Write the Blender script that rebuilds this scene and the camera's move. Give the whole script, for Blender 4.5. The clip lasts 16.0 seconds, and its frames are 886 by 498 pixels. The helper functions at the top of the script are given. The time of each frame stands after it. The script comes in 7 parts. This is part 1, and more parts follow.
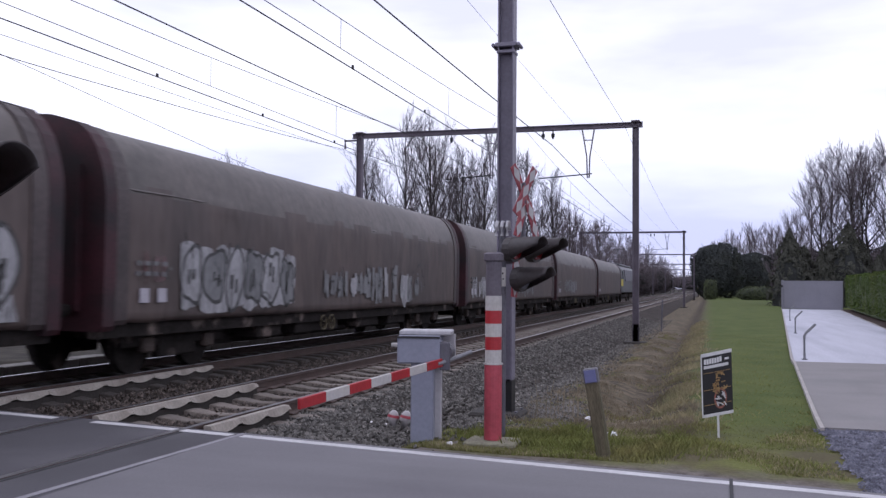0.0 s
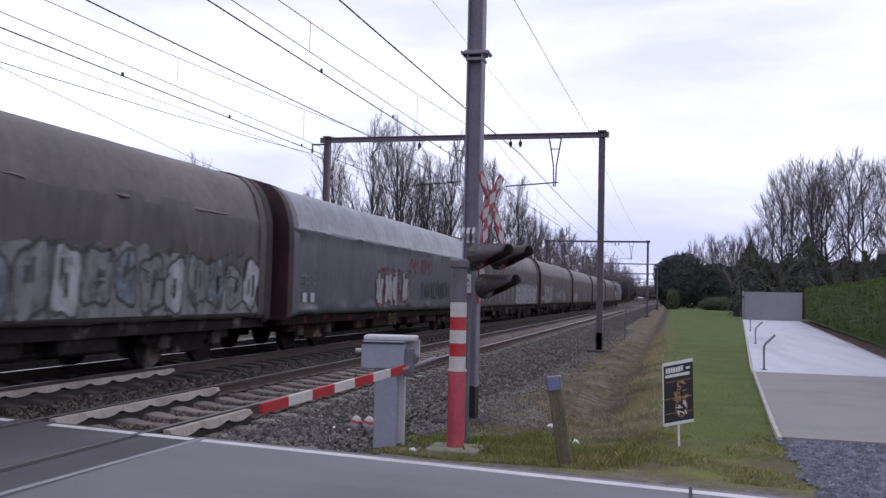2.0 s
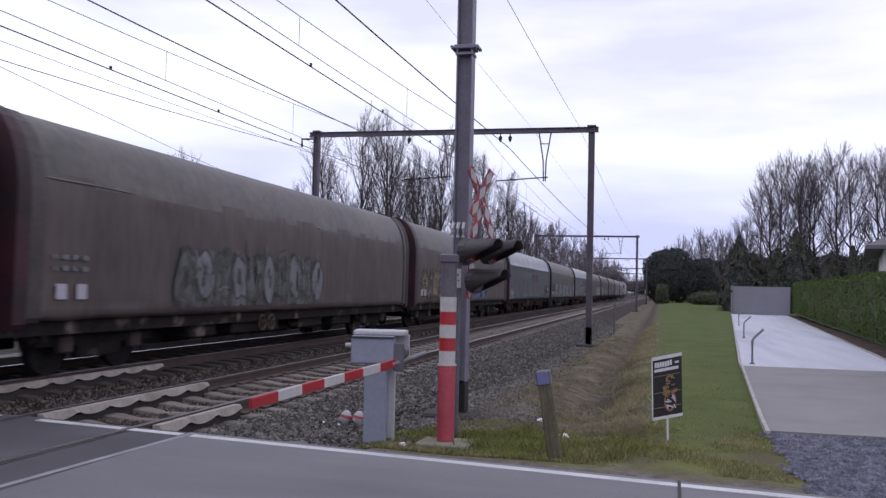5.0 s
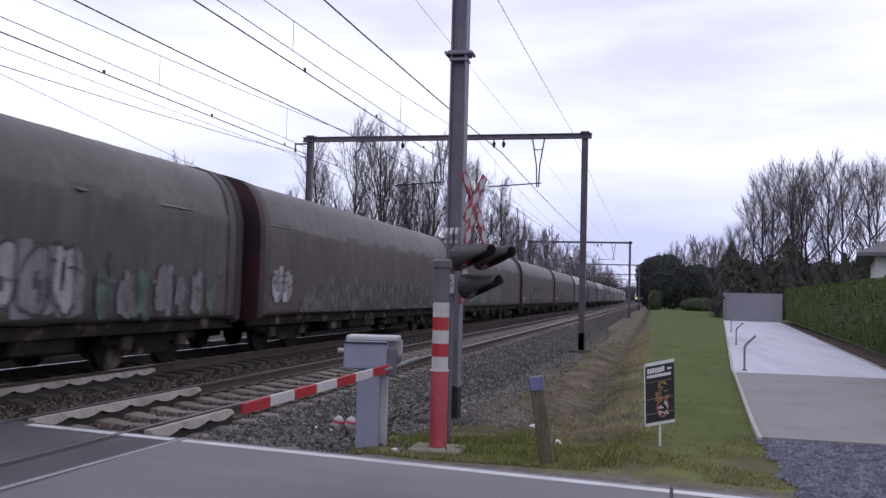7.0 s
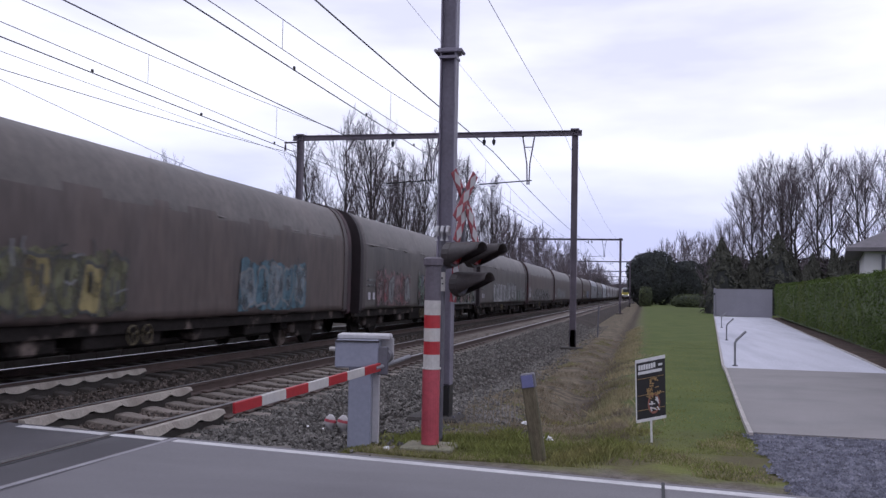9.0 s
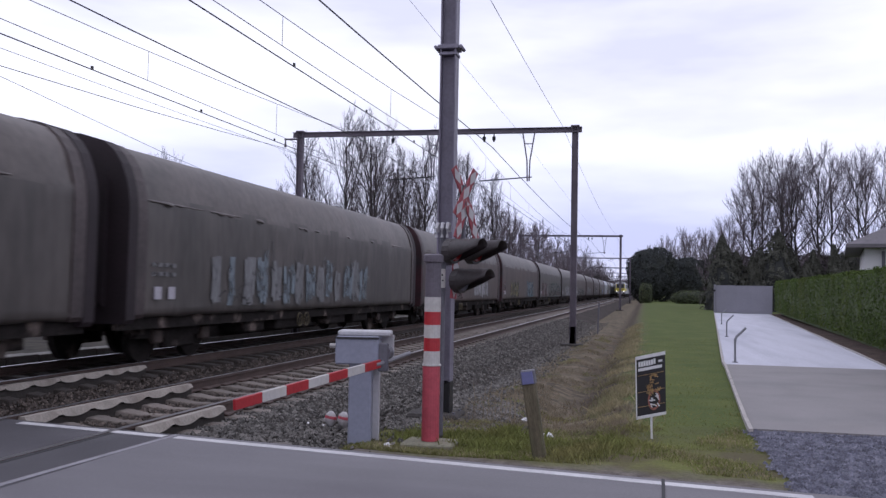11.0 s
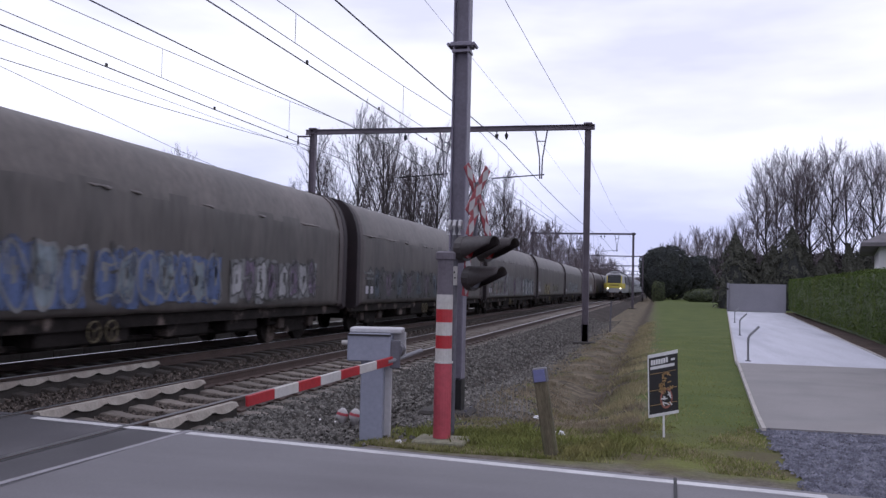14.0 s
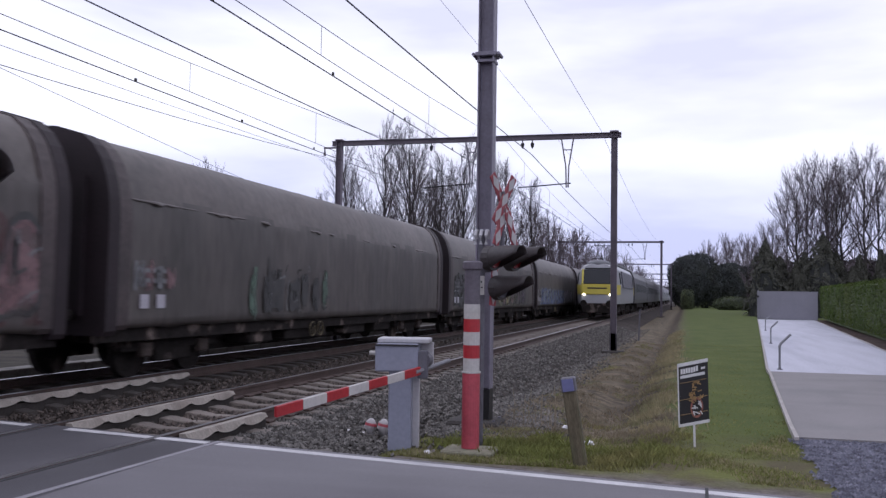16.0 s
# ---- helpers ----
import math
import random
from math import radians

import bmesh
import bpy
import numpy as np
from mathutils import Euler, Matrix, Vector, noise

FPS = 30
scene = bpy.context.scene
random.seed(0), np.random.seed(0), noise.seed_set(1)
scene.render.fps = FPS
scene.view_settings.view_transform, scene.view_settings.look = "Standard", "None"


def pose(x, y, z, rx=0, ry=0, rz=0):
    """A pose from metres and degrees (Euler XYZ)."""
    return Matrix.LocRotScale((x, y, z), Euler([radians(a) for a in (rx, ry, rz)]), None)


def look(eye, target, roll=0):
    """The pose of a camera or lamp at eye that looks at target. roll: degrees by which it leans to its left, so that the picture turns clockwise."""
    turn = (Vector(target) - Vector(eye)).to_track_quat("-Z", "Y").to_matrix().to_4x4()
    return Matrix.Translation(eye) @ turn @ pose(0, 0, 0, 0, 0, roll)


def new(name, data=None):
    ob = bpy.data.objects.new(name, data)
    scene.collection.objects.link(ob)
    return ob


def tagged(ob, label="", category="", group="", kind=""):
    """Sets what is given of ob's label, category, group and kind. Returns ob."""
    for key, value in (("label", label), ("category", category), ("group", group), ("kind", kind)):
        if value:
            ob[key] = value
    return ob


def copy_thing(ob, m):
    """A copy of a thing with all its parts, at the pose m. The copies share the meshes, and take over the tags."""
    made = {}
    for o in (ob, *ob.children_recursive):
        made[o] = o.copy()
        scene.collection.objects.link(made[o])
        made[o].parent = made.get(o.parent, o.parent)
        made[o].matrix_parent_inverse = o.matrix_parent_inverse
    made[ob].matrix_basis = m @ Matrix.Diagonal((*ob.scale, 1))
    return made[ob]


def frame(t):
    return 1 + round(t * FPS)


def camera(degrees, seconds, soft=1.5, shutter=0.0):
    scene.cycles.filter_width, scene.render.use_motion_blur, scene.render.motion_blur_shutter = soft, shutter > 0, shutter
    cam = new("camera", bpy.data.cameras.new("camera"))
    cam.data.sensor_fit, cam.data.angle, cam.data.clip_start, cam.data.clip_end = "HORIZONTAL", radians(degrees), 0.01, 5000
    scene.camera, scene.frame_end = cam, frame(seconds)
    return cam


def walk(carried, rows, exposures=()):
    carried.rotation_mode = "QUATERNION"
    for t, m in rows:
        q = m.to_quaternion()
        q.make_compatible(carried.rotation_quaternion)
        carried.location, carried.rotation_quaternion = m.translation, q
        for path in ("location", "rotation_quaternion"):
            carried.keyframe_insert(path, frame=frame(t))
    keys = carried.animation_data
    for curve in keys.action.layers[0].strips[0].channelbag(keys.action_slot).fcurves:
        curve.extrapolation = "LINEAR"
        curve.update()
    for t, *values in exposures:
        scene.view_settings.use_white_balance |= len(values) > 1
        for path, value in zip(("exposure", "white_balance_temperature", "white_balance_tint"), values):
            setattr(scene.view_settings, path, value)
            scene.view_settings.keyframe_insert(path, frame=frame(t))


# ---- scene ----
cam = camera(52.524, 16.0, soft=1.4, shutter=0.14)
EYE_H = 1.45
# seconds, yaw, pitch, roll of the hand-held camera, which turns on one spot
TURNS = [
    (0.0, 16.509, 2.391, -0.488), (0.5, 16.899, 2.296, -0.663), (1.0, 16.573, 2.041, -1.129),
    (1.5, 15.986, 2.45, -0.919), (2.0, 14.295, 2.812, -1.351), (2.5, 13.4, 2.836, -1.405),
    (3.0, 13.634, 2.736, -1.378), (3.5, 13.785, 2.62, -1.38), (4.0, 13.822, 2.471, -1.423),
    (6.5, 13.19, 2.57, -1.274), (7.0, 13.2, 2.848, -1.52), (7.5, 13.197, 2.814, -1.565),
    (8.0, 13.035, 2.767, -1.688), (8.5, 12.814, 2.605, -1.42), (9.0, 12.636, 2.728, -1.135),
    (11.5, 12.655, 2.409, -1.086), (12.0, 12.833, 2.317, -0.937), (12.5, 13.206, 2.247, -0.957),
    (13.0, 13.302, 2.168, -0.986), (13.5, 13.32, 2.147, -1.158), (14.0, 13.414, 2.334, -1.306),
    (14.5, 13.739, 2.435, -1.208), (15.0, 14.13, 2.434, -1.197), (15.5, 14.762, 2.666, -0.963),
    (16.0, 15.143, 2.926, -0.882),
]
walk(cam, [(t, pose(0, 0, EYE_H, 90 + p, r, y)) for t, y, p, r in TURNS],
     exposures=[(0.0, -0.08, 5350, 19), (1.5, -0.08, 5350, 19), (3.0, -0.18, 5350, 19), (16.0, -0.19, 5350, 19)])

# ---- daylight: a bright overcast ----
world = bpy.data.worlds.new("overcast")
scene.world = world
world.use_nodes = True
wn, wl = world.node_tree.nodes, world.node_tree.links
wn.clear()
w_out = wn.new("ShaderNodeOutputWorld")
sky = wn.new("ShaderNodeTexSky")
sky.sky_type, sky.sun_disc = "NISHITA", False
sky.sun_elevation, sky.sun_rotation = radians(38), radians(-70)
bg_sky = wn.new("ShaderNodeBackground")
bg_sky.inputs["Strength"].default_value = 0.1
wl.new(sky.outputs[0], bg_sky.inputs["Color"])
w_co = wn.new("ShaderNodeTexCoord")
w_map = wn.new("ShaderNodeMapping")
w_map.inputs["Scale"].default_value = (1.0, 1.0, 4.2)
wl.new(w_co.outputs["Generated"], w_map.inputs["Vector"])
w_noise = wn.new("ShaderNodeTexNoise")
w_noise.inputs["Scale"].default_value = 2.6
w_noise.inputs["Detail"].default_value = 5.0
w_noise.inputs["Roughness"].default_value = 0.5
wl.new(w_map.outputs[0], w_noise.inputs["Vector"])
w_ramp = wn.new("ShaderNodeValToRGB")
w_ramp.color_ramp.elements[0].position = 0.34
w_ramp.color_ramp.elements[0].color = (1.05, 0.965, 0.945, 1)
w_ramp.color_ramp.elements[1].position = 0.58
w_ramp.color_ramp.elements[1].color = (1.45, 1.33, 1.18, 1)
wl.new(w_noise.outputs["Fac"], w_ramp.inputs["Fac"])
bg_cloud = wn.new("ShaderNodeBackground")
bg_cloud.inputs["Strength"].default_value = 1.05
# the lower sky is a greyer lavender
w_low = wn.new("ShaderNodeValToRGB")
w_low.color_ramp.elements[0].position, w_low.color_ramp.elements[1].position = 0.38, 0.66
w_low.color_ramp.elements[0].color, w_low.color_ramp.elements[1].color = (0.82, 0.78, 0.915, 1), (1.24, 1.17, 1.17, 1)
wl.new(w_noise.outputs["Fac"], w_low.inputs["Fac"])
w_sep = wn.new("ShaderNodeSeparateXYZ")
wl.new(w_co.outputs["Generated"], w_sep.inputs[0])
w_el = wn.new("ShaderNodeMapRange")
w_el.interpolation_type = "SMOOTHSTEP"
w_el.inputs["From Min"].default_value, w_el.inputs["From Max"].default_value = 0.04, 0.22
wl.new(w_sep.outputs["Z"], w_el.inputs["Value"])
w_layers = wn.new("ShaderNodeMix")
w_layers.data_type = "RGBA"
wl.new(w_el.outputs[0], w_layers.inputs["Factor"])
wl.new(w_low.outputs["Color"], w_layers.inputs["A"])
wl.new(w_ramp.outputs["Color"], w_layers.inputs["B"])
wl.new(w_layers.outputs["Result"], bg_cloud.inputs["Color"])
w_mix = wn.new("ShaderNodeMixShader")
w_mix.inputs["Fac"].default_value = 0.86
wl.new(bg_sky.outputs[0], w_mix.inputs[1])
wl.new(bg_cloud.outputs[0], w_mix.inputs[2])
wl.new(w_mix.outputs[0], w_out.inputs["Surface"])

sun_data = bpy.data.lights.new("sun", "SUN")
sun_data.energy, sun_data.angle, sun_data.color = 0.6, radians(25), (1.0, 0.96, 0.9)
sun = new("sun", sun_data)
sun.matrix_basis = look((-60, 20, 60), (0, 12, 0))


# ---- materials ----
def mat(name, color, rough=0.7, var=0.25, scale=3.0, fine=40.0, bump=0.1, metal=0.0, tint=None, tint_at=(0.5, 0.72),
        random_amt=0.0, spec=0.5, bump_scale=None, emit=None, stretch=(1, 1, 1), island=0.0):
    """Base colour varied by coarse and fine noise, with an optional second colour in patches."""
    m = bpy.data.materials.new(name)
    m.use_nodes = True
    n, k = m.node_tree.nodes, m.node_tree.links
    b = n["Principled BSDF"]
    b.inputs["Roughness"].default_value = rough
    b.inputs["Metallic"].default_value = metal
    b.inputs["Specular IOR Level"].default_value = spec
    co = n.new("ShaderNodeTexCoord")
    mp = n.new("ShaderNodeMapping")
    mp.inputs["Scale"].default_value = stretch
    k.new(co.outputs["Object"], mp.inputs["Vector"])
    coarse = n.new("ShaderNodeTexNoise")
    coarse.inputs["Scale"].default_value = scale
    coarse.inputs["Detail"].default_value = 4
    k.new(mp.outputs[0], coarse.inputs["Vector"])
    grain = n.new("ShaderNodeTexNoise")
    grain.inputs["Scale"].default_value = fine
    grain.inputs["Detail"].default_value = 3
    k.new(mp.outputs[0], grain.inputs["Vector"])
    add = n.new("ShaderNodeMath")
    add.operation = "ADD"
    k.new(coarse.outputs["Fac"], add.inputs[0])
    k.new(grain.outputs["Fac"], add.inputs[1])
    rng = n.new("ShaderNodeMapRange")
    rng.inputs["From Min"].default_value, rng.inputs["From Max"].default_value = 0.7, 1.3
    rng.inputs["To Min"].default_value, rng.inputs["To Max"].default_value = 1 - var, 1 + var
    k.new(add.outputs[0], rng.inputs["Value"])
    value = rng.outputs[0]
    if random_amt:
        oi = n.new("ShaderNodeObjectInfo")
        r2 = n.new("ShaderNodeMapRange")
        r2.inputs["To Min"].default_value, r2.inputs["To Max"].default_value = 1 - random_amt, 1 + random_amt
        k.new(oi.outputs["Random"], r2.inputs["Value"])
        mul = n.new("ShaderNodeMath")
        mul.operation = "MULTIPLY"
        k.new(value, mul.inputs[0])
        k.new(r2.outputs[0], mul.inputs[1])
        value = mul.outputs[0]
    if island:
        geo = n.new("ShaderNodeNewGeometry")
        r3 = n.new("ShaderNodeMapRange")
        r3.inputs["To Min"].default_value, r3.inputs["To Max"].default_value = 1 - island, 1 + island
        k.new(geo.outputs["Random Per Island"], r3.inputs["Value"])
        mu = n.new("ShaderNodeMath")
        mu.operation = "MULTIPLY"
        k.new(value, mu.inputs[0])
        k.new(r3.outputs[0], mu.inputs[1])
        value = mu.outputs[0]
    source = None
    if tint:
        patch = n.new("ShaderNodeTexNoise")
        patch.inputs["Scale"].default_value = scale * 0.6
        patch.inputs["Detail"].default_value = 6
        off = n.new("ShaderNodeVectorMath")
        off.inputs[1].default_value = (7.3, 1.7, 4.1)
        k.new(mp.outputs[0], off.inputs[0])
        k.new(off.outputs[0], patch.inputs["Vector"])
        pr = n.new("ShaderNodeMapRange")
        pr.inputs["From Min"].default_value, pr.inputs["From Max"].default_value = tint_at
        k.new(patch.outputs["Fac"], pr.inputs["Value"])
        mix = n.new("ShaderNodeMix")
        mix.data_type = "RGBA"
        mix.inputs["A"].default_value, mix.inputs["B"].default_value = (*color, 1), (*tint, 1)
        k.new(pr.outputs[0], mix.inputs["Factor"])
        source = mix.outputs["Result"]
    vm = n.new("ShaderNodeVectorMath")
    vm.operation = "SCALE"
    if source:
        k.new(source, vm.inputs[0])
    else:
        vm.inputs[0].default_value = color
    k.new(value, vm.inputs["Scale"])
    k.new(vm.outputs[0], b.inputs["Base Color"])
    if bump:
        bp = n.new("ShaderNodeBump")
        bp.inputs["Strength"].default_value = bump
        bp.inputs["Distance"].default_value = 0.02
        src = grain
        if bump_scale:
            src = n.new("ShaderNodeTexNoise")
            src.inputs["Scale"].default_value = bump_scale
            src.inputs["Detail"].default_value = 3
            k.new(mp.outputs[0], src.inputs["Vector"])
        k.new(src.outputs["Fac"], bp.inputs["Height"])
        k.new(bp.outputs[0], b.inputs["Normal"])
    if emit:
        b.inputs["Emission Color"].default_value = (*emit[:3], 1)
        b.inputs["Emission Strength"].default_value = emit[3]
    return m


M_ASPHALT = mat("asphalt", (0.135, 0.128, 0.14), 0.85, 0.16, 0.8, 90, 0.25, tint=(0.18, 0.174, 0.184), tint_at=(0.42, 0.7), stretch=(0.35, 1.6, 1))
M_DECK = mat("crossing_asphalt", (0.062, 0.058, 0.066), 0.85, 0.2, 1.2, 80, 0.25, tint=(0.085, 0.08, 0.088))
M_LINE = mat("road_paint", (0.50, 0.49, 0.50), 0.7, 0.12, 2.0, 30, 0.05, tint=(0.3, 0.29, 0.31), tint_at=(0.48, 0.66))
M_JOINT = mat("joint_filler", (0.03, 0.03, 0.033), 0.9)
M_PALEJOINT = mat("pale_joint", (0.24, 0.23, 0.25), 0.9)
M_BALLAST = mat("ballast_bed", (0.05, 0.043, 0.039), 0.95, 0.5, 1.5, 16, 0.9, tint=(0.042, 0.034, 0.03), bump_scale=16, spec=0.08)
M_STONE = mat("ballast_stone", (0.112, 0.104, 0.096), 0.9, 0.35, 9, 34, 0.3, island=0.6)
# rust brown, darkened further for the shadow beneath the train
M_STONEDARK = mat("rusty_shaded_stone", (0.085, 0.068, 0.058), 0.9, 0.4, 9, 30, 0.3, island=0.6)
M_SLEEPER = mat("sleeper_concrete", (0.165, 0.142, 0.124), 0.9, 0.25, 4, 40, 0.3, random_amt=0.2, tint=(0.10, 0.08, 0.066))
# oil, plus the goods train's shadow put into the colour
M_SLEEPERDARK = mat("oily_shaded_sleeper", (0.05, 0.042, 0.037), 0.9, 0.3, 4, 40, 0.3)
M_TROUGH = mat("trough_concrete", (0.13, 0.12, 0.11), 0.9, 0.3, 3, 40, 0.3)
M_RAIL = mat("rail_side", (0.066, 0.043, 0.036), 0.75, 0.3, 3, 40, 0.2)
M_RAILTOP = mat("rail_head", (0.30, 0.29, 0.30), 0.35, 0.15, 2, 40, 0.02, metal=0.9)
M_WAVY = mat("edge_panel", (0.31, 0.28, 0.245), 0.9, 0.22, 4, 40, 0.3, tint=(0.22, 0.19, 0.165))
M_STEELPOST = mat("violet_grey_paint", (0.175, 0.16, 0.205), 0.55, 0.16, 2.0, 30, 0.06, tint=(0.13, 0.115, 0.15))
M_GANTRY = mat("weathered_steel", (0.125, 0.105, 0.13), 0.65, 0.25, 2.0, 25, 0.1)
M_BLACK = mat("black_paint", (0.014, 0.013, 0.015), 0.5, 0.3, 4, 30, 0.05)
M_CONC = mat("foot_concrete", (0.042, 0.037, 0.034), 0.95, 0.3, 5, 40, 0.4)
M_FOOTMOSS = mat("mossy_concrete", (0.22, 0.21, 0.15), 0.95, 0.25, 5, 40, 0.4)
M_CABLE = mat("catenary_wire", (0.028, 0.024, 0.026), 0.6, 0.1, 3, 10, 0)
M_RED = mat("red_paint", (0.32, 0.016, 0.022), 0.45, 0.16, 4, 30, 0.04)
M_PINKRED = mat("faded_red_paint", (0.36, 0.055, 0.075), 0.5, 0.18, 5, 30, 0.06)
M_BOARD = mat("faded_board_red", (0.23, 0.034, 0.046), 0.55, 0.25, 6, 40, 0.05, tint=(0.30, 0.09, 0.09))
M_DIAMOND = mat("dull_white_film", (0.37, 0.35, 0.355), 0.5, 0.15, 5, 30, 0.04)
M_WHITE = mat("white_paint", (0.45, 0.43, 0.415), 0.5, 0.12, 5, 30, 0.04, tint=(0.38, 0.35, 0.31))
M_CAP = mat("grey_cap", (0.105, 0.09, 0.11), 0.55, 0.2, 4, 30, 0.05)
M_HOOD = mat("signal_hood", (0.036, 0.029, 0.03), 0.6, 0.25, 4, 30, 0.05)
M_BOXBODY = mat("blue_grey_enamel", (0.235, 0.245, 0.31), 0.45, 0.1, 3, 30, 0.03)
M_BOXLID = mat("pale_grey_enamel", (0.42, 0.41, 0.43), 0.5, 0.1, 3, 30, 0.03)
M_DARKGREY = mat("dark_grey_metal", (0.10, 0.095, 0.115), 0.5, 0.2, 4, 30, 0.05)
M_WOODPOST = mat("weathered_wood", (0.105, 0.088, 0.055), 0.9, 0.35, 6, 50, 0.4, tint=(0.07, 0.075, 0.035), stretch=(3, 3, 0.6))
M_BLUE = mat("blue_plaque", (0.13, 0.135, 0.27), 0.4, 0.1, 4, 30, 0.02)
M_TARPS = {
    "brown": mat("brown_grey_tarpaulin", (0.077, 0.057, 0.051), 0.6, 0.34, 0.7, 5, 0.4, tint=(0.05, 0.04, 0.039), bump_scale=2.2, tint_at=(0.45, 0.75), stretch=(1, 1.2, 0.35)),
    "grey": mat("dark_grey_tarpaulin", (0.07, 0.06, 0.055), 0.55, 0.36, 0.7, 5, 0.45, tint=(0.043, 0.039, 0.036), bump_scale=2.2, tint_at=(0.45, 0.75), stretch=(1, 1.2, 0.35)),
    "silver": mat("silver_grey_tarpaulin", (0.07, 0.073, 0.083), 0.42, 0.28, 0.7, 5, 0.5, tint=(0.05, 0.052, 0.06), bump_scale=3.2, tint_at=(0.5, 0.75), stretch=(1, 1.2, 0.35)),
}
# sheet tops: wear and skylight on the roof put into paler colours
M_TARPTOP = mat("worn_skylit_tarpaulin_top", (0.092, 0.076, 0.069), 0.5, 0.32, 0.7, 6, 0.5, tint=(0.068, 0.057, 0.052), bump_scale=3.0, tint_at=(0.5, 0.7))
M_SILVERROOF = mat("skylit_silver_roof", (0.165, 0.17, 0.19), 0.36, 0.3, 0.8, 6, 0.9, tint=(0.12, 0.125, 0.14), bump_scale=3.5)
M_ENDRED = mat("dark_red_end", (0.036, 0.007, 0.012), 0.65, 0.4, 2, 20, 0.1, tint=(0.012, 0.006, 0.008), tint_at=(0.4, 0.6))
M_HOOP = mat("faded_hoop", (0.058, 0.044, 0.043), 0.6, 0.35, 1.5, 14, 0.2, tint=(0.04, 0.024, 0.028))
M_ENDDARK = mat("near_black_end", (0.014, 0.007, 0.010), 0.7, 0.4, 2, 20, 0.1)
M_BRAKE = mat("dull_yellow_paint", (0.075, 0.06, 0.03), 0.7, 0.3, 4, 20, 0.1)
# pale patches paint rusty parts and light showing through gaps in the gear
M_UNDER = mat("patchy_underframe", (0.02, 0.017, 0.016), 0.9, 0.4, 3, 20, 0.2, spec=0.12, tint=(0.15, 0.12, 0.105), tint_at=(0.55, 0.68))
M_UNDERRED = mat("red_underframe", (0.014, 0.007, 0.007), 0.85, 0.4, 3, 20, 0.2, spec=0.12, tint=(0.09, 0.03, 0.022), tint_at=(0.58, 0.66))
M_RUSTBOX = mat("rusty_running_gear", (0.028, 0.012, 0.01), 0.85, 0.4, 2.5, 18, 0.2, spec=0.15, tint=(0.25, 0.19, 0.16), tint_at=(0.56, 0.68))
M_LENS = mat("dark_red_lens", (0.14, 0.008, 0.01), 0.25, 0.2, 5, 40, 0)
M_AXLE = mat("axlebox_rust", (0.05, 0.036, 0.03), 0.8, 0.4, 4, 20, 0.2)
M_PLATE = mat("wagon_plate", (0.4, 0.38, 0.42), 0.6, 0.1, 4, 30, 0.02)
M_YELLOW = mat("loco_yellow", (0.52, 0.44, 0.06), 0.35, 0.1, 2, 20, 0.02)
M_LOCOWHITE = mat("loco_pale_grey", (0.30, 0.30, 0.32), 0.35, 0.1, 2, 20, 0.02)
M_LOCOROOF = mat("loco_roof", (0.10, 0.10, 0.11), 0.5, 0.2, 2, 20, 0.05)
M_GLASS = mat("dark_glazing", (0.03, 0.032, 0.036), 0.35, 0.05, 2, 20, 0, spec=0.25)
M_LAMP = mat("lit_headlamp", (0.9, 0.85, 0.6), 0.3, 0.0, 2, 20, 0, emit=(1.0, 0.88, 0.6, 5))
M_COACH = mat("coach_side", (0.05, 0.046, 0.054), 0.4, 0.12, 1, 20, 0.03)
M_BARK = mat("bare_bark", (0.04, 0.034, 0.034), 0.95, 0.35, 3, 30, 0.2, tint=(0.075, 0.068, 0.05))
M_TWIG = mat("twigs", (0.085, 0.07, 0.074), 0.95, 0.3, 2, 20, 0)
M_TWIGPALE = mat("greyish_twigs", (0.13, 0.107, 0.118), 0.95, 0.3, 2, 20, 0)
M_LEAF_DARK = mat("evergreen_leaf", (0.058, 0.063, 0.062), 0.95, 0.2, 0.9, 9, 0, tint=(0.068, 0.072, 0.062), spec=0.1)
M_LEAF_HEDGE = mat("hedge_leaf", (0.06, 0.088, 0.02), 0.8, 0.3, 0.6, 12, 0, tint=(0.088, 0.108, 0.026), island=0.2, spec=0.15)
M_LEAF_YEW = mat("clipped_leaf", (0.066, 0.08, 0.04), 0.8, 0.28, 0.9, 12, 0, tint=(0.085, 0.1, 0.042))
M_LEAF_CONIFER = mat("conifer_leaf", (0.066, 0.066, 0.052), 0.9, 0.25, 0.9, 9, 0)
# cores darker than the leaves: shade inside the foliage as colour
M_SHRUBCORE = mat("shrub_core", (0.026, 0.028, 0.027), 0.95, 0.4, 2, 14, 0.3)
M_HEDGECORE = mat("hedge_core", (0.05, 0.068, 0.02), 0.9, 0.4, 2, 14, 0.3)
M_GRASS = mat("grass_blades", (0.175, 0.19, 0.056), 0.7, 0.4, 1.2, 14, 0, tint=(0.26, 0.225, 0.095), island=0.3, spec=0.2)
M_STRAW = mat("straw_blades", (0.29, 0.25, 0.14), 0.85, 0.35, 1.2, 14, 0, tint=(0.15, 0.16, 0.07))
M_DRY = mat("dry_grass_blades", (0.215, 0.178, 0.12), 0.8, 0.4, 1.2, 14, 0, tint=(0.14, 0.11, 0.07))
M_DRIVE = mat("grey_concrete", (0.20, 0.187, 0.187), 0.85, 0.1, 1.2, 50, 0.12, tint=(0.172, 0.163, 0.165))
M_DRIVEPALE = mat("pale_concrete", (0.43, 0.43, 0.49), 0.75, 0.12, 1.4, 40, 0.08, tint=(0.33, 0.33, 0.385), stretch=(1.3, 0.12, 1))
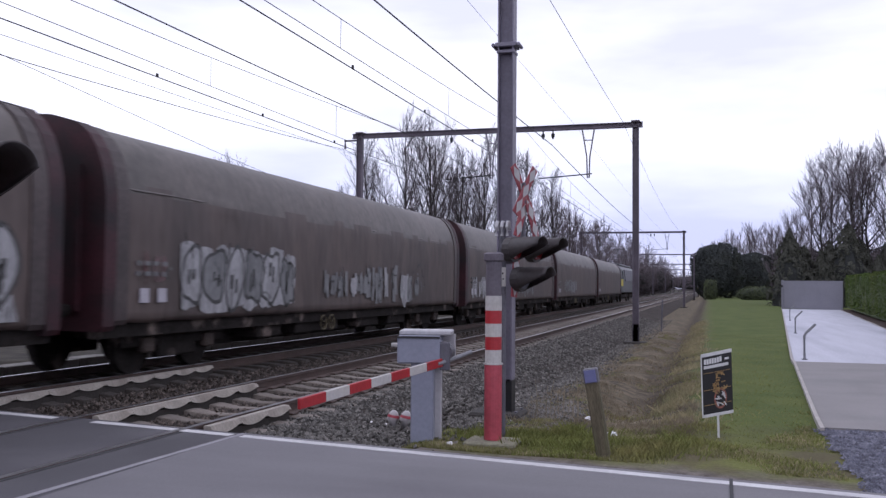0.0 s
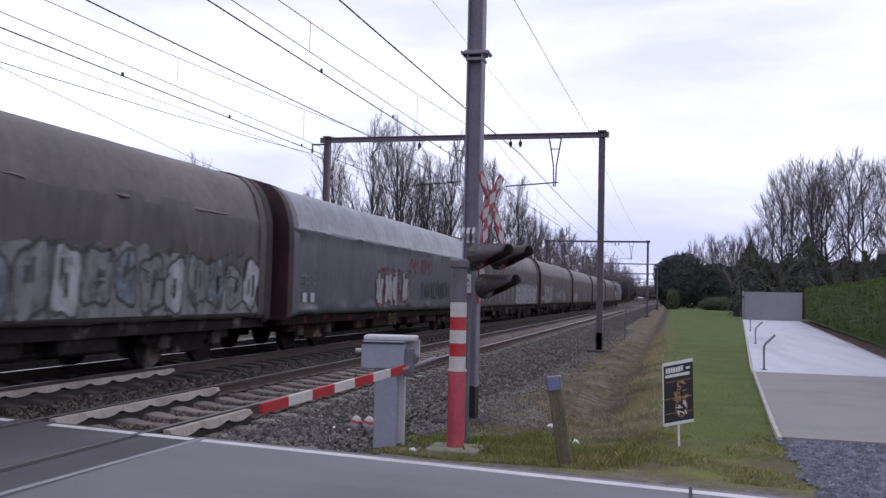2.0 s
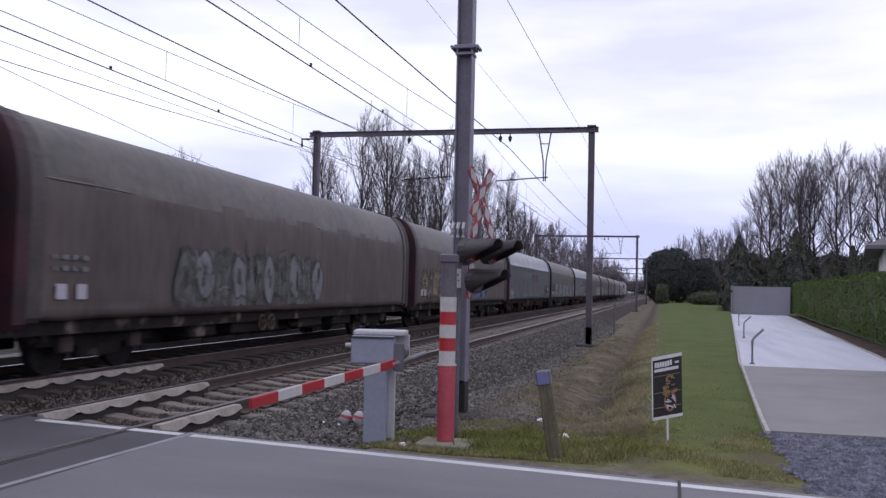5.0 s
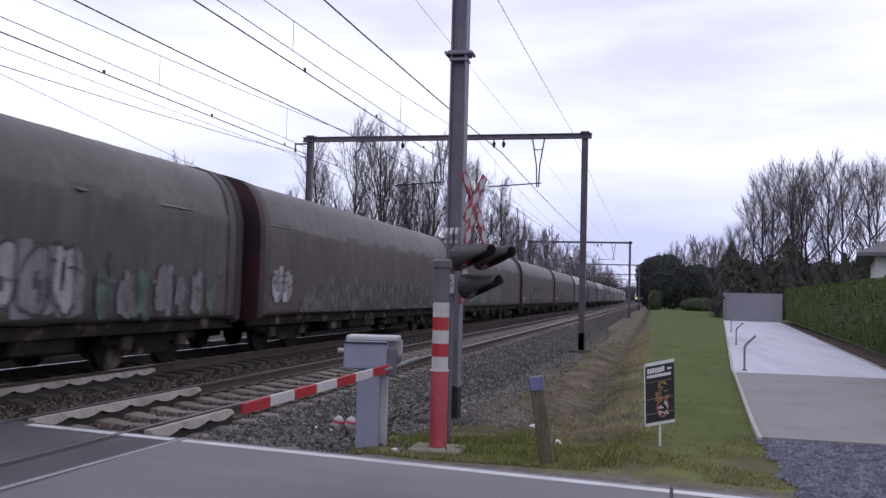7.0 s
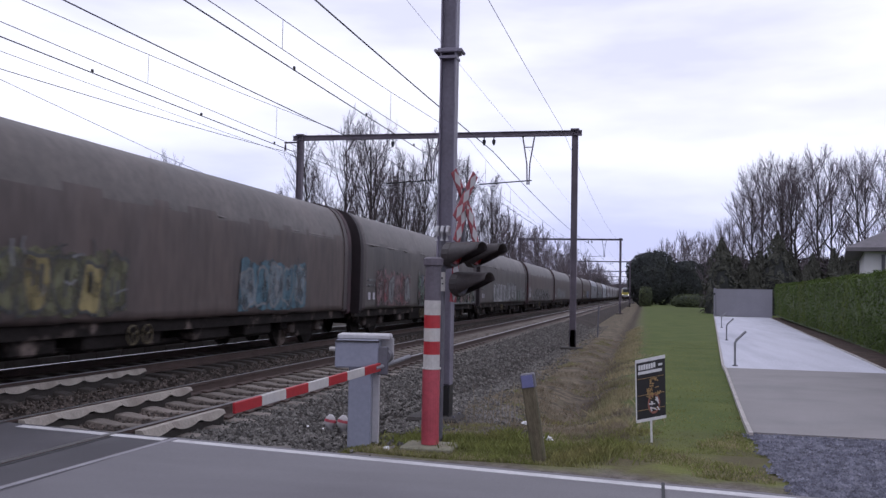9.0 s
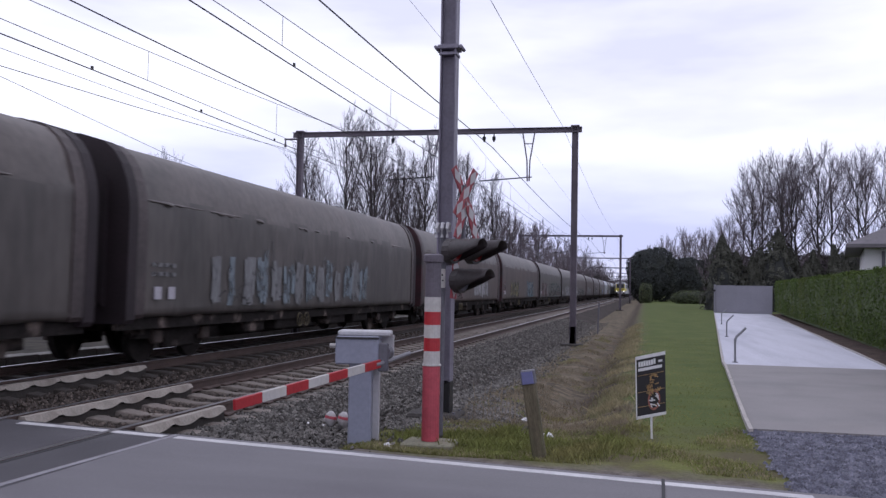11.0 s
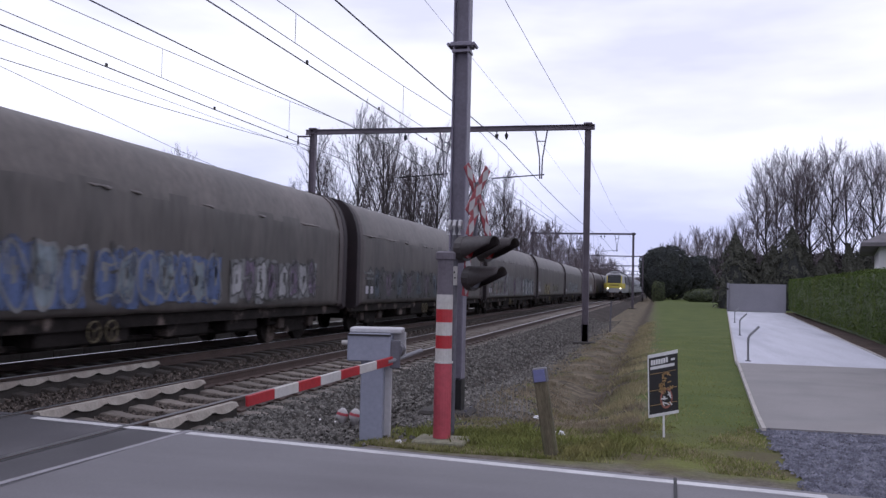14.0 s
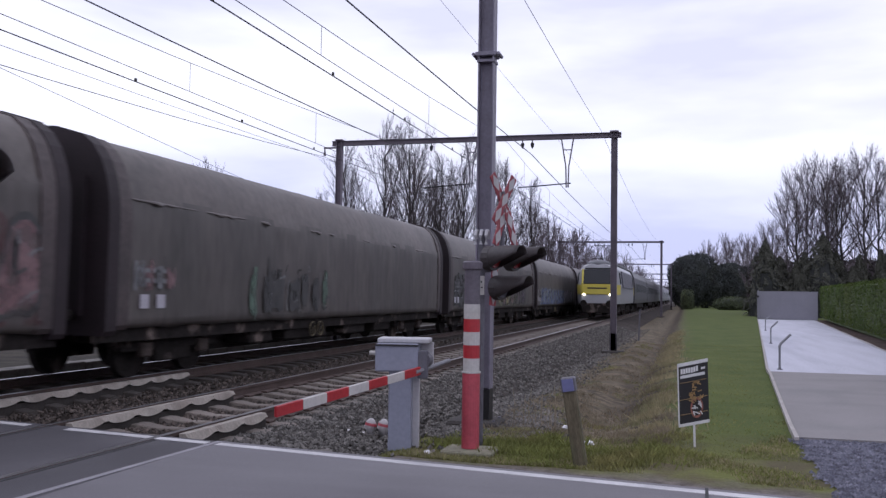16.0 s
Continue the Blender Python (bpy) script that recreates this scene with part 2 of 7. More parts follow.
M_GRAVEL = mat("blue_grey_gravel", (0.13, 0.128, 0.16), 0.95, 0.5, 4, 26, 0.8, bump_scale=30)
M_GRAIN = mat("gravel_grain", (0.16, 0.16, 0.20), 0.9, 0.6, 14, 50, 0.2, tint=(0.09, 0.09, 0.12), tint_at=(0.4, 0.6))
M_SOIL = mat("dark_soil", (0.052, 0.038, 0.033), 0.95, 0.4, 2.5, 30, 0.5, tint=(0.08, 0.06, 0.048), spec=0.1)
M_GRIT = mat("packed_grit", (0.115, 0.103, 0.093), 0.95, 0.3, 3, 45, 0.4, tint=(0.095, 0.085, 0.07), bump_scale=40)
M_EDGING = mat("kerb_edging", (0.34, 0.315, 0.30), 0.9, 0.2, 3, 40, 0.2)
M_GATE = mat("gate_grey", (0.205, 0.20, 0.235), 0.55, 0.08, 1, 20, 0.03)
M_WALL = mat("white_render", (0.58, 0.57, 0.58), 0.85, 0.08, 1, 30, 0.08)
M_TILE = mat("roof_tile", (0.11, 0.10, 0.11), 0.8, 0.25, 2, 20, 0.15, random_amt=0.12)
M_PALEPOLE = mat("galvanised_pole", (0.20, 0.20, 0.22), 0.5, 0.15, 4, 30, 0.03)
M_POSTER = mat("poster_black", (0.012, 0.011, 0.013), 0.5, 0.2, 6, 40, 0.02)
M_POSTERWHITE = mat("poster_white", (0.62, 0.61, 0.62), 0.6, 0.08, 6, 40, 0.02)
M_POSTERGOLD = mat("poster_gold", (0.34, 0.22, 0.09), 0.6, 0.35, 20, 60, 0.02)
M_POSTERRED = mat("poster_rust", (0.26, 0.10, 0.075), 0.6, 0.35, 20, 60, 0.02)


def ground_material():
    """Lawn, dry verge beside the track and plain fields, told apart by place with ragged borders."""
    m = bpy.data.materials.new("verge_and_lawn")
    m.use_nodes = True
    n, k = m.node_tree.nodes, m.node_tree.links
    b = n["Principled BSDF"]
    b.inputs["Roughness"].default_value = 0.95
    b.inputs["Specular IOR Level"].default_value = 0.15
    co = n.new("ShaderNodeTexCoord")

    def noisy(scale, detail=4):
        x = n.new("ShaderNodeTexNoise")
        x.inputs["Scale"].default_value, x.inputs["Detail"].default_value = scale, detail
        k.new(co.outputs["Object"], x.inputs["Vector"])
        return x.outputs["Fac"]

    def ramp(fac, c0, c1, p0=0.35, p1=0.65):
        r = n.new("ShaderNodeValToRGB")
        r.color_ramp.elements[0].position, r.color_ramp.elements[1].position = p0, p1
        r.color_ramp.elements[0].color, r.color_ramp.elements[1].color = (*c0, 1), (*c1, 1)
        k.new(fac, r.inputs["Fac"])
        return r.outputs["Color"]

    def mix(fac, a, c):
        x = n.new("ShaderNodeMix")
        x.data_type = "RGBA"
        k.new(fac, x.inputs["Factor"])
        k.new(a, x.inputs["A"])
        k.new(c, x.inputs["B"])
        return x.outputs["Result"]

    scrub = ramp(noisy(1.5, 6), (0.018, 0.016, 0.012), (0.045, 0.038, 0.028))
    green = ramp(noisy(0.9, 9), (0.058, 0.08, 0.02), (0.095, 0.112, 0.031), 0.32, 0.68)
    dry = mix(ramp(noisy(5.5, 6), (0, 0, 0), (1, 1, 1), 0.42, 0.6), ramp(noisy(2.0, 8), (0.045, 0.037, 0.027), (0.10, 0.085, 0.055), 0.36, 0.66), ramp(noisy(1.1, 8), (0.12, 0.095, 0.066), (0.185, 0.152, 0.105), 0.36, 0.66))
    sep = n.new("ShaderNodeSeparateXYZ")
    k.new(co.outputs["Object"], sep.inputs[0])
    wob = n.new("ShaderNodeMath")
    wob.operation = "MULTIPLY_ADD"
    wob.inputs[1].default_value = 2.2
    k.new(noisy(0.7, 8), wob.inputs[0])
    k.new(sep.outputs["X"], wob.inputs[2])
    edge = n.new("ShaderNodeMapRange")
    edge.inputs["From Min"].default_value, edge.inputs["From Max"].default_value = 0.35, 1.25
    k.new(wob.outputs[0], edge.inputs["Value"])
    # close to the road the verge is green as well
    near = n.new("ShaderNodeMapRange")
    near.inputs["From Min"].default_value, near.inputs["From Max"].default_value = 10.8, 8.8
    k.new(sep.outputs["Y"], near.inputs["Value"])
    both = n.new("ShaderNodeMath")
    both.operation = "MULTIPLY"
    both.inputs[1].default_value = 0.85
    k.new(near.outputs[0], both.inputs[0])
    verge = ramp(noisy(1.7, 7), (0.10, 0.082, 0.05), (0.14, 0.148, 0.045), 0.4, 0.6)
    col = mix(both.outputs[0], mix(edge.outputs[0], dry, green), verge)
    # darker brown soil along the ditch bottom
    dist = n.new("ShaderNodeMath")
    dist.operation = "MULTIPLY_ADD"
    dist.inputs[1].default_value = 0.7
    k.new(noisy(0.9, 7), dist.inputs[0])
    k.new(sep.outputs["X"], dist.inputs[2])
    off = n.new("ShaderNodeMath")
    off.operation = "SUBTRACT"
    off.inputs[1].default_value = -0.36
    k.new(dist.outputs[0], off.inputs[0])
    ab = n.new("ShaderNodeMath")
    ab.operation = "ABSOLUTE"
    k.new(off.outputs[0], ab.inputs[0])
    ditch_band = n.new("ShaderNodeMapRange")
    ditch_band.inputs["From Min"].default_value, ditch_band.inputs["From Max"].default_value = 0.5, 0.1
    ditch_band.inputs["To Max"].default_value = 0.92
    k.new(ab.outputs[0], ditch_band.inputs["Value"])
    past = n.new("ShaderNodeMapRange")
    past.inputs["From Min"].default_value, past.inputs["From Max"].default_value = 11.5, 14.5
    k.new(sep.outputs["Y"], past.inputs["Value"])
    ditch_mask = n.new("ShaderNodeMath")
    ditch_mask.operation = "MULTIPLY"
    k.new(ditch_band.outputs[0], ditch_mask.inputs[0])
    k.new(past.outputs[0], ditch_mask.inputs[1])
    col = mix(ditch_mask.outputs[0], col, ramp(noisy(4, 5), (0.035, 0.028, 0.02), (0.075, 0.058, 0.042)))
    # darker scrub ground beyond the far track
    west = n.new("ShaderNodeMapRange")
    west.inputs["From Min"].default_value, west.inputs["From Max"].default_value = -11.8, -11.0
    k.new(wob.outputs[0], west.inputs["Value"])
    col = mix(west.outputs[0], scrub, col)
    # gritty strip along the road's edge
    along = n.new("ShaderNodeMath")
    along.operation = "MULTIPLY_ADD"
    along.inputs[1].default_value = 0.152
    k.new(sep.outputs["X"], along.inputs[0])
    k.new(sep.outputs["Y"], along.inputs[2])
    rag = n.new("ShaderNodeMath")
    rag.operation = "MULTIPLY_ADD"
    rag.inputs[1].default_value = 0.7
    k.new(noisy(2.2, 6), rag.inputs[0])
    k.new(along.outputs[0], rag.inputs[2])
    grit = n.new("ShaderNodeMapRange")
    grit.inputs["From Min"].default_value, grit.inputs["From Max"].default_value = 7.9, 8.3
    k.new(rag.outputs[0], grit.inputs["Value"])
    col = mix(grit.outputs[0], ramp(noisy(9, 6), (0.09, 0.078, 0.07), (0.165, 0.145, 0.13)), col)
    speck = n.new("ShaderNodeMapRange")
    speck.inputs["To Min"].default_value, speck.inputs["To Max"].default_value = 0.55, 1.4
    k.new(noisy(38, 3), speck.inputs["Value"])
    vm = n.new("ShaderNodeVectorMath")
    vm.operation = "SCALE"
    k.new(col, vm.inputs[0])
    k.new(speck.outputs[0], vm.inputs["Scale"])
    k.new(vm.outputs[0], b.inputs["Base Color"])
    bp = n.new("ShaderNodeBump")
    bp.inputs["Strength"].default_value, bp.inputs["Distance"].default_value = 0.45, 0.04
    k.new(noisy(14, 5), bp.inputs["Height"])
    k.new(bp.outputs[0], b.inputs["Normal"])
    return m


def spray(name, color, cover=0.5):
    """Worn spray paint: the tarpaulin shows through in streaks and speckles."""
    m = mat(name, color, 0.6, 0.45, 2.2, 14, 0.05, stretch=(1, 2.2, 0.55))
    n, k = m.node_tree.nodes, m.node_tree.links
    out, b = n["Material Output"], n["Principled BSDF"]
    tr = n.new("ShaderNodeBsdfTransparent")
    mx = n.new("ShaderNodeMixShader")
    no = n.new("ShaderNodeTexNoise")
    no.inputs["Scale"].default_value, no.inputs["Detail"].default_value = 3.2, 7
    co = n.new("ShaderNodeTexCoord")
    k.new(co.outputs["Object"], no.inputs["Vector"])
    rg = n.new("ShaderNodeMapRange")
    rg.inputs["From Min"].default_value, rg.inputs["From Max"].default_value = 0.62 - cover * 0.5, 0.9 - cover * 0.5
    k.new(no.outputs["Fac"], rg.inputs["Value"])
    k.new(rg.outputs[0], mx.inputs[0])
    k.new(tr.outputs[0], mx.inputs[1])
    k.new(b.outputs[0], mx.inputs[2])
    k.new(mx.outputs[0], out.inputs["Surface"])
    return m


SPRAY = {
    "white": spray("white_spray", (0.27, 0.265, 0.275), 1.05),
    "pale": spray("pale_grey_spray", (0.15, 0.15, 0.155), 0.85),
    "red": spray("red_spray", (0.15, 0.036, 0.045), 0.42),
    "pink": spray("pink_spray", (0.18, 0.108, 0.112), 0.6),
    "blue": spray("blue_spray", (0.057, 0.084, 0.183), 0.75),
    "sky": spray("light_blue_spray", (0.148, 0.176, 0.2), 0.65),
    "teal": spray("teal_spray", (0.053, 0.109, 0.144), 0.75),
    "yellow": spray("yellow_spray", (0.214, 0.176, 0.07), 0.65),
    "olive": spray("olive_spray", (0.103, 0.103, 0.053), 0.6),
    "purple": spray("purple_spray", (0.114, 0.081, 0.13), 0.6),
    "black": spray("black_spray", (0.024, 0.024, 0.026), 0.65),
    "mint": spray("grey_green_spray", (0.075, 0.115, 0.085), 0.65),
    "slate": spray("slate_blue_spray", (0.05, 0.064, 0.085), 0.7),
    "plum": spray("plum_spray", (0.085, 0.062, 0.09), 0.65),
    "wash": spray("pale_wash", (0.105, 0.102, 0.10), 0.6),
    "dark": spray("dark_overpaint", (0.038, 0.037, 0.037), 0.8),
}


# ---- building blocks ----
def part(name, bm, material, parent=None, label="", smooth=False):
    me = bpy.data.meshes.new(name)
    if smooth:
        for f in bm.faces:
            f.smooth = True
    bm.to_mesh(me)
    bm.free()
    for m in (material if isinstance(material, (list, tuple)) else [material]):
        me.materials.append(m)
    ob = new(name, me)
    if parent:
        ob.parent = parent
    if label:
        ob["label"] = label
    return ob


def raw(name, verts, faces, material, parent=None, label="", smooth=False):
    me = bpy.data.meshes.new(name)
    me.from_pydata(verts, [], faces)
    if smooth:
        me.polygons.foreach_set("use_smooth", [True] * len(me.polygons))
    me.materials.append(material)
    ob = new(name, me)
    if parent:
        ob.parent = parent
    if label:
        ob["label"] = label
    return ob


def shared(name, me, parent, m):
    ob = new(name, me)
    ob.parent = parent
    ob.matrix_basis = m
    return ob


def empty(name, m=None):
    ob = new(name)
    ob.empty_display_size = 0.2
    if m is not None:
        ob.matrix_basis = m
    return ob


def box(bm, c, s, turn=None, bevel=0.0, mi=0):
    """A box of size s round the point c, turned by a matrix, with chamfered edges."""
    r = bmesh.ops.create_cube(bm, size=1)
    vs = r["verts"]
    for v in vs:
        v.co = Vector((v.co.x * s[0], v.co.y * s[1], v.co.z * s[2]))
    if bevel:
        es = list({e for v in vs for e in v.link_edges})
        out = bmesh.ops.bevel(bm, geom=es, offset=bevel, segments=1, affect="EDGES", profile=0.5)
        vs = list({v for f in out["faces"] for v in f.verts} | {v for v in vs if v.is_valid})
    m = Matrix.Translation(c) @ (turn.to_4x4() if turn else Matrix.Identity(4))
    for v in vs:
        v.co = m @ v.co
    if mi:
        for f in {f for v in vs for f in v.link_faces}:
            f.material_index = mi
    return vs


def tube(bm, points, radii, seg=8, caps=True):
    """A round bar along points."""
    rings = []
    pts = [Vector(p) for p in points]
    if not isinstance(radii, (list, tuple)):
        radii = [radii] * len(pts)
    for i, p in enumerate(pts):
        d = (pts[min(i + 1, len(pts) - 1)] - pts[max(i - 1, 0)]).normalized()
        q = d.to_track_quat("Z", "Y")
        rings.append([bm.verts.new(p + q @ Vector((math.cos(a) * radii[i], math.sin(a) * radii[i], 0)))
                      for a in (2 * math.pi * j / seg for j in range(seg))])
    for a, b in zip(rings, rings[1:]):
        for j in range(seg):
            bm.faces.new((a[j], a[(j + 1) % seg], b[(j + 1) % seg], b[j]))
    if caps:
        bm.faces.new(rings[0][::-1])
        bm.faces.new(rings[-1])


def prism(bm, profile, y0, y1, steps=1, wobble=None):
    """An (x, z) profile drawn along y, closed at its ends."""
    rings = []
    for i in range(steps + 1):
        y = y0 + (y1 - y0) * i / steps
        rings.append([bm.verts.new(wobble(x, y, z) if wobble else (x, y, z)) for x, z in profile])
    n = len(profile)
    for a, b in zip(rings, rings[1:]):
        for j in range(n):
            bm.faces.new((a[j], b[j], b[(j + 1) % n], a[(j + 1) % n]))
    bm.faces.new(rings[0])
    bm.faces.new(rings[-1][::-1])
    bmesh.ops.recalc_face_normals(bm, faces=bm.faces)


def slab(bm, corners, z1, z0):
    top = [bm.verts.new((x, y, z1)) for x, y in corners]
    low = [bm.verts.new((x, y, z0)) for x, y in corners]
    n = len(corners)
    bm.faces.new(top)
    bm.faces.new(low[::-1])
    for i in range(n):
        bm.faces.new((top[i], low[i], low[(i + 1) % n], top[(i + 1) % n]))
    bmesh.ops.recalc_face_normals(bm, faces=bm.faces)


def smooth_step(a, b, x):
    x = min(1, max(0, (x - a) / (b - a)))
    return x * x * (3 - 2 * x)


# ---- plan ----
NEAR_X, FAR_X = -5.81, -9.69          # track centres
GAUGE_HALF = 0.7525
EDGE0, SLOPE = 7.115, -0.150           # far white line of the road: y = EDGE0 + SLOPE * x
GANTRY_Y, GANTRY_STEP = 29.5, 57.5


def road_edge(x):
    return EDGE0 + 0.17 + SLOPE * x


def drive_left(y):
    return 1.16 if y < 10.4 else 1.16 + 0.056 * (y - 10.4) if y < 19.7 else 1.65 + 0.069 * (y - 19.7)


def drive_right(y):
    return 4.9 + 0.083 * (y - 20.0)


def ground_z(x, y):
    z = -0.05
    past = smooth_step(8.6, 13.0, y)
    z -= 0.30 * math.exp(-((x + 1.0) / 0.52) ** 2) * past
    z -= 0.30 * smooth_step(-1.1, -2.3, x) * smooth_step(10.5, 20.0, y)
    z -= 0.40 * smooth_step(-2.6, -3.4, x) * smooth_step(-14.5, -13.5, x)
    if y < road_edge(x) + 0.1 and y > road_edge(x) - 5.5:
        z = min(z, -0.12)
    if x > 0.9 and y > 7:
        z -= 0.05 * smooth_step(drive_left(y) + 0.0, drive_left(y) + 0.25, x)
    return z


def stations(dense, far):
    return sorted(set([round(v, 3) for v in dense] + [round(v, 3) for v in far]))


def build_ground():
    xs = stations(np.arange(-16, 12.01, 0.2), [-2500, -1200, -600, -300, -160, -90, -60, -40, -28, -20, 15, 20, 28, 40, 60, 90, 160, 300, 600, 1200, 2500])
    ys = stations(list(np.arange(6.0, 20, 0.2)) + list(np.arange(20, 60, 0.8)), [-2500, -600, -200, -80, -30, -12, -6, -3, 0, 1, 2, 3, 4, 5, 65, 72, 80, 95, 120, 160, 220, 300, 450, 700, 1200, 2500])
    verts = []
    for y in ys:
        for x in xs:
            z = ground_z(x, y)
            if -16 < x < 12 and 6 < y < 60:
                z += 0.016 * noise.noise((x * 1.3, y * 1.3, 0.5)) * (1 - smooth_step(-0.8, 0.2, x)) * (1.0 if y < 20 else 0.5)
            verts.append((x, y, z))
    n = len(xs)
    faces = [(j * n + i, j * n + i + 1, (j + 1) * n + i + 1, (j + 1) * n + i) for j in range(len(ys) - 1) for i in range(n - 1)]
    g = raw("ground", verts, faces, ground_material(), smooth=True)
    tagged(g, "grassy ground with a green lawn and a dry brown verge", "ground", kind="structure")


build_ground()


def build_road():
    def strip(x0, x1, d0, d1, z1, z0):
        bm = bmesh.new()
        slab(bm, [(x0, road_edge(x0) + d0), (x1, road_edge(x1) + d0), (x1, road_edge(x1) + d1), (x0, road_edge(x0) + d1)], z1, z0)
        return bm
    tagged(part("road", strip(-4.36, 160, -5.2, 0, 0.0, -0.3), M_ASPHALT), "worn grey asphalt road up to the level crossing", "road", kind="structure")
    tagged(part("road", strip(-170, -11.4, -5.2, 0, 0.0, -0.3), M_ASPHALT), "worn grey asphalt road beyond the level crossing", "road", kind="structure")
    deck = part("crossing_deck", strip(-11.4, -4.36, -5.2, 0, -0.004, -0.3), M_DECK)
    tagged(deck, "dark asphalt deck of the level crossing between the rails", "crossing deck", kind="structure")
    for x in (NEAR_X - GAUGE_HALF, NEAR_X + GAUGE_HALF, FAR_X - GAUGE_HALF, FAR_X + GAUGE_HALF):
        bm = bmesh.new()
        y = road_edge(x)
        slab(bm, [(x - 0.05, y - 5.19), (x + 0.085, y - 5.19), (x + 0.085, y - 0.01), (x - 0.05, y - 0.01)], 0.0, -0.02)
        part("flange_groove", bm, M_JOINT, deck)
    for x0, x1 in ((-4.3, 1.2), (-6.2, -4.42), (-8.6, -6.75), (-11.3, -9.4)):
        tagged(part("road_marking", strip(x0, x1, -0.22, -0.10, 0.004, -0.002), M_LINE), "worn white edge line painted on the road", "road marking", kind="structure")
    bm = bmesh.new()
    slab(bm, [(-4.39, road_edge(-4.39) - 0.02), (-4.33, road_edge(-4.33) - 0.02), (-4.50, road_edge(-4.5) - 5.1), (-4.57, road_edge(-4.57) - 5.1)], 0.003, -0.002)
    tagged(part("pale_joint", bm, M_PALEJOINT), "pale joint between the road and the crossing deck", "road joint", kind="structure")
    bm = bmesh.new()
    slab(bm, [(0.14, 7.255), (0.165, 7.255), (0.13, 4.6), (0.105, 4.6)], 0.006, -0.002)
    tagged(part("road_joint", bm, M_JOINT), "dark joint across the road surface", "road joint", kind="structure")


build_road()


def build_grit_shoulder():
    xs, ds = np.arange(-4.45, -1.9, 0.12), np.arange(0, 0.85, 0.1)
    verts = []
    for d in ds:
        for x in xs:
            far = 0.62 + 0.25 * noise.noise((x * 3, 0.0, 5.0))
            drop = 0.05 * (d / far) + 0.3 * max(0.0, d / far - 0.95)
            side = 0.25 * smooth_step(-4.25, -4.45, x)
            verts.append((x, road_edge(x) + 0.005 + d, -0.075 - drop - side + 0.008 * noise.noise((x * 6, d * 6, 1.0))))
    n = len(xs)
    faces = [(j * n + i, j * n + i + 1, (j + 1) * n + i + 1, (j + 1) * n + i) for j in range(len(ds) - 1) for i in range(n - 1)]
    tagged(raw("grit_shoulder", verts, faces, M_GRIT, smooth=True), "packed grey grit along the road's edge", "gravel", kind="structure")


build_grit_shoulder()


def build_grit_patch():
    """Grey grit washed out at the foot of the mast."""
    verts, faces, index = [], [], {}
    for i in range(34):
        for j in range(60):
            x, y = -2.75 + 0.05 * i, 8.95 + 0.07 * j
            k = ((x + 2.05) / 0.62) ** 2 + ((y - 10.7) / 1.75) ** 2 + 0.9 * noise.noise((x * 2.1, y * 2.1, 7.0)) + 0.5 * noise.noise((x * 7, y * 7, 2.0))
            if k < 0.8:
                index[i, j] = len(verts)
                verts.append((x, y, max(ground_z(x, y), -0.225 - 0.37 * smooth_step(-3.6, -2.35, x)) + 0.012))
    for i, j in index:
        q = [(i, j), (i + 1, j), (i + 1, j + 1), (i, j + 1)]
        if all(p in index for p in q):
            faces.append([index[p] for p in q])
    tagged(raw("grit_patch", verts, faces, M_GRIT, smooth=True), "patch of fine grey grit on the verge", "gravel", kind="structure")


build_grit_patch()

# ---- railway ----
def shoulder(x):
    """Ballast heaped between the near track's sleepers and over their ends."""
    return 0.02 * smooth_step(1.5, 1.1, abs(x - NEAR_X)) + 0.05 * math.exp(-((x + 4.45) / 0.45) ** 2)


def build_ballast():
    xs = [-14.0, -13.4, -12.8, -12.2, -11.8] + list(np.arange(-11.5, -3.4, 0.3)) + [-3.3, -3.0, -2.7, -2.4, -2.2, -2.0]
    ys = list(np.arange(7.0, 40, 0.3)) + list(np.arange(40, 120, 2.0)) + [160, 240, 400, 900]
    ys = [-60, -30, -10, 0, 4] + ys
    verts = []
    for y in ys:
        for x in xs:
            z = -0.225
            z -= 0.37 * smooth_step(-3.6, -2.35, x) + 0.45 * smooth_step(-12.0, -13.6, x)
            z += shoulder(x)
            z -= 0.05 * (1 - smooth_step(0.5, 1.2, abs(x + 7.75)))
            if y < road_edge(x) + 0.2:
                z -= 0.15
            z += 0.02 * noise.noise((x * 2.1, y * 2.1, 3.0))
            verts.append((x, y, z))
    n = len(xs)
    faces = [(j * n + i, j * n + i + 1, (j + 1) * n + i + 1, (j + 1) * n + i) for j in range(len(ys) - 1) for i in range(n - 1)]
    tagged(raw("ballast_bed", verts, faces, M_BALLAST, smooth=True), "grey-brown stone ballast bed under two tracks", "ballast", kind="structure")
    return


def ballast_top(x):
    return -0.225 + shoulder(x) - 0.37 * smooth_step(-3.6, -2.35, x) - 0.45 * smooth_step(-12.0, -13.6, x)


build_ballast()


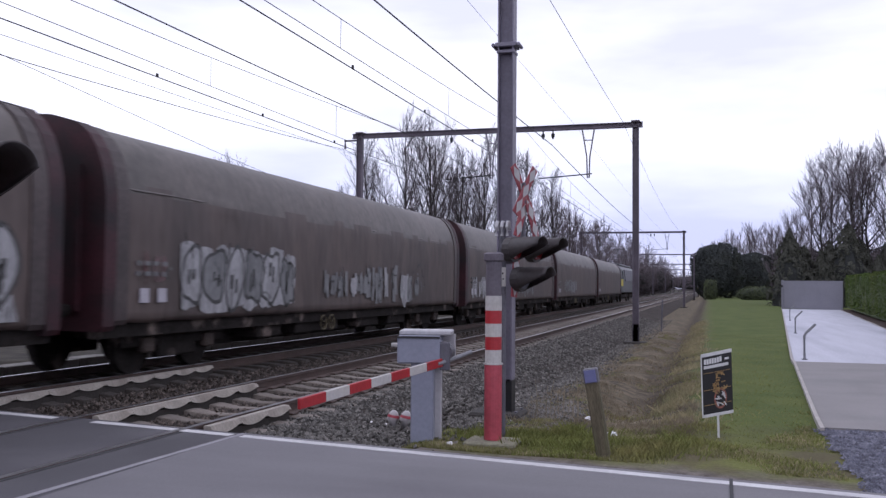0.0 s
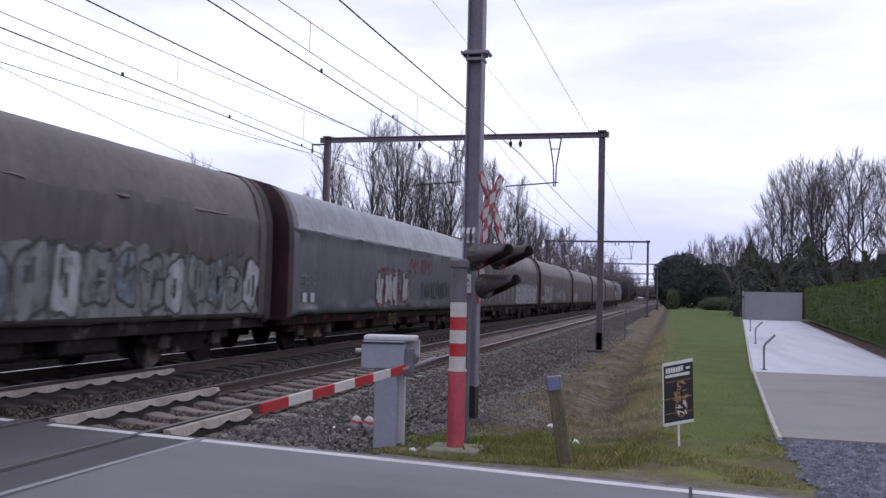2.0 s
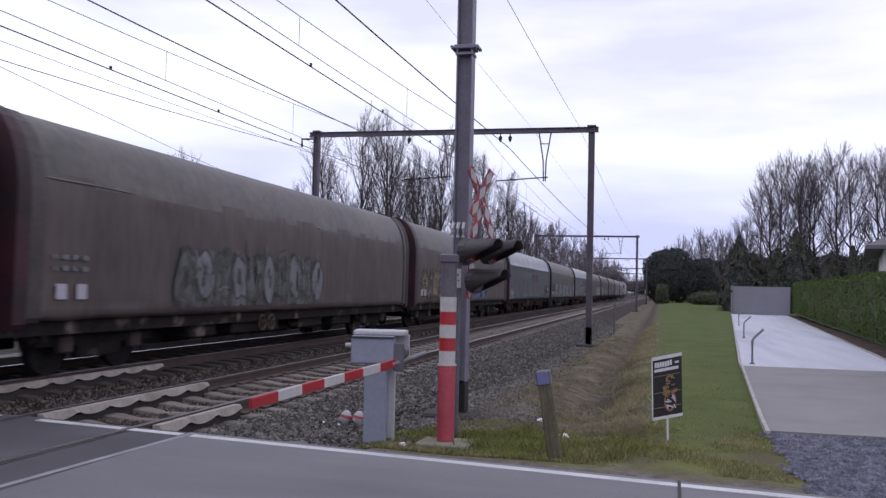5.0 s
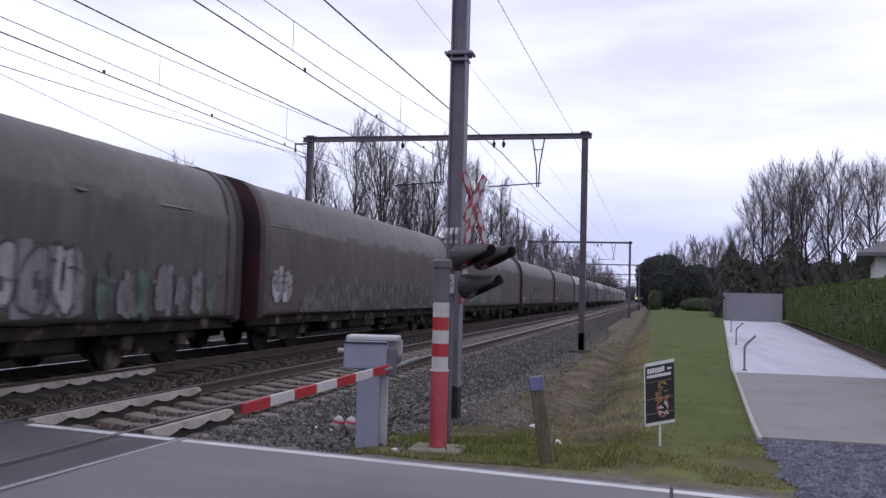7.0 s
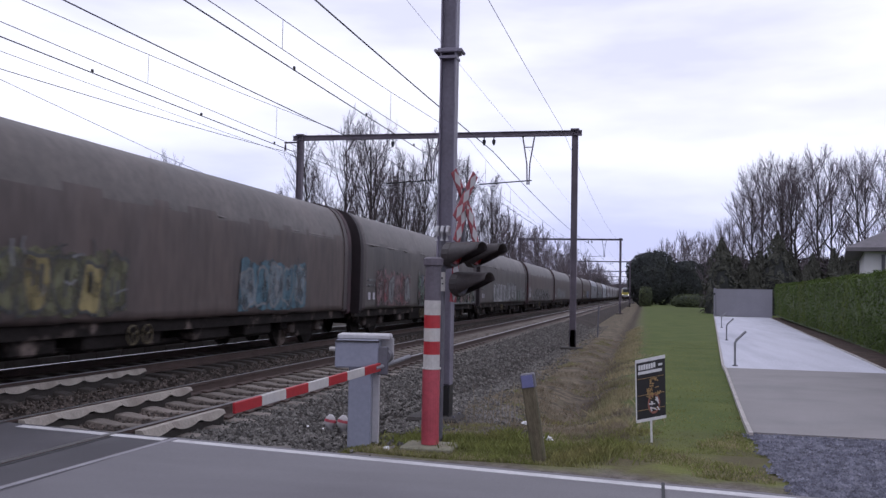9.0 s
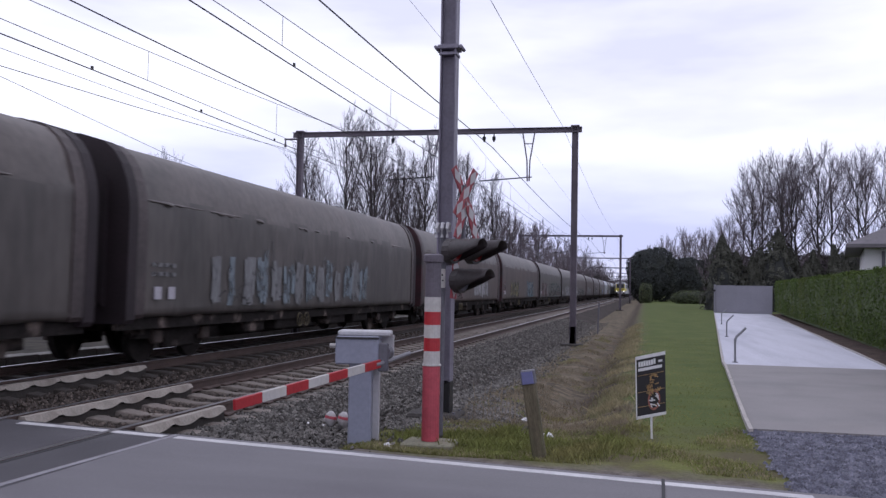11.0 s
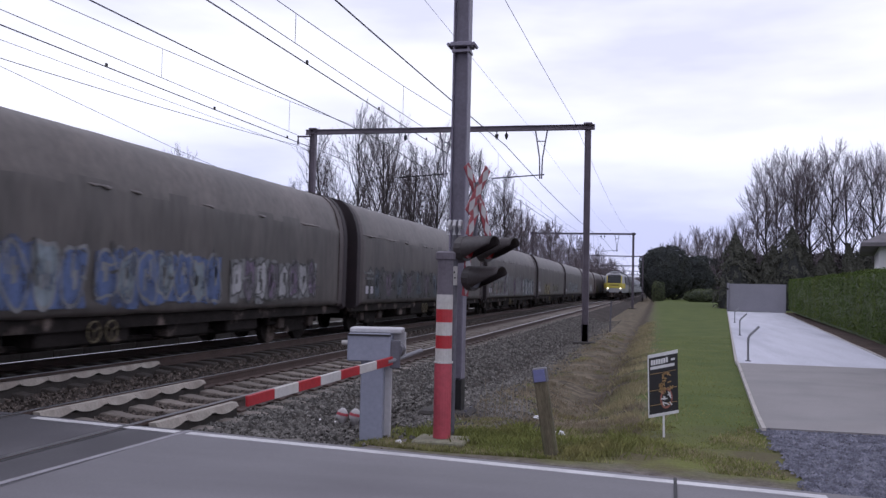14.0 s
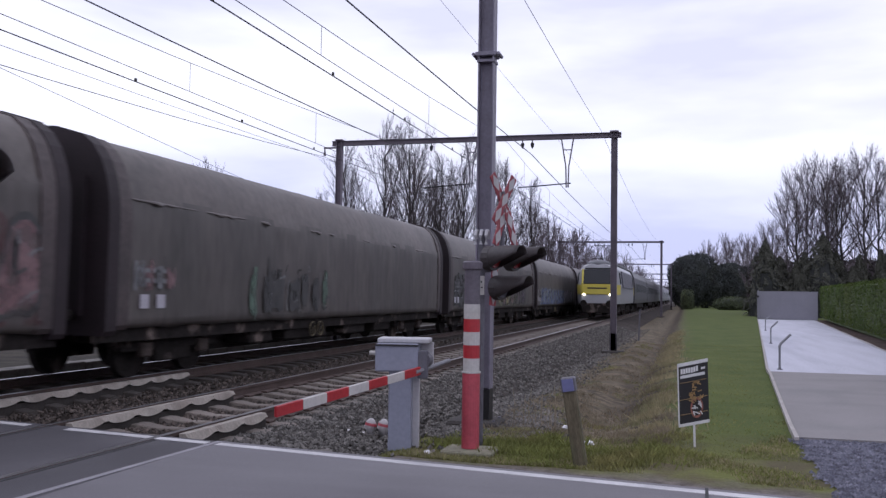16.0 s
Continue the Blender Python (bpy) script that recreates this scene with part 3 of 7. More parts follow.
def build_stones(name, count, x0, x1, material, label, seed):
    rng = np.random.default_rng(seed)
    base = np.array([(1, 0, 0), (-1, 0, 0), (0, 1, 0), (0, -1, 0), (0, 0, 1), (0, 0, -1)], float)
    tri = [(0, 2, 4), (2, 1, 4), (1, 3, 4), (3, 0, 4), (2, 0, 5), (1, 2, 5), (3, 1, 5), (0, 3, 5)]
    verts, faces = [], []
    made = 0
    while made < count:
        y = 7.6 + 44 * rng.random() ** 2.5
        x = rng.uniform(x0, x1)
        if name == "grit_chips":
            x, y = rng.normal(-2.0, 0.4), rng.normal(10.6, 0.9)
            if x > -1.2 or x < -2.8:
                continue
        elif x > -2.5:
            x = -2.5 + 0.6 * rng.random() ** 3
        if y < road_edge(x) + 0.03 or (x > -2.75 and y < 9.3 + 0.5 * noise.noise((x * 2, y * 2, 0.0)) and rng.random() < 0.93):
            continue
        if abs(x - NEAR_X) < 1.28 and abs((y - road_edge(NEAR_X) - 0.25 + 0.3) % 0.6 - 0.3) < 0.12 and rng.random() < 0.85:
            continue
        if x > -4.3 and y < road_edge(x) + 0.62 + 0.25 * noise.noise((x * 3, 0.0, 5.0)) and rng.random() < 0.94:
            continue
        s = rng.uniform(0.018, 0.04) * (0.5 if name == "grit_chips" else 1.0)
        q = Euler(rng.uniform(0, 6.28, 3)).to_matrix()
        z = max(ballast_top(x), ground_z(x, y)) + 0.008
        off = len(verts)
        pts = base * rng.uniform(0.6, 1.25, (6, 3)) * s + rng.normal(0, 0.15 * s, (6, 3))
        for p in pts:
            v = q @ Vector(p)
            verts.append((x + v.x, y + v.y, z + v.z))
        faces += [(off + a, off + b, off + c) for a, b, c in tri]
        made += 1
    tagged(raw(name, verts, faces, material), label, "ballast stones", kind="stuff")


build_stones("ballast_stones", 21000, -5.3, -2.0, M_STONE, "loose grey broken ballast stones beside the track", 5)
build_stones("grit_chips", 2600, -2.9, -2.0, M_STONE, "small grey chips strewn over the verge", 7)
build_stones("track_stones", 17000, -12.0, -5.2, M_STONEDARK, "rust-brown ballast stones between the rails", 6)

RAIL = [(-0.07, -0.16), (0.07, -0.16), (0.07, -0.145), (0.012, -0.125), (0.012, -0.045), (0.036, -0.035), (0.036, 0.0),
        (-0.036, 0.0), (-0.036, -0.035), (-0.012, -0.045), (-0.012, -0.125), (-0.07, -0.145)]


def build_tracks():
    bm = bmesh.new()
    # high under the rails, waisted and lower in the middle
    rings = []
    for x, top, half in ((-1.3, -0.185, 0.11), (-1.1, -0.16, 0.13), (-0.5, -0.155, 0.13), (-0.25, -0.19, 0.105), (0.25, -0.19, 0.105), (0.5, -0.155, 0.13), (1.1, -0.16, 0.13), (1.3, -0.185, 0.11)):
        rings.append([bm.verts.new((x, y, z)) for y, z in ((-half - 0.02, -0.32), (-half, top - 0.012), (-half + 0.02, top), (half - 0.02, top), (half, top - 0.012), (half + 0.02, -0.32))])
    for a, b in zip(rings, rings[1:]):
        for j in range(6):
            bm.faces.new((a[j], a[(j + 1) % 6], b[(j + 1) % 6], b[j]))
    bm.faces.new(rings[0])
    bm.faces.new(rings[-1][::-1])
    bmesh.ops.recalc_face_normals(bm, faces=bm.faces)
    me = bpy.data.meshes.new("sleeper")
    bm.to_mesh(me)
    bm.free()
    me.materials.append(M_SLEEPER)
    bm = bmesh.new()
    box(bm, (0, 0, -0.14), (0.3, 0.17, 0.03), bevel=0.008)
    clip = bpy.data.meshes.new("rail_clip")
    bm.to_mesh(clip)
    bm.free()
    clip.materials.append(M_RAIL)
    # far track's copy: darker for oil and the painted-in shade under the wagons
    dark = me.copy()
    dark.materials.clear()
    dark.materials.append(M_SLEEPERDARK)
    for cx in (NEAR_X, FAR_X):
        track = empty("railway_track", pose(cx, 0, 0.006))
        tagged(track, "rusty steel rails on concrete sleepers in ballast", "railway track", kind="structure")
        for sx in (-GAUGE_HALF, GAUGE_HALF):
            bm = bmesh.new()
            prism(bm, [(x + sx, z) for x, z in RAIL], -80, 900)
            bm.normal_update()
            for f in bm.faces:
                if f.normal.z > 0.9 and f.calc_center_median().z > -0.01:
                    f.material_index = 1
            part("rail", bm, [M_RAIL, M_RAILTOP], track)
        y = road_edge(cx) + 0.25
        for i in range(140):
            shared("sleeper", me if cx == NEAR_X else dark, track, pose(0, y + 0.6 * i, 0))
            if i < 34 and cx == NEAR_X:
                for sx in (-GAUGE_HALF, GAUGE_HALF):
                    shared("rail_clip", clip, track, pose(sx, y + 0.6 * i, 0))
        bm = bmesh.new()
        for i in range(140, 420):
            box(bm, (0, y + 0.6 * i, -0.235), (2.6, 0.26, 0.16))
        tagged(part("far_sleepers", bm, M_SLEEPER, track), kind="stuff")


build_tracks()


def build_edge_panels():
    """Upright edge boards along the rails where the crossing deck ends, each unit with an arched lower edge."""
    for x, y0, y1 in ((FAR_X + GAUGE_HALF + 0.33, 9.0, 14.4), (NEAR_X - GAUGE_HALF + 0.13, 8.4, 12.2), (NEAR_X + GAUGE_HALF + 0.13, 8.2, 10.1)):
        strip = empty("edge_strip", pose(x, 0, 0))
        tagged(strip, "pale worn edge strip with a wavy border beside the rail", "crossing edge strip", group="crossing edge strips")
        y = y0
        while y < y1 - 0.3:
            bm = bmesh.new()
            n = 10
            rings = []
            for i in range(n + 1):
                u = i / n
                low = -0.05 - 0.045 * math.sin(math.pi * min(1, u * 1.15)) ** 0.7 if u < 0.87 else -0.05
                rings.append([bm.verts.new((dx, y + 0.595 * u, z)) for dx, z in ((-0.05, 0.0), (0.025, -0.002), (0.06, low), (-0.05, low))])
            for a, b in zip(rings, rings[1:]):
                for j in range(4):
                    bm.faces.new((a[j], b[j], b[(j + 1) % 4], a[(j + 1) % 4]))
            bm.faces.new(rings[0])
            bm.faces.new(rings[-1][::-1])
            bmesh.ops.recalc_face_normals(bm, faces=bm.faces)
            part("edge_panel", bm, M_WAVY, strip)
            y += 0.6
        # added dark bar: the shadow below the strip as a solid
        bm = bmesh.new()
        box(bm, (-0.02, (y0 + y) / 2, -0.16), (0.1, y - y0, 0.16))
        part("bearer", bm, M_UNDER_DARK, strip, "dark bar standing in for the shadow under the strip")


def build_trough():
    trough = empty("cable_trough", pose(-12.35, 0, 0))
    tagged(trough, "pale concrete cable trough along the far track", "cable trough", kind="structure")
    bm = bmesh.new()
    box(bm, (0, 0, -0.16), (0.42, 0.98, 0.2), bevel=0.012)
    me = bpy.data.meshes.new("trough_lid")
    bm.to_mesh(me)
    bm.free()
    me.materials.append(M_TROUGH)
    for i in range(90):
        shared("trough_lid", me, trough, pose(0, 8.8 + i, 0.01 * math.sin(3.7 * i)))


build_trough()
M_UNDER_DARK = mat("strip_shadow_dark", (0.03, 0.025, 0.022), 0.9, 0.3, 4, 30, 0.2)
build_edge_panels()


# ---- overhead line ----
def h_beam(bm, c, size, height):
    """An upright H section in one piece."""
    w, t = size / 2, 0.016
    x, y, z = c
    outline = [(-w, -w), (-w + t, -w), (-w + t, -t / 2), (w - t, -t / 2), (w - t, -w), (w, -w), (w, w), (w - t, w), (w - t, t / 2), (-w + t, t / 2), (-w + t, w), (-w, w)]
    slab(bm, [(x + a, y + b) for a, b in outline], z + height, z)


def build_gantry():
    g = empty("catenary_gantry", pose(0, GANTRY_Y, 0))
    tagged(g, "dark steel portal gantry carrying the overhead line over both tracks", "catenary gantry", group="catenary gantries")
    for x in (-11.85, -2.27):
        bm = bmesh.new()
        h_beam(bm, (x, 0, -0.4), 0.2, 7.22)
        part("post", bm, M_GANTRY, g)
        bm = bmesh.new()
        h_beam(bm, (x, 0, -0.41), 0.225, 0.7)
        part("post_foot", bm, M_BLACK, g, "black-painted foot of the post")
        bm = bmesh.new()
        box(bm, (x, 0, -0.36), (0.75, 0.6, 0.2), bevel=0.03)
        part("footing", bm, M_CONC, g, "concrete footing")
        bm = bmesh.new()
        box(bm, (x, 0, 6.855), (0.28, 0.28, 0.05), bevel=0.01)
        part("post_cap", bm, M_GANTRY, g)
    bm = bmesh.new()
    outline = [(-0.08, 6.66), (0.08, 6.66), (0.08, 6.68), (0.01, 6.68), (0.01, 6.81), (0.08, 6.81), (0.08, 6.83), (-0.08, 6.83), (-0.08, 6.81), (-0.01, 6.81), (-0.01, 6.68), (-0.08, 6.68)]
    ends = [[bm.verts.new((x, y, z)) for y, z in outline] for x in (-12.13, -2.05)]
    bm.faces.new(ends[0][::-1])
    bm.faces.new(ends[1])
    for i in range(12):
        bm.faces.new((ends[0][i], ends[0][(i + 1) % 12], ends[1][(i + 1) % 12], ends[1][i]))
    bmesh.ops.recalc_face_normals(bm, faces=bm.faces)
    part("cross_beam", bm, M_GANTRY, g)
    bm = bmesh.new()
    tube(bm, [(-11.9, 0, 6.6), (-12.45, 0, 6.6)], 0.035, 6)
    tube(bm, [(-12.42, 0, 6.6), (-12.42, 0, 6.32)], [0.02, 0.05], 6)
    part("side_bracket", bm, M_GANTRY, g)
    for x in (-8.48, -5.3, -4.97):
        bm = bmesh.new()
        tube(bm, [(x, 0, 6.68), (x, 0, 6.58)], 0.02, 6)
        tube(bm, [(x, 0, 6.58), (x, 0, 6.54), (x, 0, 6.46), (x, 0, 6.38)], [0.03, 0.065, 0.055, 0.02], 8)
        part("insulator", bm, M_BLACK, g)
    for x, low, reach in ((-7.06, 5.1, -1.65), (-3.8, 5.05, -1.65)):
        bm = bmesh.new()
        tube(bm, [(x - 0.2, 0, 6.68), (x - 0.05, 0, 5.75), (x - 0.03, 0, low)], 0.025, 6)
        tube(bm, [(x + 0.2, 0, 6.68), (x + 0.05, 0, 5.75), (x + 0.03, 0, low)], 0.025, 6)
        tube(bm, [(x - 0.16, 0, 6.3), (x + 0.16, 0, 6.3)], 0.018, 6)
        part("drop_hanger", bm, M_GANTRY, g)
        bm = bmesh.new()
        tube(bm, [(x + 0.12, 0, low + 0.14), (x + reach, 0, low + 0.02)], 0.022, 6)
        part("steady_arm", bm, M_BLACK, g)
    for i in range(1, 9):
        copy_thing(g, pose(0, GANTRY_Y + GANTRY_STEP * i, 0))
    copy_thing(g, pose(0, GANTRY_Y - GANTRY_STEP, 0))


build_gantry()


def build_wires():
    # place across, height low in the span, rise towards the supports, thickness
    spans = {
        "contact": [(-5.9, 5.18, 0.0001, 0.011), (-9.8, 5.25, 0.0002, 0.011), (-5.8, 5.30, 0.0003, 0.007), (-9.69, 5.45, 0.0001, 0.007)],
        "messenger": [(-5.8, 5.65, 0.00113, 0.007), (-9.69, 5.80, 0.0011, 0.007)],
        "feeder": [(-9.69, 6.21, 0.00045, 0.014), (-5.0, 5.85, 0.0004, 0.014), (-12.4, 5.45, 0.001, 0.009), (-10.2, 5.14, 0.0004, 0.005),
                   (-2.7, 6.43, 0.00056, 0.006), (-4.3, 6.73, 0.0002, 0.004)],
    }
    mid = GANTRY_Y - GANTRY_STEP / 2
    label = {"contact": "taut copper contact wire over the track", "messenger": "sagging messenger wire with droppers", "feeder": "dark overhead feeder cable"}
    for kind, rows in spans.items():
        for x, low, rise, r in rows:
            bm = bmesh.new()
            pts = []
            for span in range(-1, 9):
                for i in range(12 if span < 3 else 4):
                    u = i / (12 if span < 3 else 4) - 0.5
                    pts.append((x, mid + GANTRY_STEP * (span + u), low + rise * (u * GANTRY_STEP) ** 2))
            tube(bm, pts, r, 5)
            w = part("overhead_wire", bm, M_CABLE)
            tagged(w, label[kind], "overhead wire", group="overhead wires")
            if kind == "messenger":
                cx, clow, crise = (-5.8, 5.30, 0.0003) if x > -7 else (-9.69, 5.45, 0.0001)
                for span in (-1, 0, 1, 2):
                    for i in range(9):
                        u = ((i + (0.5 if x > -7 else 0.883)) / 9 - 0.5) * GANTRY_STEP
                        bm = bmesh.new()
                        tube(bm, [(x, mid + GANTRY_STEP * span + u, low + rise * u * u), (cx, mid + GANTRY_STEP * span + u, clow + crise * u * u)], 0.005, 4)
                        part("dropper", bm, M_CABLE, w)
            if kind == "contact" and r > 0.01:
                for span in (0, 1):
                    for i in range(14):
                        u = ((i + 0.3) / 14 - 0.5) * GANTRY_STEP
                        bm = bmesh.new()
                        box(bm, (x, mid + GANTRY_STEP * span + u, low + rise * u * u + 0.03), (0.03, 0.05, 0.07))
                        part("wire_clip", bm, M_CABLE, w)
    # a slack line that falls away behind the train
    bm = bmesh.new()
    tube(bm, [(-11.95, -28, 6.8), (-12.4, -2, 7.0), (-12.4, 6, 6.35), (-12.4, 13.4, 5.61), (-12.3, 21.3, 4.84), (-11.95, 29.5, 4.1)], 0.006, 5)
    tagged(part("overhead_wire", bm, M_CABLE), "slack thin stay wire falling behind the train", "overhead wire", group="overhead wires")


build_wires()


def build_mast():
    m = empty("steel_mast", pose(-2.27, 10.24, 0))
    tagged(m, "tall violet-grey steel mast on a concrete foot", "mast")
    bm = bmesh.new()
    h_beam(bm, (0, 0, 0.36), 0.186, 9.3)
    part("column", bm, M_STEELPOST, m)
    bm = bmesh.new()
    h_beam(bm, (0, 0, -0.06), 0.19, 0.44)
    part("column_foot", bm, M_BLACK, m, "black-painted foot")
    bm = bmesh.new()
    box(bm, (0, 0, 4.28), (0.25, 0.23, 0.05), bevel=0.008)
    box(bm, (0, 0, 4.20), (0.21, 0.21, 0.03))
    for s in (-1, 1):
        tube(bm, [(0.15 * s, -0.1, 4.28), (0.15 * s, 0.1, 4.28)], 0.022, 6)
    part("clamp", bm, M_STEELPOST, m, "steel clamp band round the mast")
    bm = bmesh.new()
    box(bm, (-0.08, 0, -0.04), (0.6, 0.56, 0.12), bevel=0.03)
    part("footing", bm, M_CONC, m, "dark concrete footing")
    for sx in (-0.16, 0.16):
        for sy in (-0.16, 0.16):
            bm = bmesh.new()
            tube(bm, [(sx, sy, -0.02), (sx, sy, 0.04)], 0.018, 6)
            part("anchor_bolt", bm, M_DARKGREY, m)


build_mast()


# ---- level crossing equipment ----
def build_bollard():
    b = empty("guard_post", pose(-1.985, 8.41, -0.03))
    tagged(b, "round guard post, red below, red and white bands, grey cap", "guard post")
    bm = bmesh.new()
    tube(bm, [(0, 0, 0.03), (0, 0, 0.74)], 0.084, 20)
    part("lower_sleeve", bm, M_PINKRED, b, "faded pinkish red lower sleeve", smooth=False)
    bm = bmesh.new()
    tube(bm, [(0, 0, 0.74), (0, 0, 0.755)], 0.093, 20)
    part("collar", bm, M_WHITE, b)
    z = 0.755
    for i, hh in enumerate((0.125, 0.125, 0.125, 0.125, 0.14)):
        bm = bmesh.new()
        tube(bm, [(0, 0, z), (0, 0, z + hh)], 0.079, 20)
        part("band", bm, (M_WHITE, M_RED)[i % 2], b, ("dirty white band", "bright red band")[i % 2])
        z += hh
    bm = bmesh.new()
    tube(bm, [(0, 0, z), (0, 0, z + 0.36)], 0.076, 20)
    part("top_sleeve", bm, M_CAP, b, "dark grey top sleeve")
    bm = bmesh.new()
    tube(bm, [(0, 0, z + 0.33), (0, 0, z + 0.34), (0, 0, z + 0.40), (0, 0, z + 0.415)], [0.088, 0.096, 0.096, 0.07], 20)
    part("cap", bm, M_CAP, b)
    bm = bmesh.new()
    box(bm, (0, 0, 0.0), (0.5, 0.4, 0.05), bevel=0.015)
    part("base_plate", bm, M_FOOTMOSS, b, "mossy concrete base slab")


build_bollard()


def diamond_board(bm_red, bm_white, p0, p1, width, normal):
    """A warning board from p0 to p1: red with white diamonds, 12 mm thick."""
    p0, p1, nrm = Vector(p0), Vector(p1), Vector(normal).normalized()
    along = (p1 - p0)
    ln = along.length
    along.normalize()
    side = nrm.cross(along)
    turn = Matrix((side, along, nrm)).transposed()
    box(bm_red, (p0 + p1) / 2, (width, ln, 0.012), turn, bevel=0.003)
    count = max(1, round(ln / 0.22))
    for i in range(count):
        c = p0 + along * (ln * (i + 0.5) / count)
        for sgn in (-1, 1):
            f = nrm * (0.010 * sgn)
            q = [c + along * (min(0.11, 0.49 * ln / count)) + f, c + side * (width * 0.49) + f, c - along * (min(0.11, 0.49 * ln / count)) + f, c - side * (width * 0.49) + f]
            vs = [bm_white.verts.new(v) for v in q]
            bm_white.faces.new(vs if sgn > 0 else vs[::-1])


def build_signal(m):
    """Crossing light signal: slim pole, red and white crossed boards, three hooded lamps."""
    s = empty("crossing_signal", m)
    tagged(s, "crossing signal with red-white crossed boards and three dark hooded lamps", "crossing signal", group="crossing signals")
    face = Vector((math.cos(radians(25)), -math.sin(radians(25)), 0))
    side = Vector((math.sin(radians(25)), math.cos(radians(25)), 0))
    bm = bmesh.new()
    tube(bm, [(0, 0, -0.06), (0, 0, 2.1)], 0.036, 12)
    part("pole", bm, M_DARKGREY, s)
    bm = bmesh.new()
    for dx in (-0.055, 0.0, 0.055):
        tube(bm, [(dx, -0.05, 1.96), (dx, -0.06, 2.05), (dx, -0.03, 2.1), (dx, 0.03, 2.1), (dx, 0.05, 2.02)], 0.018, 6)
    part("u_bolt_clamp", bm, M_BOXLID, s, "pale galvanised clamp bolts")
    bm = bmesh.new()
    box(bm, (0.015, -0.045, 1.55), (0.055, 0.01, 0.19), bevel=0.003)
    label = part("label_plate", bm, M_WHITE, s, "small white plate with dark marks")
    bm = bmesh.new()
    box(bm, (0.012, -0.052, 1.585), (0.014, 0.004, 0.02))
    box(bm, (0.018, -0.052, 1.53), (0.016, 0.004, 0.014))
    part("label_mark", bm, M_BLACK, label)
    # an upright cross of two boards, a half cross below it and one short board at the lamps
    up = Vector((0, 0, 1))
    centre = Vector((0.19, 0.05, 2.42)) + side * 0.02
    low = Vector((0.12, 0.03, 1.62))
    boards = [(centre - side * (0.165 * a) - up * 0.24 + face * 0.016 * a, centre + side * (0.165 * a) + up * 0.24 + face * 0.016 * a) for a in (-1, 1)]
    boards += [(centre + side * (0.15 * a) - up * 0.47 + face * (0.034 + 0.014 * a), centre + side * (0.01 * a) - up * 0.13 + face * (0.034 + 0.014 * a)) for a in (-1, 1)]
    boards.append((low - side * 0.02 - up * 0.27, low + side * 0.02 + up * 0.15))
    for p, q in boards:
        red, white = bmesh.new(), bmesh.new()
        diamond_board(red, white, p, q, 0.1, face)
        board = part("warning_board", red, M_BOARD, s, "red warning board with white diamonds")
        tagged(part("white_diamond", white, M_DIAMOND, board), kind="stuff")
    bm = bmesh.new()
    box(bm, centre - face * 0.04 - up * 0.3, (0.012, 0.08, 0.62), Matrix.Rotation(radians(-25), 3, "Z"), bevel=0.003)
    part("back_strip", bm, M_PALEPOLE, s, "grey strip behind the boards")
    bm = bmesh.new()
    tube(bm, [(0.0, 0, 1.7), (0.1, 0.03, 1.7), (0.2, 0.06, 1.95), (0.2, 0.06, 2.5)], 0.022, 8)
    part("bracket", bm, M_DARKGREY, s)
    # lamps
    for k, (px, py, pz) in enumerate(((0.10, -0.1, 1.82), (0.225, 0.36, 1.83), (0.15, 0.05, 1.53))):
        bm = bmesh.new()
        c = Vector((px, py, pz))
        tube(bm, [c - face * 0.05, c - face * 0.02, c + face * 0.06], [0.05, 0.125, 0.125], 16)
        lamp = part("lamp", bm, M_HOOD, s)
        bm = bmesh.new()
        tube(bm, [c + face * 0.061, c + face * 0.072], [0.1, 0.095], 16)
        part("lens", bm, M_LENS if k < 2 else M_DARKGREY, lamp, "unlit red lens" if k < 2 else "unlit white lens")
        # long visor, open below
        bm = bmesh.new()
        rings = []
        up = Vector((0, 0, 1))
        for i in range(7):
            u = i / 6
            r = 0.122 - 0.024 * u
            half = math.pi * (0.80 - 0.36 * u)
            rise = 0.026 * u
            rings.append([[bm.verts.new(c + face * (0.06 + 0.33 * u) + up * (rr * math.cos(a) + rise) + side * (rr * math.sin(a)))
                           for a in (-half + 2 * half * j / 12 for j in range(13))] for rr in (r, r - 0.008)])
        for a, b in zip(rings, rings[1:]):
            for j in range(12):
                bm.faces.new((a[0][j], a[0][j + 1], b[0][j + 1], b[0][j]))
                bm.faces.new((a[1][j], b[1][j], b[1][j + 1], a[1][j + 1]))
            for j in (0, 12):
                bm.faces.new((a[0][j], b[0][j], b[1][j], a[1][j]))
        last = rings[-1]
        for j in range(12):
            bm.faces.new((last[0][j], last[0][j + 1], last[1][j + 1], last[1][j]))
        part("visor", bm, M_HOOD, lamp, "long dark visor", smooth=True)
    return s


SIGNAL = build_signal(pose(-1.985, 8.8, 0))
copy_thing(SIGNAL, pose(-2.825, 2.23, -0.012, 0, 0, 12))


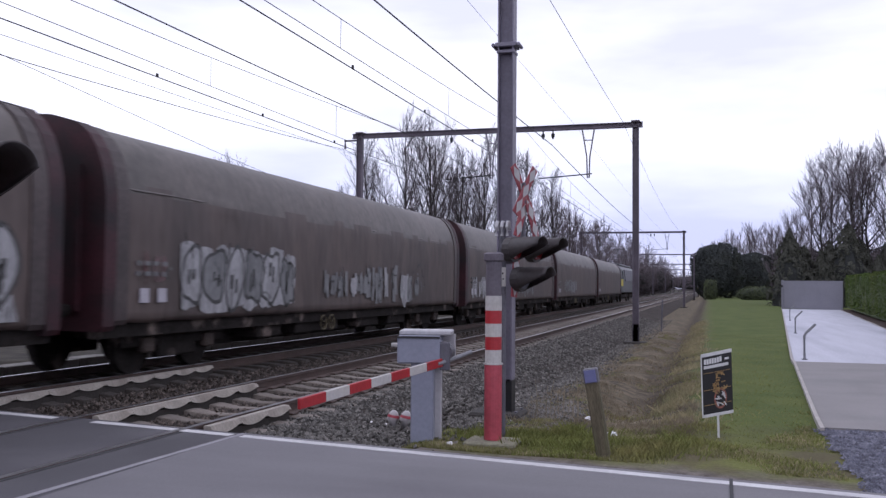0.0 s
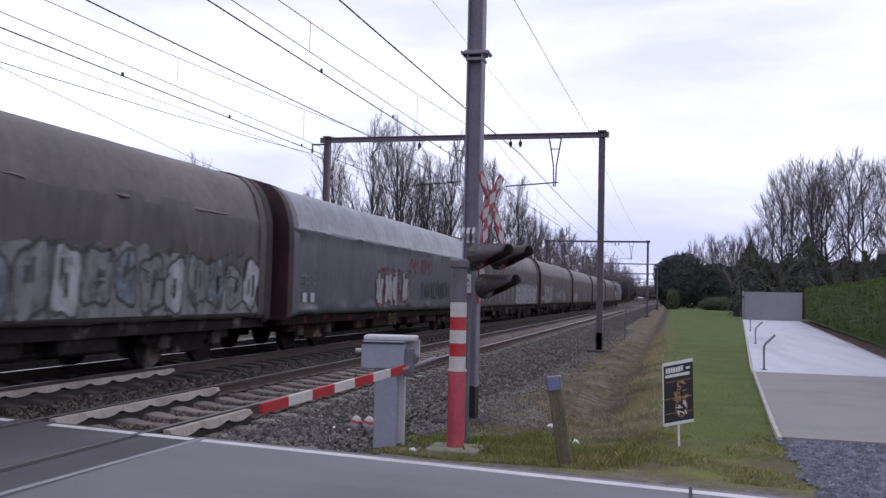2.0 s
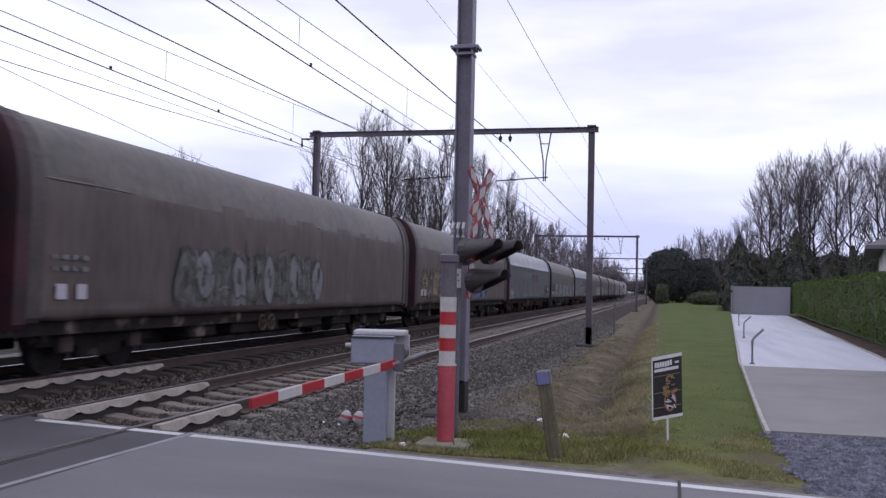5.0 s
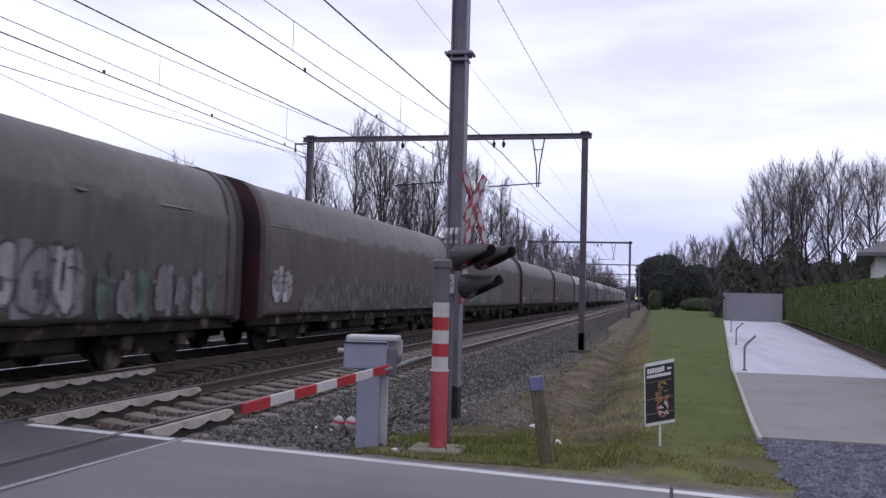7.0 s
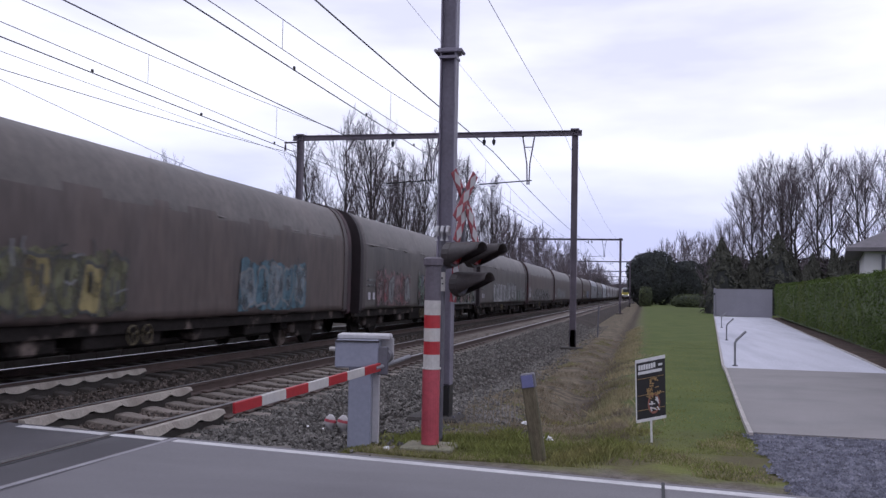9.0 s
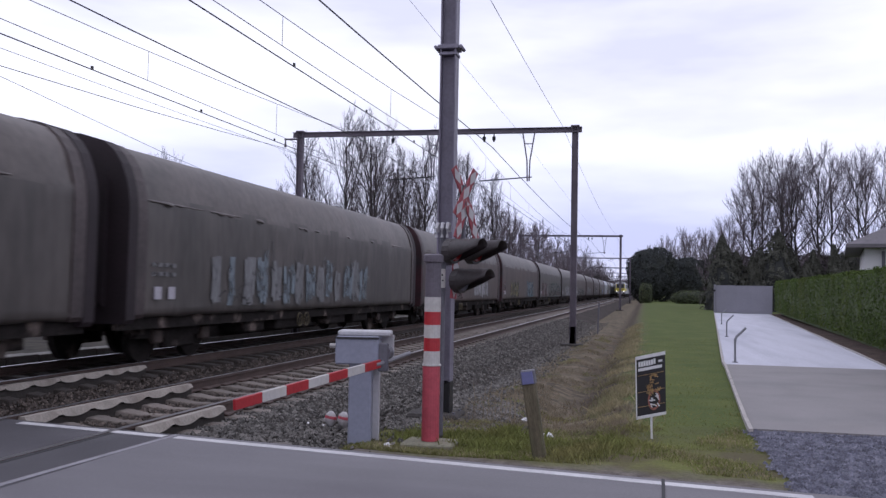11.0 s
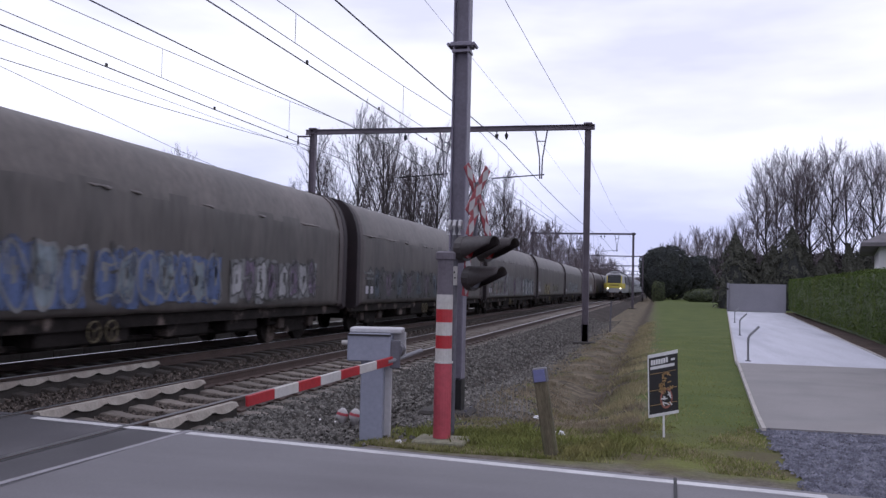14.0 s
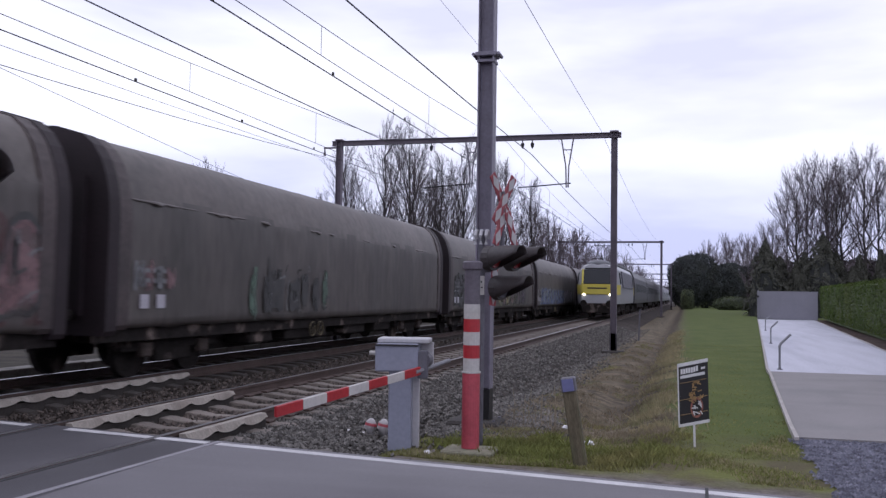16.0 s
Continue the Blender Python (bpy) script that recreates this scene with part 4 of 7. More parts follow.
def build_barrier():
    b = empty("barrier_machine", pose(-2.65, 8.42, -0.04))
    tagged(b, "grey level-crossing barrier drive with a lowered red-white arm", "barrier")
    turn = Matrix.Rotation(radians(11), 3, "Z")
    bm = bmesh.new()
    box(bm, (-0.035, 0, 0.38), (0.22, 0.26, 0.8), turn, bevel=0.012)
    part("pedestal", bm, M_BOXBODY, b)
    # light on the pedestal's right edge put into a paler material
    bm = bmesh.new()
    box(bm, (0.085, 0.1, 0.38), (0.07, 0.1, 0.8), turn, bevel=0.006)
    part("rear_duct", bm, M_BOXLID, b)
    bm = bmesh.new()
    box(bm, (-0.06, -0.03, 0.88), (0.42, 0.3, 0.27), turn, bevel=0.014)
    part("housing", bm, M_BOXBODY, b)
    bm = bmesh.new()
    box(bm, (-0.02, 0.05, 1.04), (0.51, 0.3, 0.05), turn, bevel=0.012)
    part("lid", bm, M_BOXLID, b, "pale grey lid")
    bm = bmesh.new()
    box(bm, (0.05, 0.16, 0.9), (0.37, 0.07, 0.24), turn, bevel=0.008)
    part("rear_panel", bm, M_BOXLID, b, "pale grey rear panel")
    bm = bmesh.new()
    box(bm, (-0.03, -0.185, 1.0), (0.42, 0.012, 0.018), turn)
    part("door_seam", bm, M_BLACK, b)
    bm = bmesh.new()
    tube(bm, [(-0.36, -0.02, 0.91), (-0.28, -0.02, 0.91)], 0.022, 10)
    part("lock_knob", bm, M_WHITE, b, "small white knob")
    bm = bmesh.new()
    tube(bm, [(0.21, -0.1, 0.86), (0.21, 0.02, 0.86)], 0.07, 18)
    box(bm, (0.21, -0.1, 0.82), (0.1, 0.05, 0.27), turn, bevel=0.01)
    part("pivot_plate", bm, M_DARKGREY, b, "dark pivot plate")
    # arm: from the pivot out over the road
    p0, p1 = Vector((0.2, -0.18, 0.765)), Vector((-0.17, -2.51, 0.64))
    d = (p1 - p0)
    ln = d.length
    d.normalize()
    q = d.to_track_quat("Y", "Z").to_matrix()
    n = 7
    for i in range(n):
        c = p0 + d * (ln * (i + 0.5) / n)
        bm = bmesh.new()
        box(bm, c, (0.028, ln / n, 0.078), q, bevel=0.004)
        part("arm_section", bm, (M_RED, M_WHITE)[(n - 1 - i) % 2], b, ("red arm section", "dirty white arm section")[(n - 1 - i) % 2])
    bm = bmesh.new()
    t0 = p0 - d * 0.1
    t1 = p0 - d * 0.62 + Vector((0.03, 0, 0.03))
    tube(bm, [p0 + d * 0.1, t0, t1], 0.022, 8)
    part("counterweight_arm", bm, M_PALEPOLE, b)


build_barrier()


def build_small_things():
    # weathered post with a plaque
    p = empty("marker_post", pose(-0.9, 8.1, -0.06, 0, -9, 0))
    tagged(p, "leaning weathered wooden marker post with a blue plaque", "marker post")
    bm = bmesh.new()
    box(bm, (0, 0, 0.39), (0.12, 0.1, 0.78), bevel=0.014)
    part("shaft", bm, M_WOODPOST, p)
    bm = bmesh.new()
    box(bm, (0, 0, 0.735), (0.13, 0.112, 0.13), bevel=0.01)
    part("plaque_frame", bm, M_DARKGREY, p)
    bm = bmesh.new()
    box(bm, (0, -0.06, 0.735), (0.1, 0.01, 0.11))
    part("plaque", bm, M_BLUE, p, "small blue plaque")
    # poster on a stick
    s = empty("poster_board", pose(0.085, 9.53, -0.05, 0, -1.5, 0))
    tagged(s, "black event poster with white bars on a thin stake", "poster")
    roll = Matrix.Rotation(radians(-11), 3, "Y")
    bm = bmesh.new()
    box(bm, (0, 0.01, 0.42), (0.022, 0.012, 0.84))
    part("stake", bm, M_POSTERWHITE, s)

    def panel(name, x, z, w, h, material, y, parent=s, label=""):
        bm = bmesh.new()
        shear = Matrix(((1, 0, 0), (0, 1, 0), (0.21, 0, 1)))
        vs = box(bm, (0, 0, 0), (w, 0.006, h))
        for v in vs:
            v.co = shear @ (v.co + Vector((x, 0, z))) + Vector((0, y, 0.545))
        return part(name, bm, material, parent, label)
    board = panel("panel", 0, 0, 0.295, 0.62, M_POSTER, -0.004)
    panel("top_rim", 0, 0.305, 0.30, 0.035, M_POSTERWHITE, -0.008, board)
    panel("bottom_rim", 0, -0.305, 0.30, 0.03, M_POSTERWHITE, -0.008, board)
    panel("side_rim", -0.147, 0, 0.012, 0.62, M_POSTERWHITE, -0.008, board)
    rng = random.Random(4)
    for k in range(7):
        panel("title_bar", -0.11 + 0.025 * k, 0.238 + rng.uniform(-.004, .004), 0.021, 0.052, M_POSTERWHITE, -0.011, board)
    panel("title_bar", 0.1, 0.235, 0.04, 0.022, M_POSTERWHITE, -0.011, board)
    panel("subtitle_bar", -0.005, 0.18, 0.24, 0.03, M_POSTERWHITE, -0.011, board)
    for z, w in ((0.12, 0.26), (-0.05, 0.27), (-0.2, 0.27)):
        panel("thin_rule", 0, z, w, 0.005, M_POSTERGOLD, -0.0105, board)
    bm = bmesh.new()
    ring = [(0.03 + 0.062 * math.cos(a), 0.105 * math.sin(a) - 0.15) for a in (2 * math.pi * j / 26 for j in range(26))]
    inner = [(0.03 + 0.046 * math.cos(a), 0.08 * math.sin(a) - 0.15) for a in (2 * math.pi * j / 26 for j in range(26))]
    a = [bm.verts.new((x, -0.012, 0.545 + z + 0.21 * x)) for x, z in ring]
    b = [bm.verts.new((x, -0.012, 0.545 + z + 0.21 * x)) for x, z in inner]
    for j in range(26):
        bm.faces.new((a[j], b[j], b[(j + 1) % 26], a[(j + 1) % 26]))
    part("emblem_ring", bm, M_POSTERRED, board, "round rusty ring")
    for name, mm, n, z0, z1, w in (("emblem_spoke", M_POSTERWHITE, 12, -0.22, -0.08, 0.05), ("emblem_figure", M_POSTERGOLD, 30, -0.1, 0.11, 0.06)):
        bm = bmesh.new()
        for j in range(n):
            cz = rng.uniform(z0, z1)
            cx = 0.03 + rng.uniform(-w, w) * (1 - 0.6 * max(0, cz) / 0.11)
            box(bm, (cx, -0.014, 0.545 + cz + 0.21 * cx), (0.011, 0.003, 0.04), Matrix.Rotation(rng.uniform(0, 3), 3, "Y"))
        tagged(part(name, bm, mm, board, "thin pale strokes" if n == 12 else "golden strokes"), kind="stuff")
    # pair of white caps beside the barrier drive
    for dx in (-0.06, 0.1):
        c = empty("white_marker", pose(-3.57 + dx, 10.19, -0.235, 0, 0, 20))
        tagged(c, "small white rounded cap with a red band in the ballast", "white marker", group="white caps")
        bm = bmesh.new()
        tube(bm, [(0, 0, 0), (0, 0, 0.1), (0.01, 0, 0.15), (0.03, 0, 0.185), (0.04, 0, 0.195)], [0.066, 0.072, 0.064, 0.04, 0.01], 14)
        part("cap_body", bm, M_DIAMOND, c, smooth=True)
        bm = bmesh.new()
        tube(bm, [(0.006, 0, 0.12), (0.012, 0, 0.15)], [0.0735, 0.0665], 14)
        part("cap_band", bm, M_PINKRED, c, "faded red band")
    # crumpled litter in the grass
    for x, y, sc in ((-0.95, 9.3, 0.075), (-1.32, 10.3, 0.06), (-2.35, 8.2, 0.05), (-3.85, 10.7, 0.07), (-3.6, 10.9, 0.06), (-3.95, 10.3, 0.05), (-4.2, 10.6, 0.06), (-3.7, 10.2, 0.05)):
        bm = bmesh.new()
        bmesh.ops.create_icosphere(bm, subdivisions=2, radius=sc)
        for v in bm.verts:
            v.co = v.co * (0.7 + 0.7 * noise.noise(v.co * 22 + Vector((x, y, 0)))) 
            v.co.z *= 0.5
        ob = part("litter", bm, M_POSTERWHITE)
        ob.matrix_basis = pose(x, y, -0.03 if x > -3 else -0.21)
        tagged(ob, "crumpled pale litter lying on the ground", "litter", group="litter")
    rng = random.Random(8)
    bm = bmesh.new()
    for _ in range(16):
        x, y = rng.uniform(-1.9, -1.2), rng.uniform(9.6, 11.2)
        h, lx = rng.uniform(0.2, 0.42), rng.uniform(-0.06, 0.06)
        tube(bm, [(x, y, -0.1), (x + lx * 0.4, y, h * 0.6), (x + lx, y, h)], [0.004, 0.003, 0.002], 4)
    tagged(part("dry_stalks", bm, M_DRY), "thin dry plant stalks on the verge", "stalks", kind="stuff")
    # thin marker stick on the verge
    bm = bmesh.new()
    tube(bm, [(-1.85, 37, -0.45), (-1.8, 37, 1.0)], 0.035, 6)
    tagged(part("verge_stick", bm, M_DARKGREY), "thin grey marker stick on the verge", "marker stick")


build_small_things()


# ---- driveway ----
def build_drive():
    bm = bmesh.new()
    slab(bm, [(1.2, 7.12), (6.0, 6.4), (6.0, 10.4), (1.16, 10.4)], -0.035, -0.2)
    tagged(part("gravel_apron", bm, M_GRAVEL), "blue-grey gravel apron between road and driveway", "gravel", kind="structure")
    rng = np.random.default_rng(9)
    base = [(1, 0, 0), (-0.4, 0.9, 0), (-0.5, -0.8, 0), (0.1, 0, 0.8)]
    verts, faces = [], []
    for _ in range(9000):
        y = rng.uniform(7.0, 10.36)
        x = 1.22 + 0.12 * noise.noise((0, y * 2, 0)) - 0.05 * abs(rng.normal()) if rng.random() < 0.1 else rng.uniform(1.15, 3.2)
        if y < road_edge(x) + 0.02:
            continue
        s, a = rng.uniform(0.012, 0.034), rng.uniform(0, 6.28)
        o = len(verts)
        for p in base:
            q = rng.uniform(0.7, 1.2) * s
            verts.append((x + q * (p[0] * math.cos(a) - p[1] * math.sin(a)), y + q * (p[0] * math.sin(a) + p[1] * math.cos(a)), -0.036 + q * p[2]))
        faces += [(o, o + 1, o + 3), (o + 1, o + 2, o + 3), (o + 2, o, o + 3)]
    tagged(raw("gravel_grains", verts, faces, M_GRAIN), "loose blue-grey gravel grains", "gravel", kind="stuff")
    bm = bmesh.new()
    slab(bm, [(1.13, 10.4), (4.1, 10.4), (4.88, 19.7), (1.65, 19.7)], -0.015, -0.2)
    tagged(part("driveway", bm, M_DRIVE), "grey concrete driveway slab", "driveway", kind="structure")
    bm = bmesh.new()
    slab(bm, [(1.65, 19.72), (4.88, 19.72), (drive_right(72), 72), (drive_left(72), 72)], -0.018, -0.2)
    tagged(part("driveway", bm, M_DRIVEPALE), "pale bluish concrete driveway slab", "driveway", kind="structure")
    for name, fx, y0, y1 in (("l", drive_left, 10.2, 72), ("r", drive_right, 10.4, 72)):
        edge = empty("driveway_edging")
        tagged(edge, "narrow concrete edging along the driveway", "edging", kind="structure")
        y = y0
        while y < y1:
            o = -0.035 if name == "l" else 0.035
            bm = bmesh.new()
            a, b = fx(y), fx(y + 0.98)
            slab(bm, [(a + o - 0.02, y), (a + o + 0.025, y), (b + o + 0.025, y + 0.98), (b + o - 0.02, y + 0.98)], 0.005 + 0.006 * math.sin(7 * y), -0.2)
            part("edging_stone", bm, M_EDGING, edge)
            y += 1.0
    for x, y in ((1.91, 20.3), (2.76, 32.3), (3.65, 45.5)):
        p = empty("bent_pole", pose(x, y, -0.02))
        tagged(p, "short bent grey metal pole at the driveway edge", "driveway pole", group="bent poles")
        bm = bmesh.new()
        tube(bm, [(0, 0, 0), (0, 0, 0.5), (0.03, 0, 0.56), (0.22, 0, 0.75)], 0.027, 8)
        part("bent_tube", bm, M_PALEPOLE, p)
        bm = bmesh.new()
        tube(bm, [(0, 0, 0), (0, 0, 0.02)], 0.06, 10)
        part("foot_plate", bm, M_DARKGREY, p)
    g = empty("sliding_gate", pose(5.3, 72.5, -0.05, 0, 0, -22))
    tagged(g, "closed grey panel gate with a post at the driveway's end", "gate")
    bm = bmesh.new()
    box(bm, (2.2, 0, 1.08), (4.25, 0.05, 2.06), bevel=0.01)
    part("panel", bm, M_GATE, g)
    bm = bmesh.new()
    box(bm, (0, 0, 1.08), (0.14, 0.14, 2.25), bevel=0.02)
    part("post", bm, M_GATE, g)
    bm = bmesh.new()
    tube(bm, [(0, -0.1, 1.75), (0, -0.06, 1.75)], 0.09, 10)
    part("gate_lamp", bm, M_BLACK, g)
    bm = bmesh.new()
    box(bm, (2.2, 0, 2.13), (4.3, 0.07, 0.05))
    part("top_rail", bm, M_GATE, g)


build_drive()


# ---- planting ----
def leaf_cloud(name, points, normals, size, material, parent, rng, label=""):
    """Many small leaves, each a bent pair of triangles."""
    verts, faces = [], []
    for p, nv in zip(points, normals):
        t = Vector((rng.normal(), rng.normal(), rng.normal()))
        nv = (Vector(nv) + t * 0.38).normalized()
        a = nv.cross(Vector((rng.normal(), rng.normal(), rng.normal()))).normalized()
        b = nv.cross(a)
        s = size * rng.uniform(0.6, 1.3)
        o = len(verts)
        p = Vector(p)
        verts += [p - a * s, p + b * s * 0.45 + nv * s * 0.2, p + a * s, p - b * s * 0.45 + nv * s * 0.2]
        faces += [(o, o + 1, o + 2), (o, o + 2, o + 3)]
    ob = raw(name, [tuple(v) for v in verts], faces, material, parent, label)
    return ob


def build_hedge():
    rng = np.random.default_rng(11)
    h = empty("clipped_hedge")
    tagged(h, "long clipped green hedge along the driveway", "hedge")
    bm = bmesh.new()

    def wob(x, y, z):
        k = 0.09 * noise.noise((x * 0.9, y * 0.7, z * 0.9))
        return (x + drive_right(y) + 0.3 + 0.45 * smooth_step(66, 26, y) + k, y, z + k * (1 if z > 1 else 0) + 0.006 * (y - 20) + 0.05 * smooth_step(60, 25, y))
    prism(bm, [(0.1, -0.1), (1.3, -0.1), (1.32, 1.2), (1.25, 2.0), (0.9, 2.1), (0.35, 2.1), (0.06, 1.95), (0.02, 1.0)], 13, 70, 60, wob)
    part("hedge_body", bm, M_HEDGECORE, h, "solid hedge core, inner shade put into its darker green")
    pts, nrm = [], []
    for i in range(64000):
        y = 13 + 57 * rng.random() ** 1.5
        if i % 5 < 3:
            x, z, nv = 0.02 + rng.normal() * 0.05, rng.uniform(0.02, 2.06), (-1, 0, 0.2)
        else:
            x, z, nv = rng.uniform(0.0, 1.3), 2.1 + rng.normal() * 0.035, (0, 0, 1)
        pts.append(Vector(wob(x, y, z)))
        nrm.append(nv)
    tagged(leaf_cloud("hedge_leaves", pts, nrm, 0.047, M_LEAF_HEDGE, h, rng), kind="stuff")


build_hedge()


def build_soil_strip():
    ys = np.arange(11, 72.1, 0.5)
    verts, faces = [], []
    for j, y in enumerate(ys):
        for i, d in enumerate((0.05, 0.25, 0.5, 0.8, 1.4)):
            verts.append((drive_right(y) + d, y, -0.03 + 0.035 * min(1, i) + 0.03 * noise.noise((i * 1.7, y * 1.3, 3.0))))
        if j:
            o = 5 * j
            faces += [(o - 5 + i, o - 4 + i, o + 1 + i, o + i) for i in range(4)]
    tagged(raw("soil_strip", verts, faces, M_SOIL, smooth=True), "strip of dark brown soil under the hedge", "soil", kind="structure")


build_soil_strip()


def build_evergreen(m, rx, ry, rz, material, seed, label, category="shrub", count=5000, size=0.16, cone=False, name="evergreen_shrub", power=2.6):
    rng = np.random.default_rng(seed)
    s = empty(name, m)
    tagged(s, label, category)
    pts, nrm = [], []
    for i in range(count):
        a, u = rng.uniform(0, 2 * math.pi), rng.uniform(0.02, 1.0)
        if cone:
            z = u * 2 * rz
            r = (1 - u ** 1.6) ** 0.9 * (0.8 + 0.75 * noise.noise((math.cos(a) * 2.4 + seed, math.sin(a) * 2.4, z * 1.2)))
            x, y = math.cos(a) * r * rx, math.sin(a) * r * ry
            nv = (math.cos(a), math.sin(a), 0.3)
        else:
            w = 2 * u - 1
            k = math.sqrt(max(0, 1 - abs(w) ** power)) * rng.uniform(0.88, 1.03)
            d = 1 + 0.16 * noise.noise((math.cos(a) * 1.7 + seed, math.sin(a) * 1.7, w * 1.7)) + 0.12 * noise.noise((math.cos(a) * 5 + seed, math.sin(a) * 5, w * 5))
            x, y, z = math.cos(a) * k * rx * d, math.sin(a) * k * ry * d, rz + w * rz * d
            nv = (math.cos(a) * k, math.sin(a) * k, w)
        pts.append((x, y, z))
        nrm.append(nv)
    leaf_cloud("foliage", pts, nrm, size, material, s, rng)
    # solid core whose dark colour stands in for shade between the leaves
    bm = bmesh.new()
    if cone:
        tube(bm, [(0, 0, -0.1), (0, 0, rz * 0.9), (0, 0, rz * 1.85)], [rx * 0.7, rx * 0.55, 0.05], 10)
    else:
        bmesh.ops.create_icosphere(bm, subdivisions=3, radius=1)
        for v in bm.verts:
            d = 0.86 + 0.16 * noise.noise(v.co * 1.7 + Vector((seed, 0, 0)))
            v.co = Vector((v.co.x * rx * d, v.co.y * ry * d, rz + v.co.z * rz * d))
    part("inner_mass", bm, M_SHRUBCORE if material != M_LEAF_HEDGE else M_HEDGECORE, s, "solid core, shade within the foliage put into its colour")
    bm = bmesh.new()
    tube(bm, [(0, 0, -0.3), (0, 0, rz * 0.6)], [0.16, 0.1], 7)
    part("trunk", bm, M_BARK, s)
    return s


def build_bare_tree_kind(seed, bole, rise, reach, limbs, kids, twig, thin=1.0, lean=0.0, wide=3.0, mid=0.62):
    """A leafless tree 15.5 m high: a leader, ascending limbs and three orders of twigs."""
    rng = np.random.default_rng(seed)
    height = 15.5
    trunk, verts, faces = bmesh.new(), [], []
    up = Vector((0, 0, 1))

    def stick(p, q, r0, r1):
        d = (q - p).normalized()
        u = d.orthogonal().normalized()
        w = d.cross(u)
        o = len(verts)
        for c, r in ((p, r0), (q, r1)):
            for a in (0, 2.094, 4.189):
                verts.append(tuple(c + u * (r * math.cos(a)) + w * (r * math.sin(a))))
        for j in range(3):
            faces.append((o + j, o + (j + 1) % 3, o + 3 + (j + 1) % 3, o + 3 + j))

    def spike(p, q, r):
        u = (q - p).orthogonal().normalized() * r
        w = (q - p).normalized().cross(u)
        o = len(verts)
        verts.extend(tuple(v) for v in (p + u, p - u * 0.5 + w * 0.87, p - u * 0.5 - w * 0.87, q))
        faces.extend(((o, o + 1, o + 3), (o + 1, o + 2, o + 3), (o + 2, o, o + 3)))

    def shoot(p, d, ln, r, level):
        """A bending branch that sheds finer ones along it and forks at its tip."""
        steps = (0, 5, 3, 2, 1)[level]
        pts = [p]
        # keep the tips inside a rounded crown
        e = p + d * ln
        out = math.sqrt((e.x / wide) ** 2 + (e.y / wide) ** 2 + ((e.z - height * mid) / (height * (1.0 - mid))) ** 2)
        if out > 1:
            ln *= max(0.4, 1 / out ** 1.5)
        for i in range(steps):
            d = (d + Vector(rng.normal(0, 0.07, 3)) + up * 0.09).normalized()
            p = p + d * (ln / steps)
            pts.append(p)
        if level == 1:
            tube(trunk, pts, [max(0.012, r * (1 - 0.8 * i / steps)) for i in range(steps + 1)], 6, caps=False)
        else:
            least = (0.015, 0.009, 0.0068)[level - 2] * thin
            if level == 4:
                spike(pts[0], pts[-1], least)
                return
            for i in range(steps):
                stick(pts[i], pts[i + 1], max(least, r * (1 - 0.7 * i / steps)), max(least * 0.75, r * (1 - 0.7 * (i + 1) / steps)))
        if level == 4 or not kids[level]:
            return
        for i in range(kids[level]):
            u = 0.28 + 0.72 * (i + rng.random()) / kids[level]
            tip = i >= kids[level] - 2
            u = 1.0 if tip else min(u, 0.97)
            k = min(steps - 1, int(u * steps))
            base = pts[k].lerp(pts[k + 1], min(1.0, u * steps - k))
            ax = d.orthogonal().normalized()
            ax.rotate(Matrix.Rotation(rng.uniform(0, 6.28), 3, d))
            away = rng.uniform(0.2, 0.5) if tip else rng.uniform(0.45, 0.9)
            nd = (d + ax * away + up * 0.12).normalized()
            shoot(base, nd, ln * rng.uniform(0.42, 0.62) * (1.0 if tip else 1.15 - 0.4 * u), r * (0.5 if tip else 0.42), level + 1)

    pts = [Vector((0, 0, -0.4))]
    bend = Vector((rng.normal(0, 0.25), rng.normal(0, 0.25), 0))
    for i in range(1, 10):
        u = i / 9
        pts.append(Vector((lean * height * 0.3 * u * u, 0, height * 0.84 * u)) + bend * math.sin(2.6 * u) + Vector((rng.normal(0, 0.06), rng.normal(0, 0.06), 0)))
    base_r = 0.18
    tube(trunk, pts, [base_r * (1 - 0.86 * i / 9) + 0.012 for i in range(10)], 7, caps=False)
    for i in range(limbs):
        u = bole + (1.0 - bole) * (i + rng.random() * 0.8) / limbs
        k = min(8, int(u * 9))
        base = pts[k].lerp(pts[k + 1], u * 9 - k)
        a = 2.4 * i + rng.uniform(-0.5, 0.5)
        v = (u - bole) / (1 - bole)
        el = radians(rise + 24 * v + rng.uniform(-8, 8))
        d = Vector((math.cos(a) * math.cos(el), math.sin(a) * math.cos(el), math.sin(el)))
        shoot(base, d, height * reach * (1.05 - 0.62 * v) * rng.uniform(0.8, 1.15), base_r * (0.52 - 0.28 * v), 1)
    t = empty("bare_tree")
    part("trunk", trunk, M_BARK, t, "grey-brown trunk and limbs")
    raw("twig_crown", verts, faces, twig, t, "fine leafless twigs")
    return t


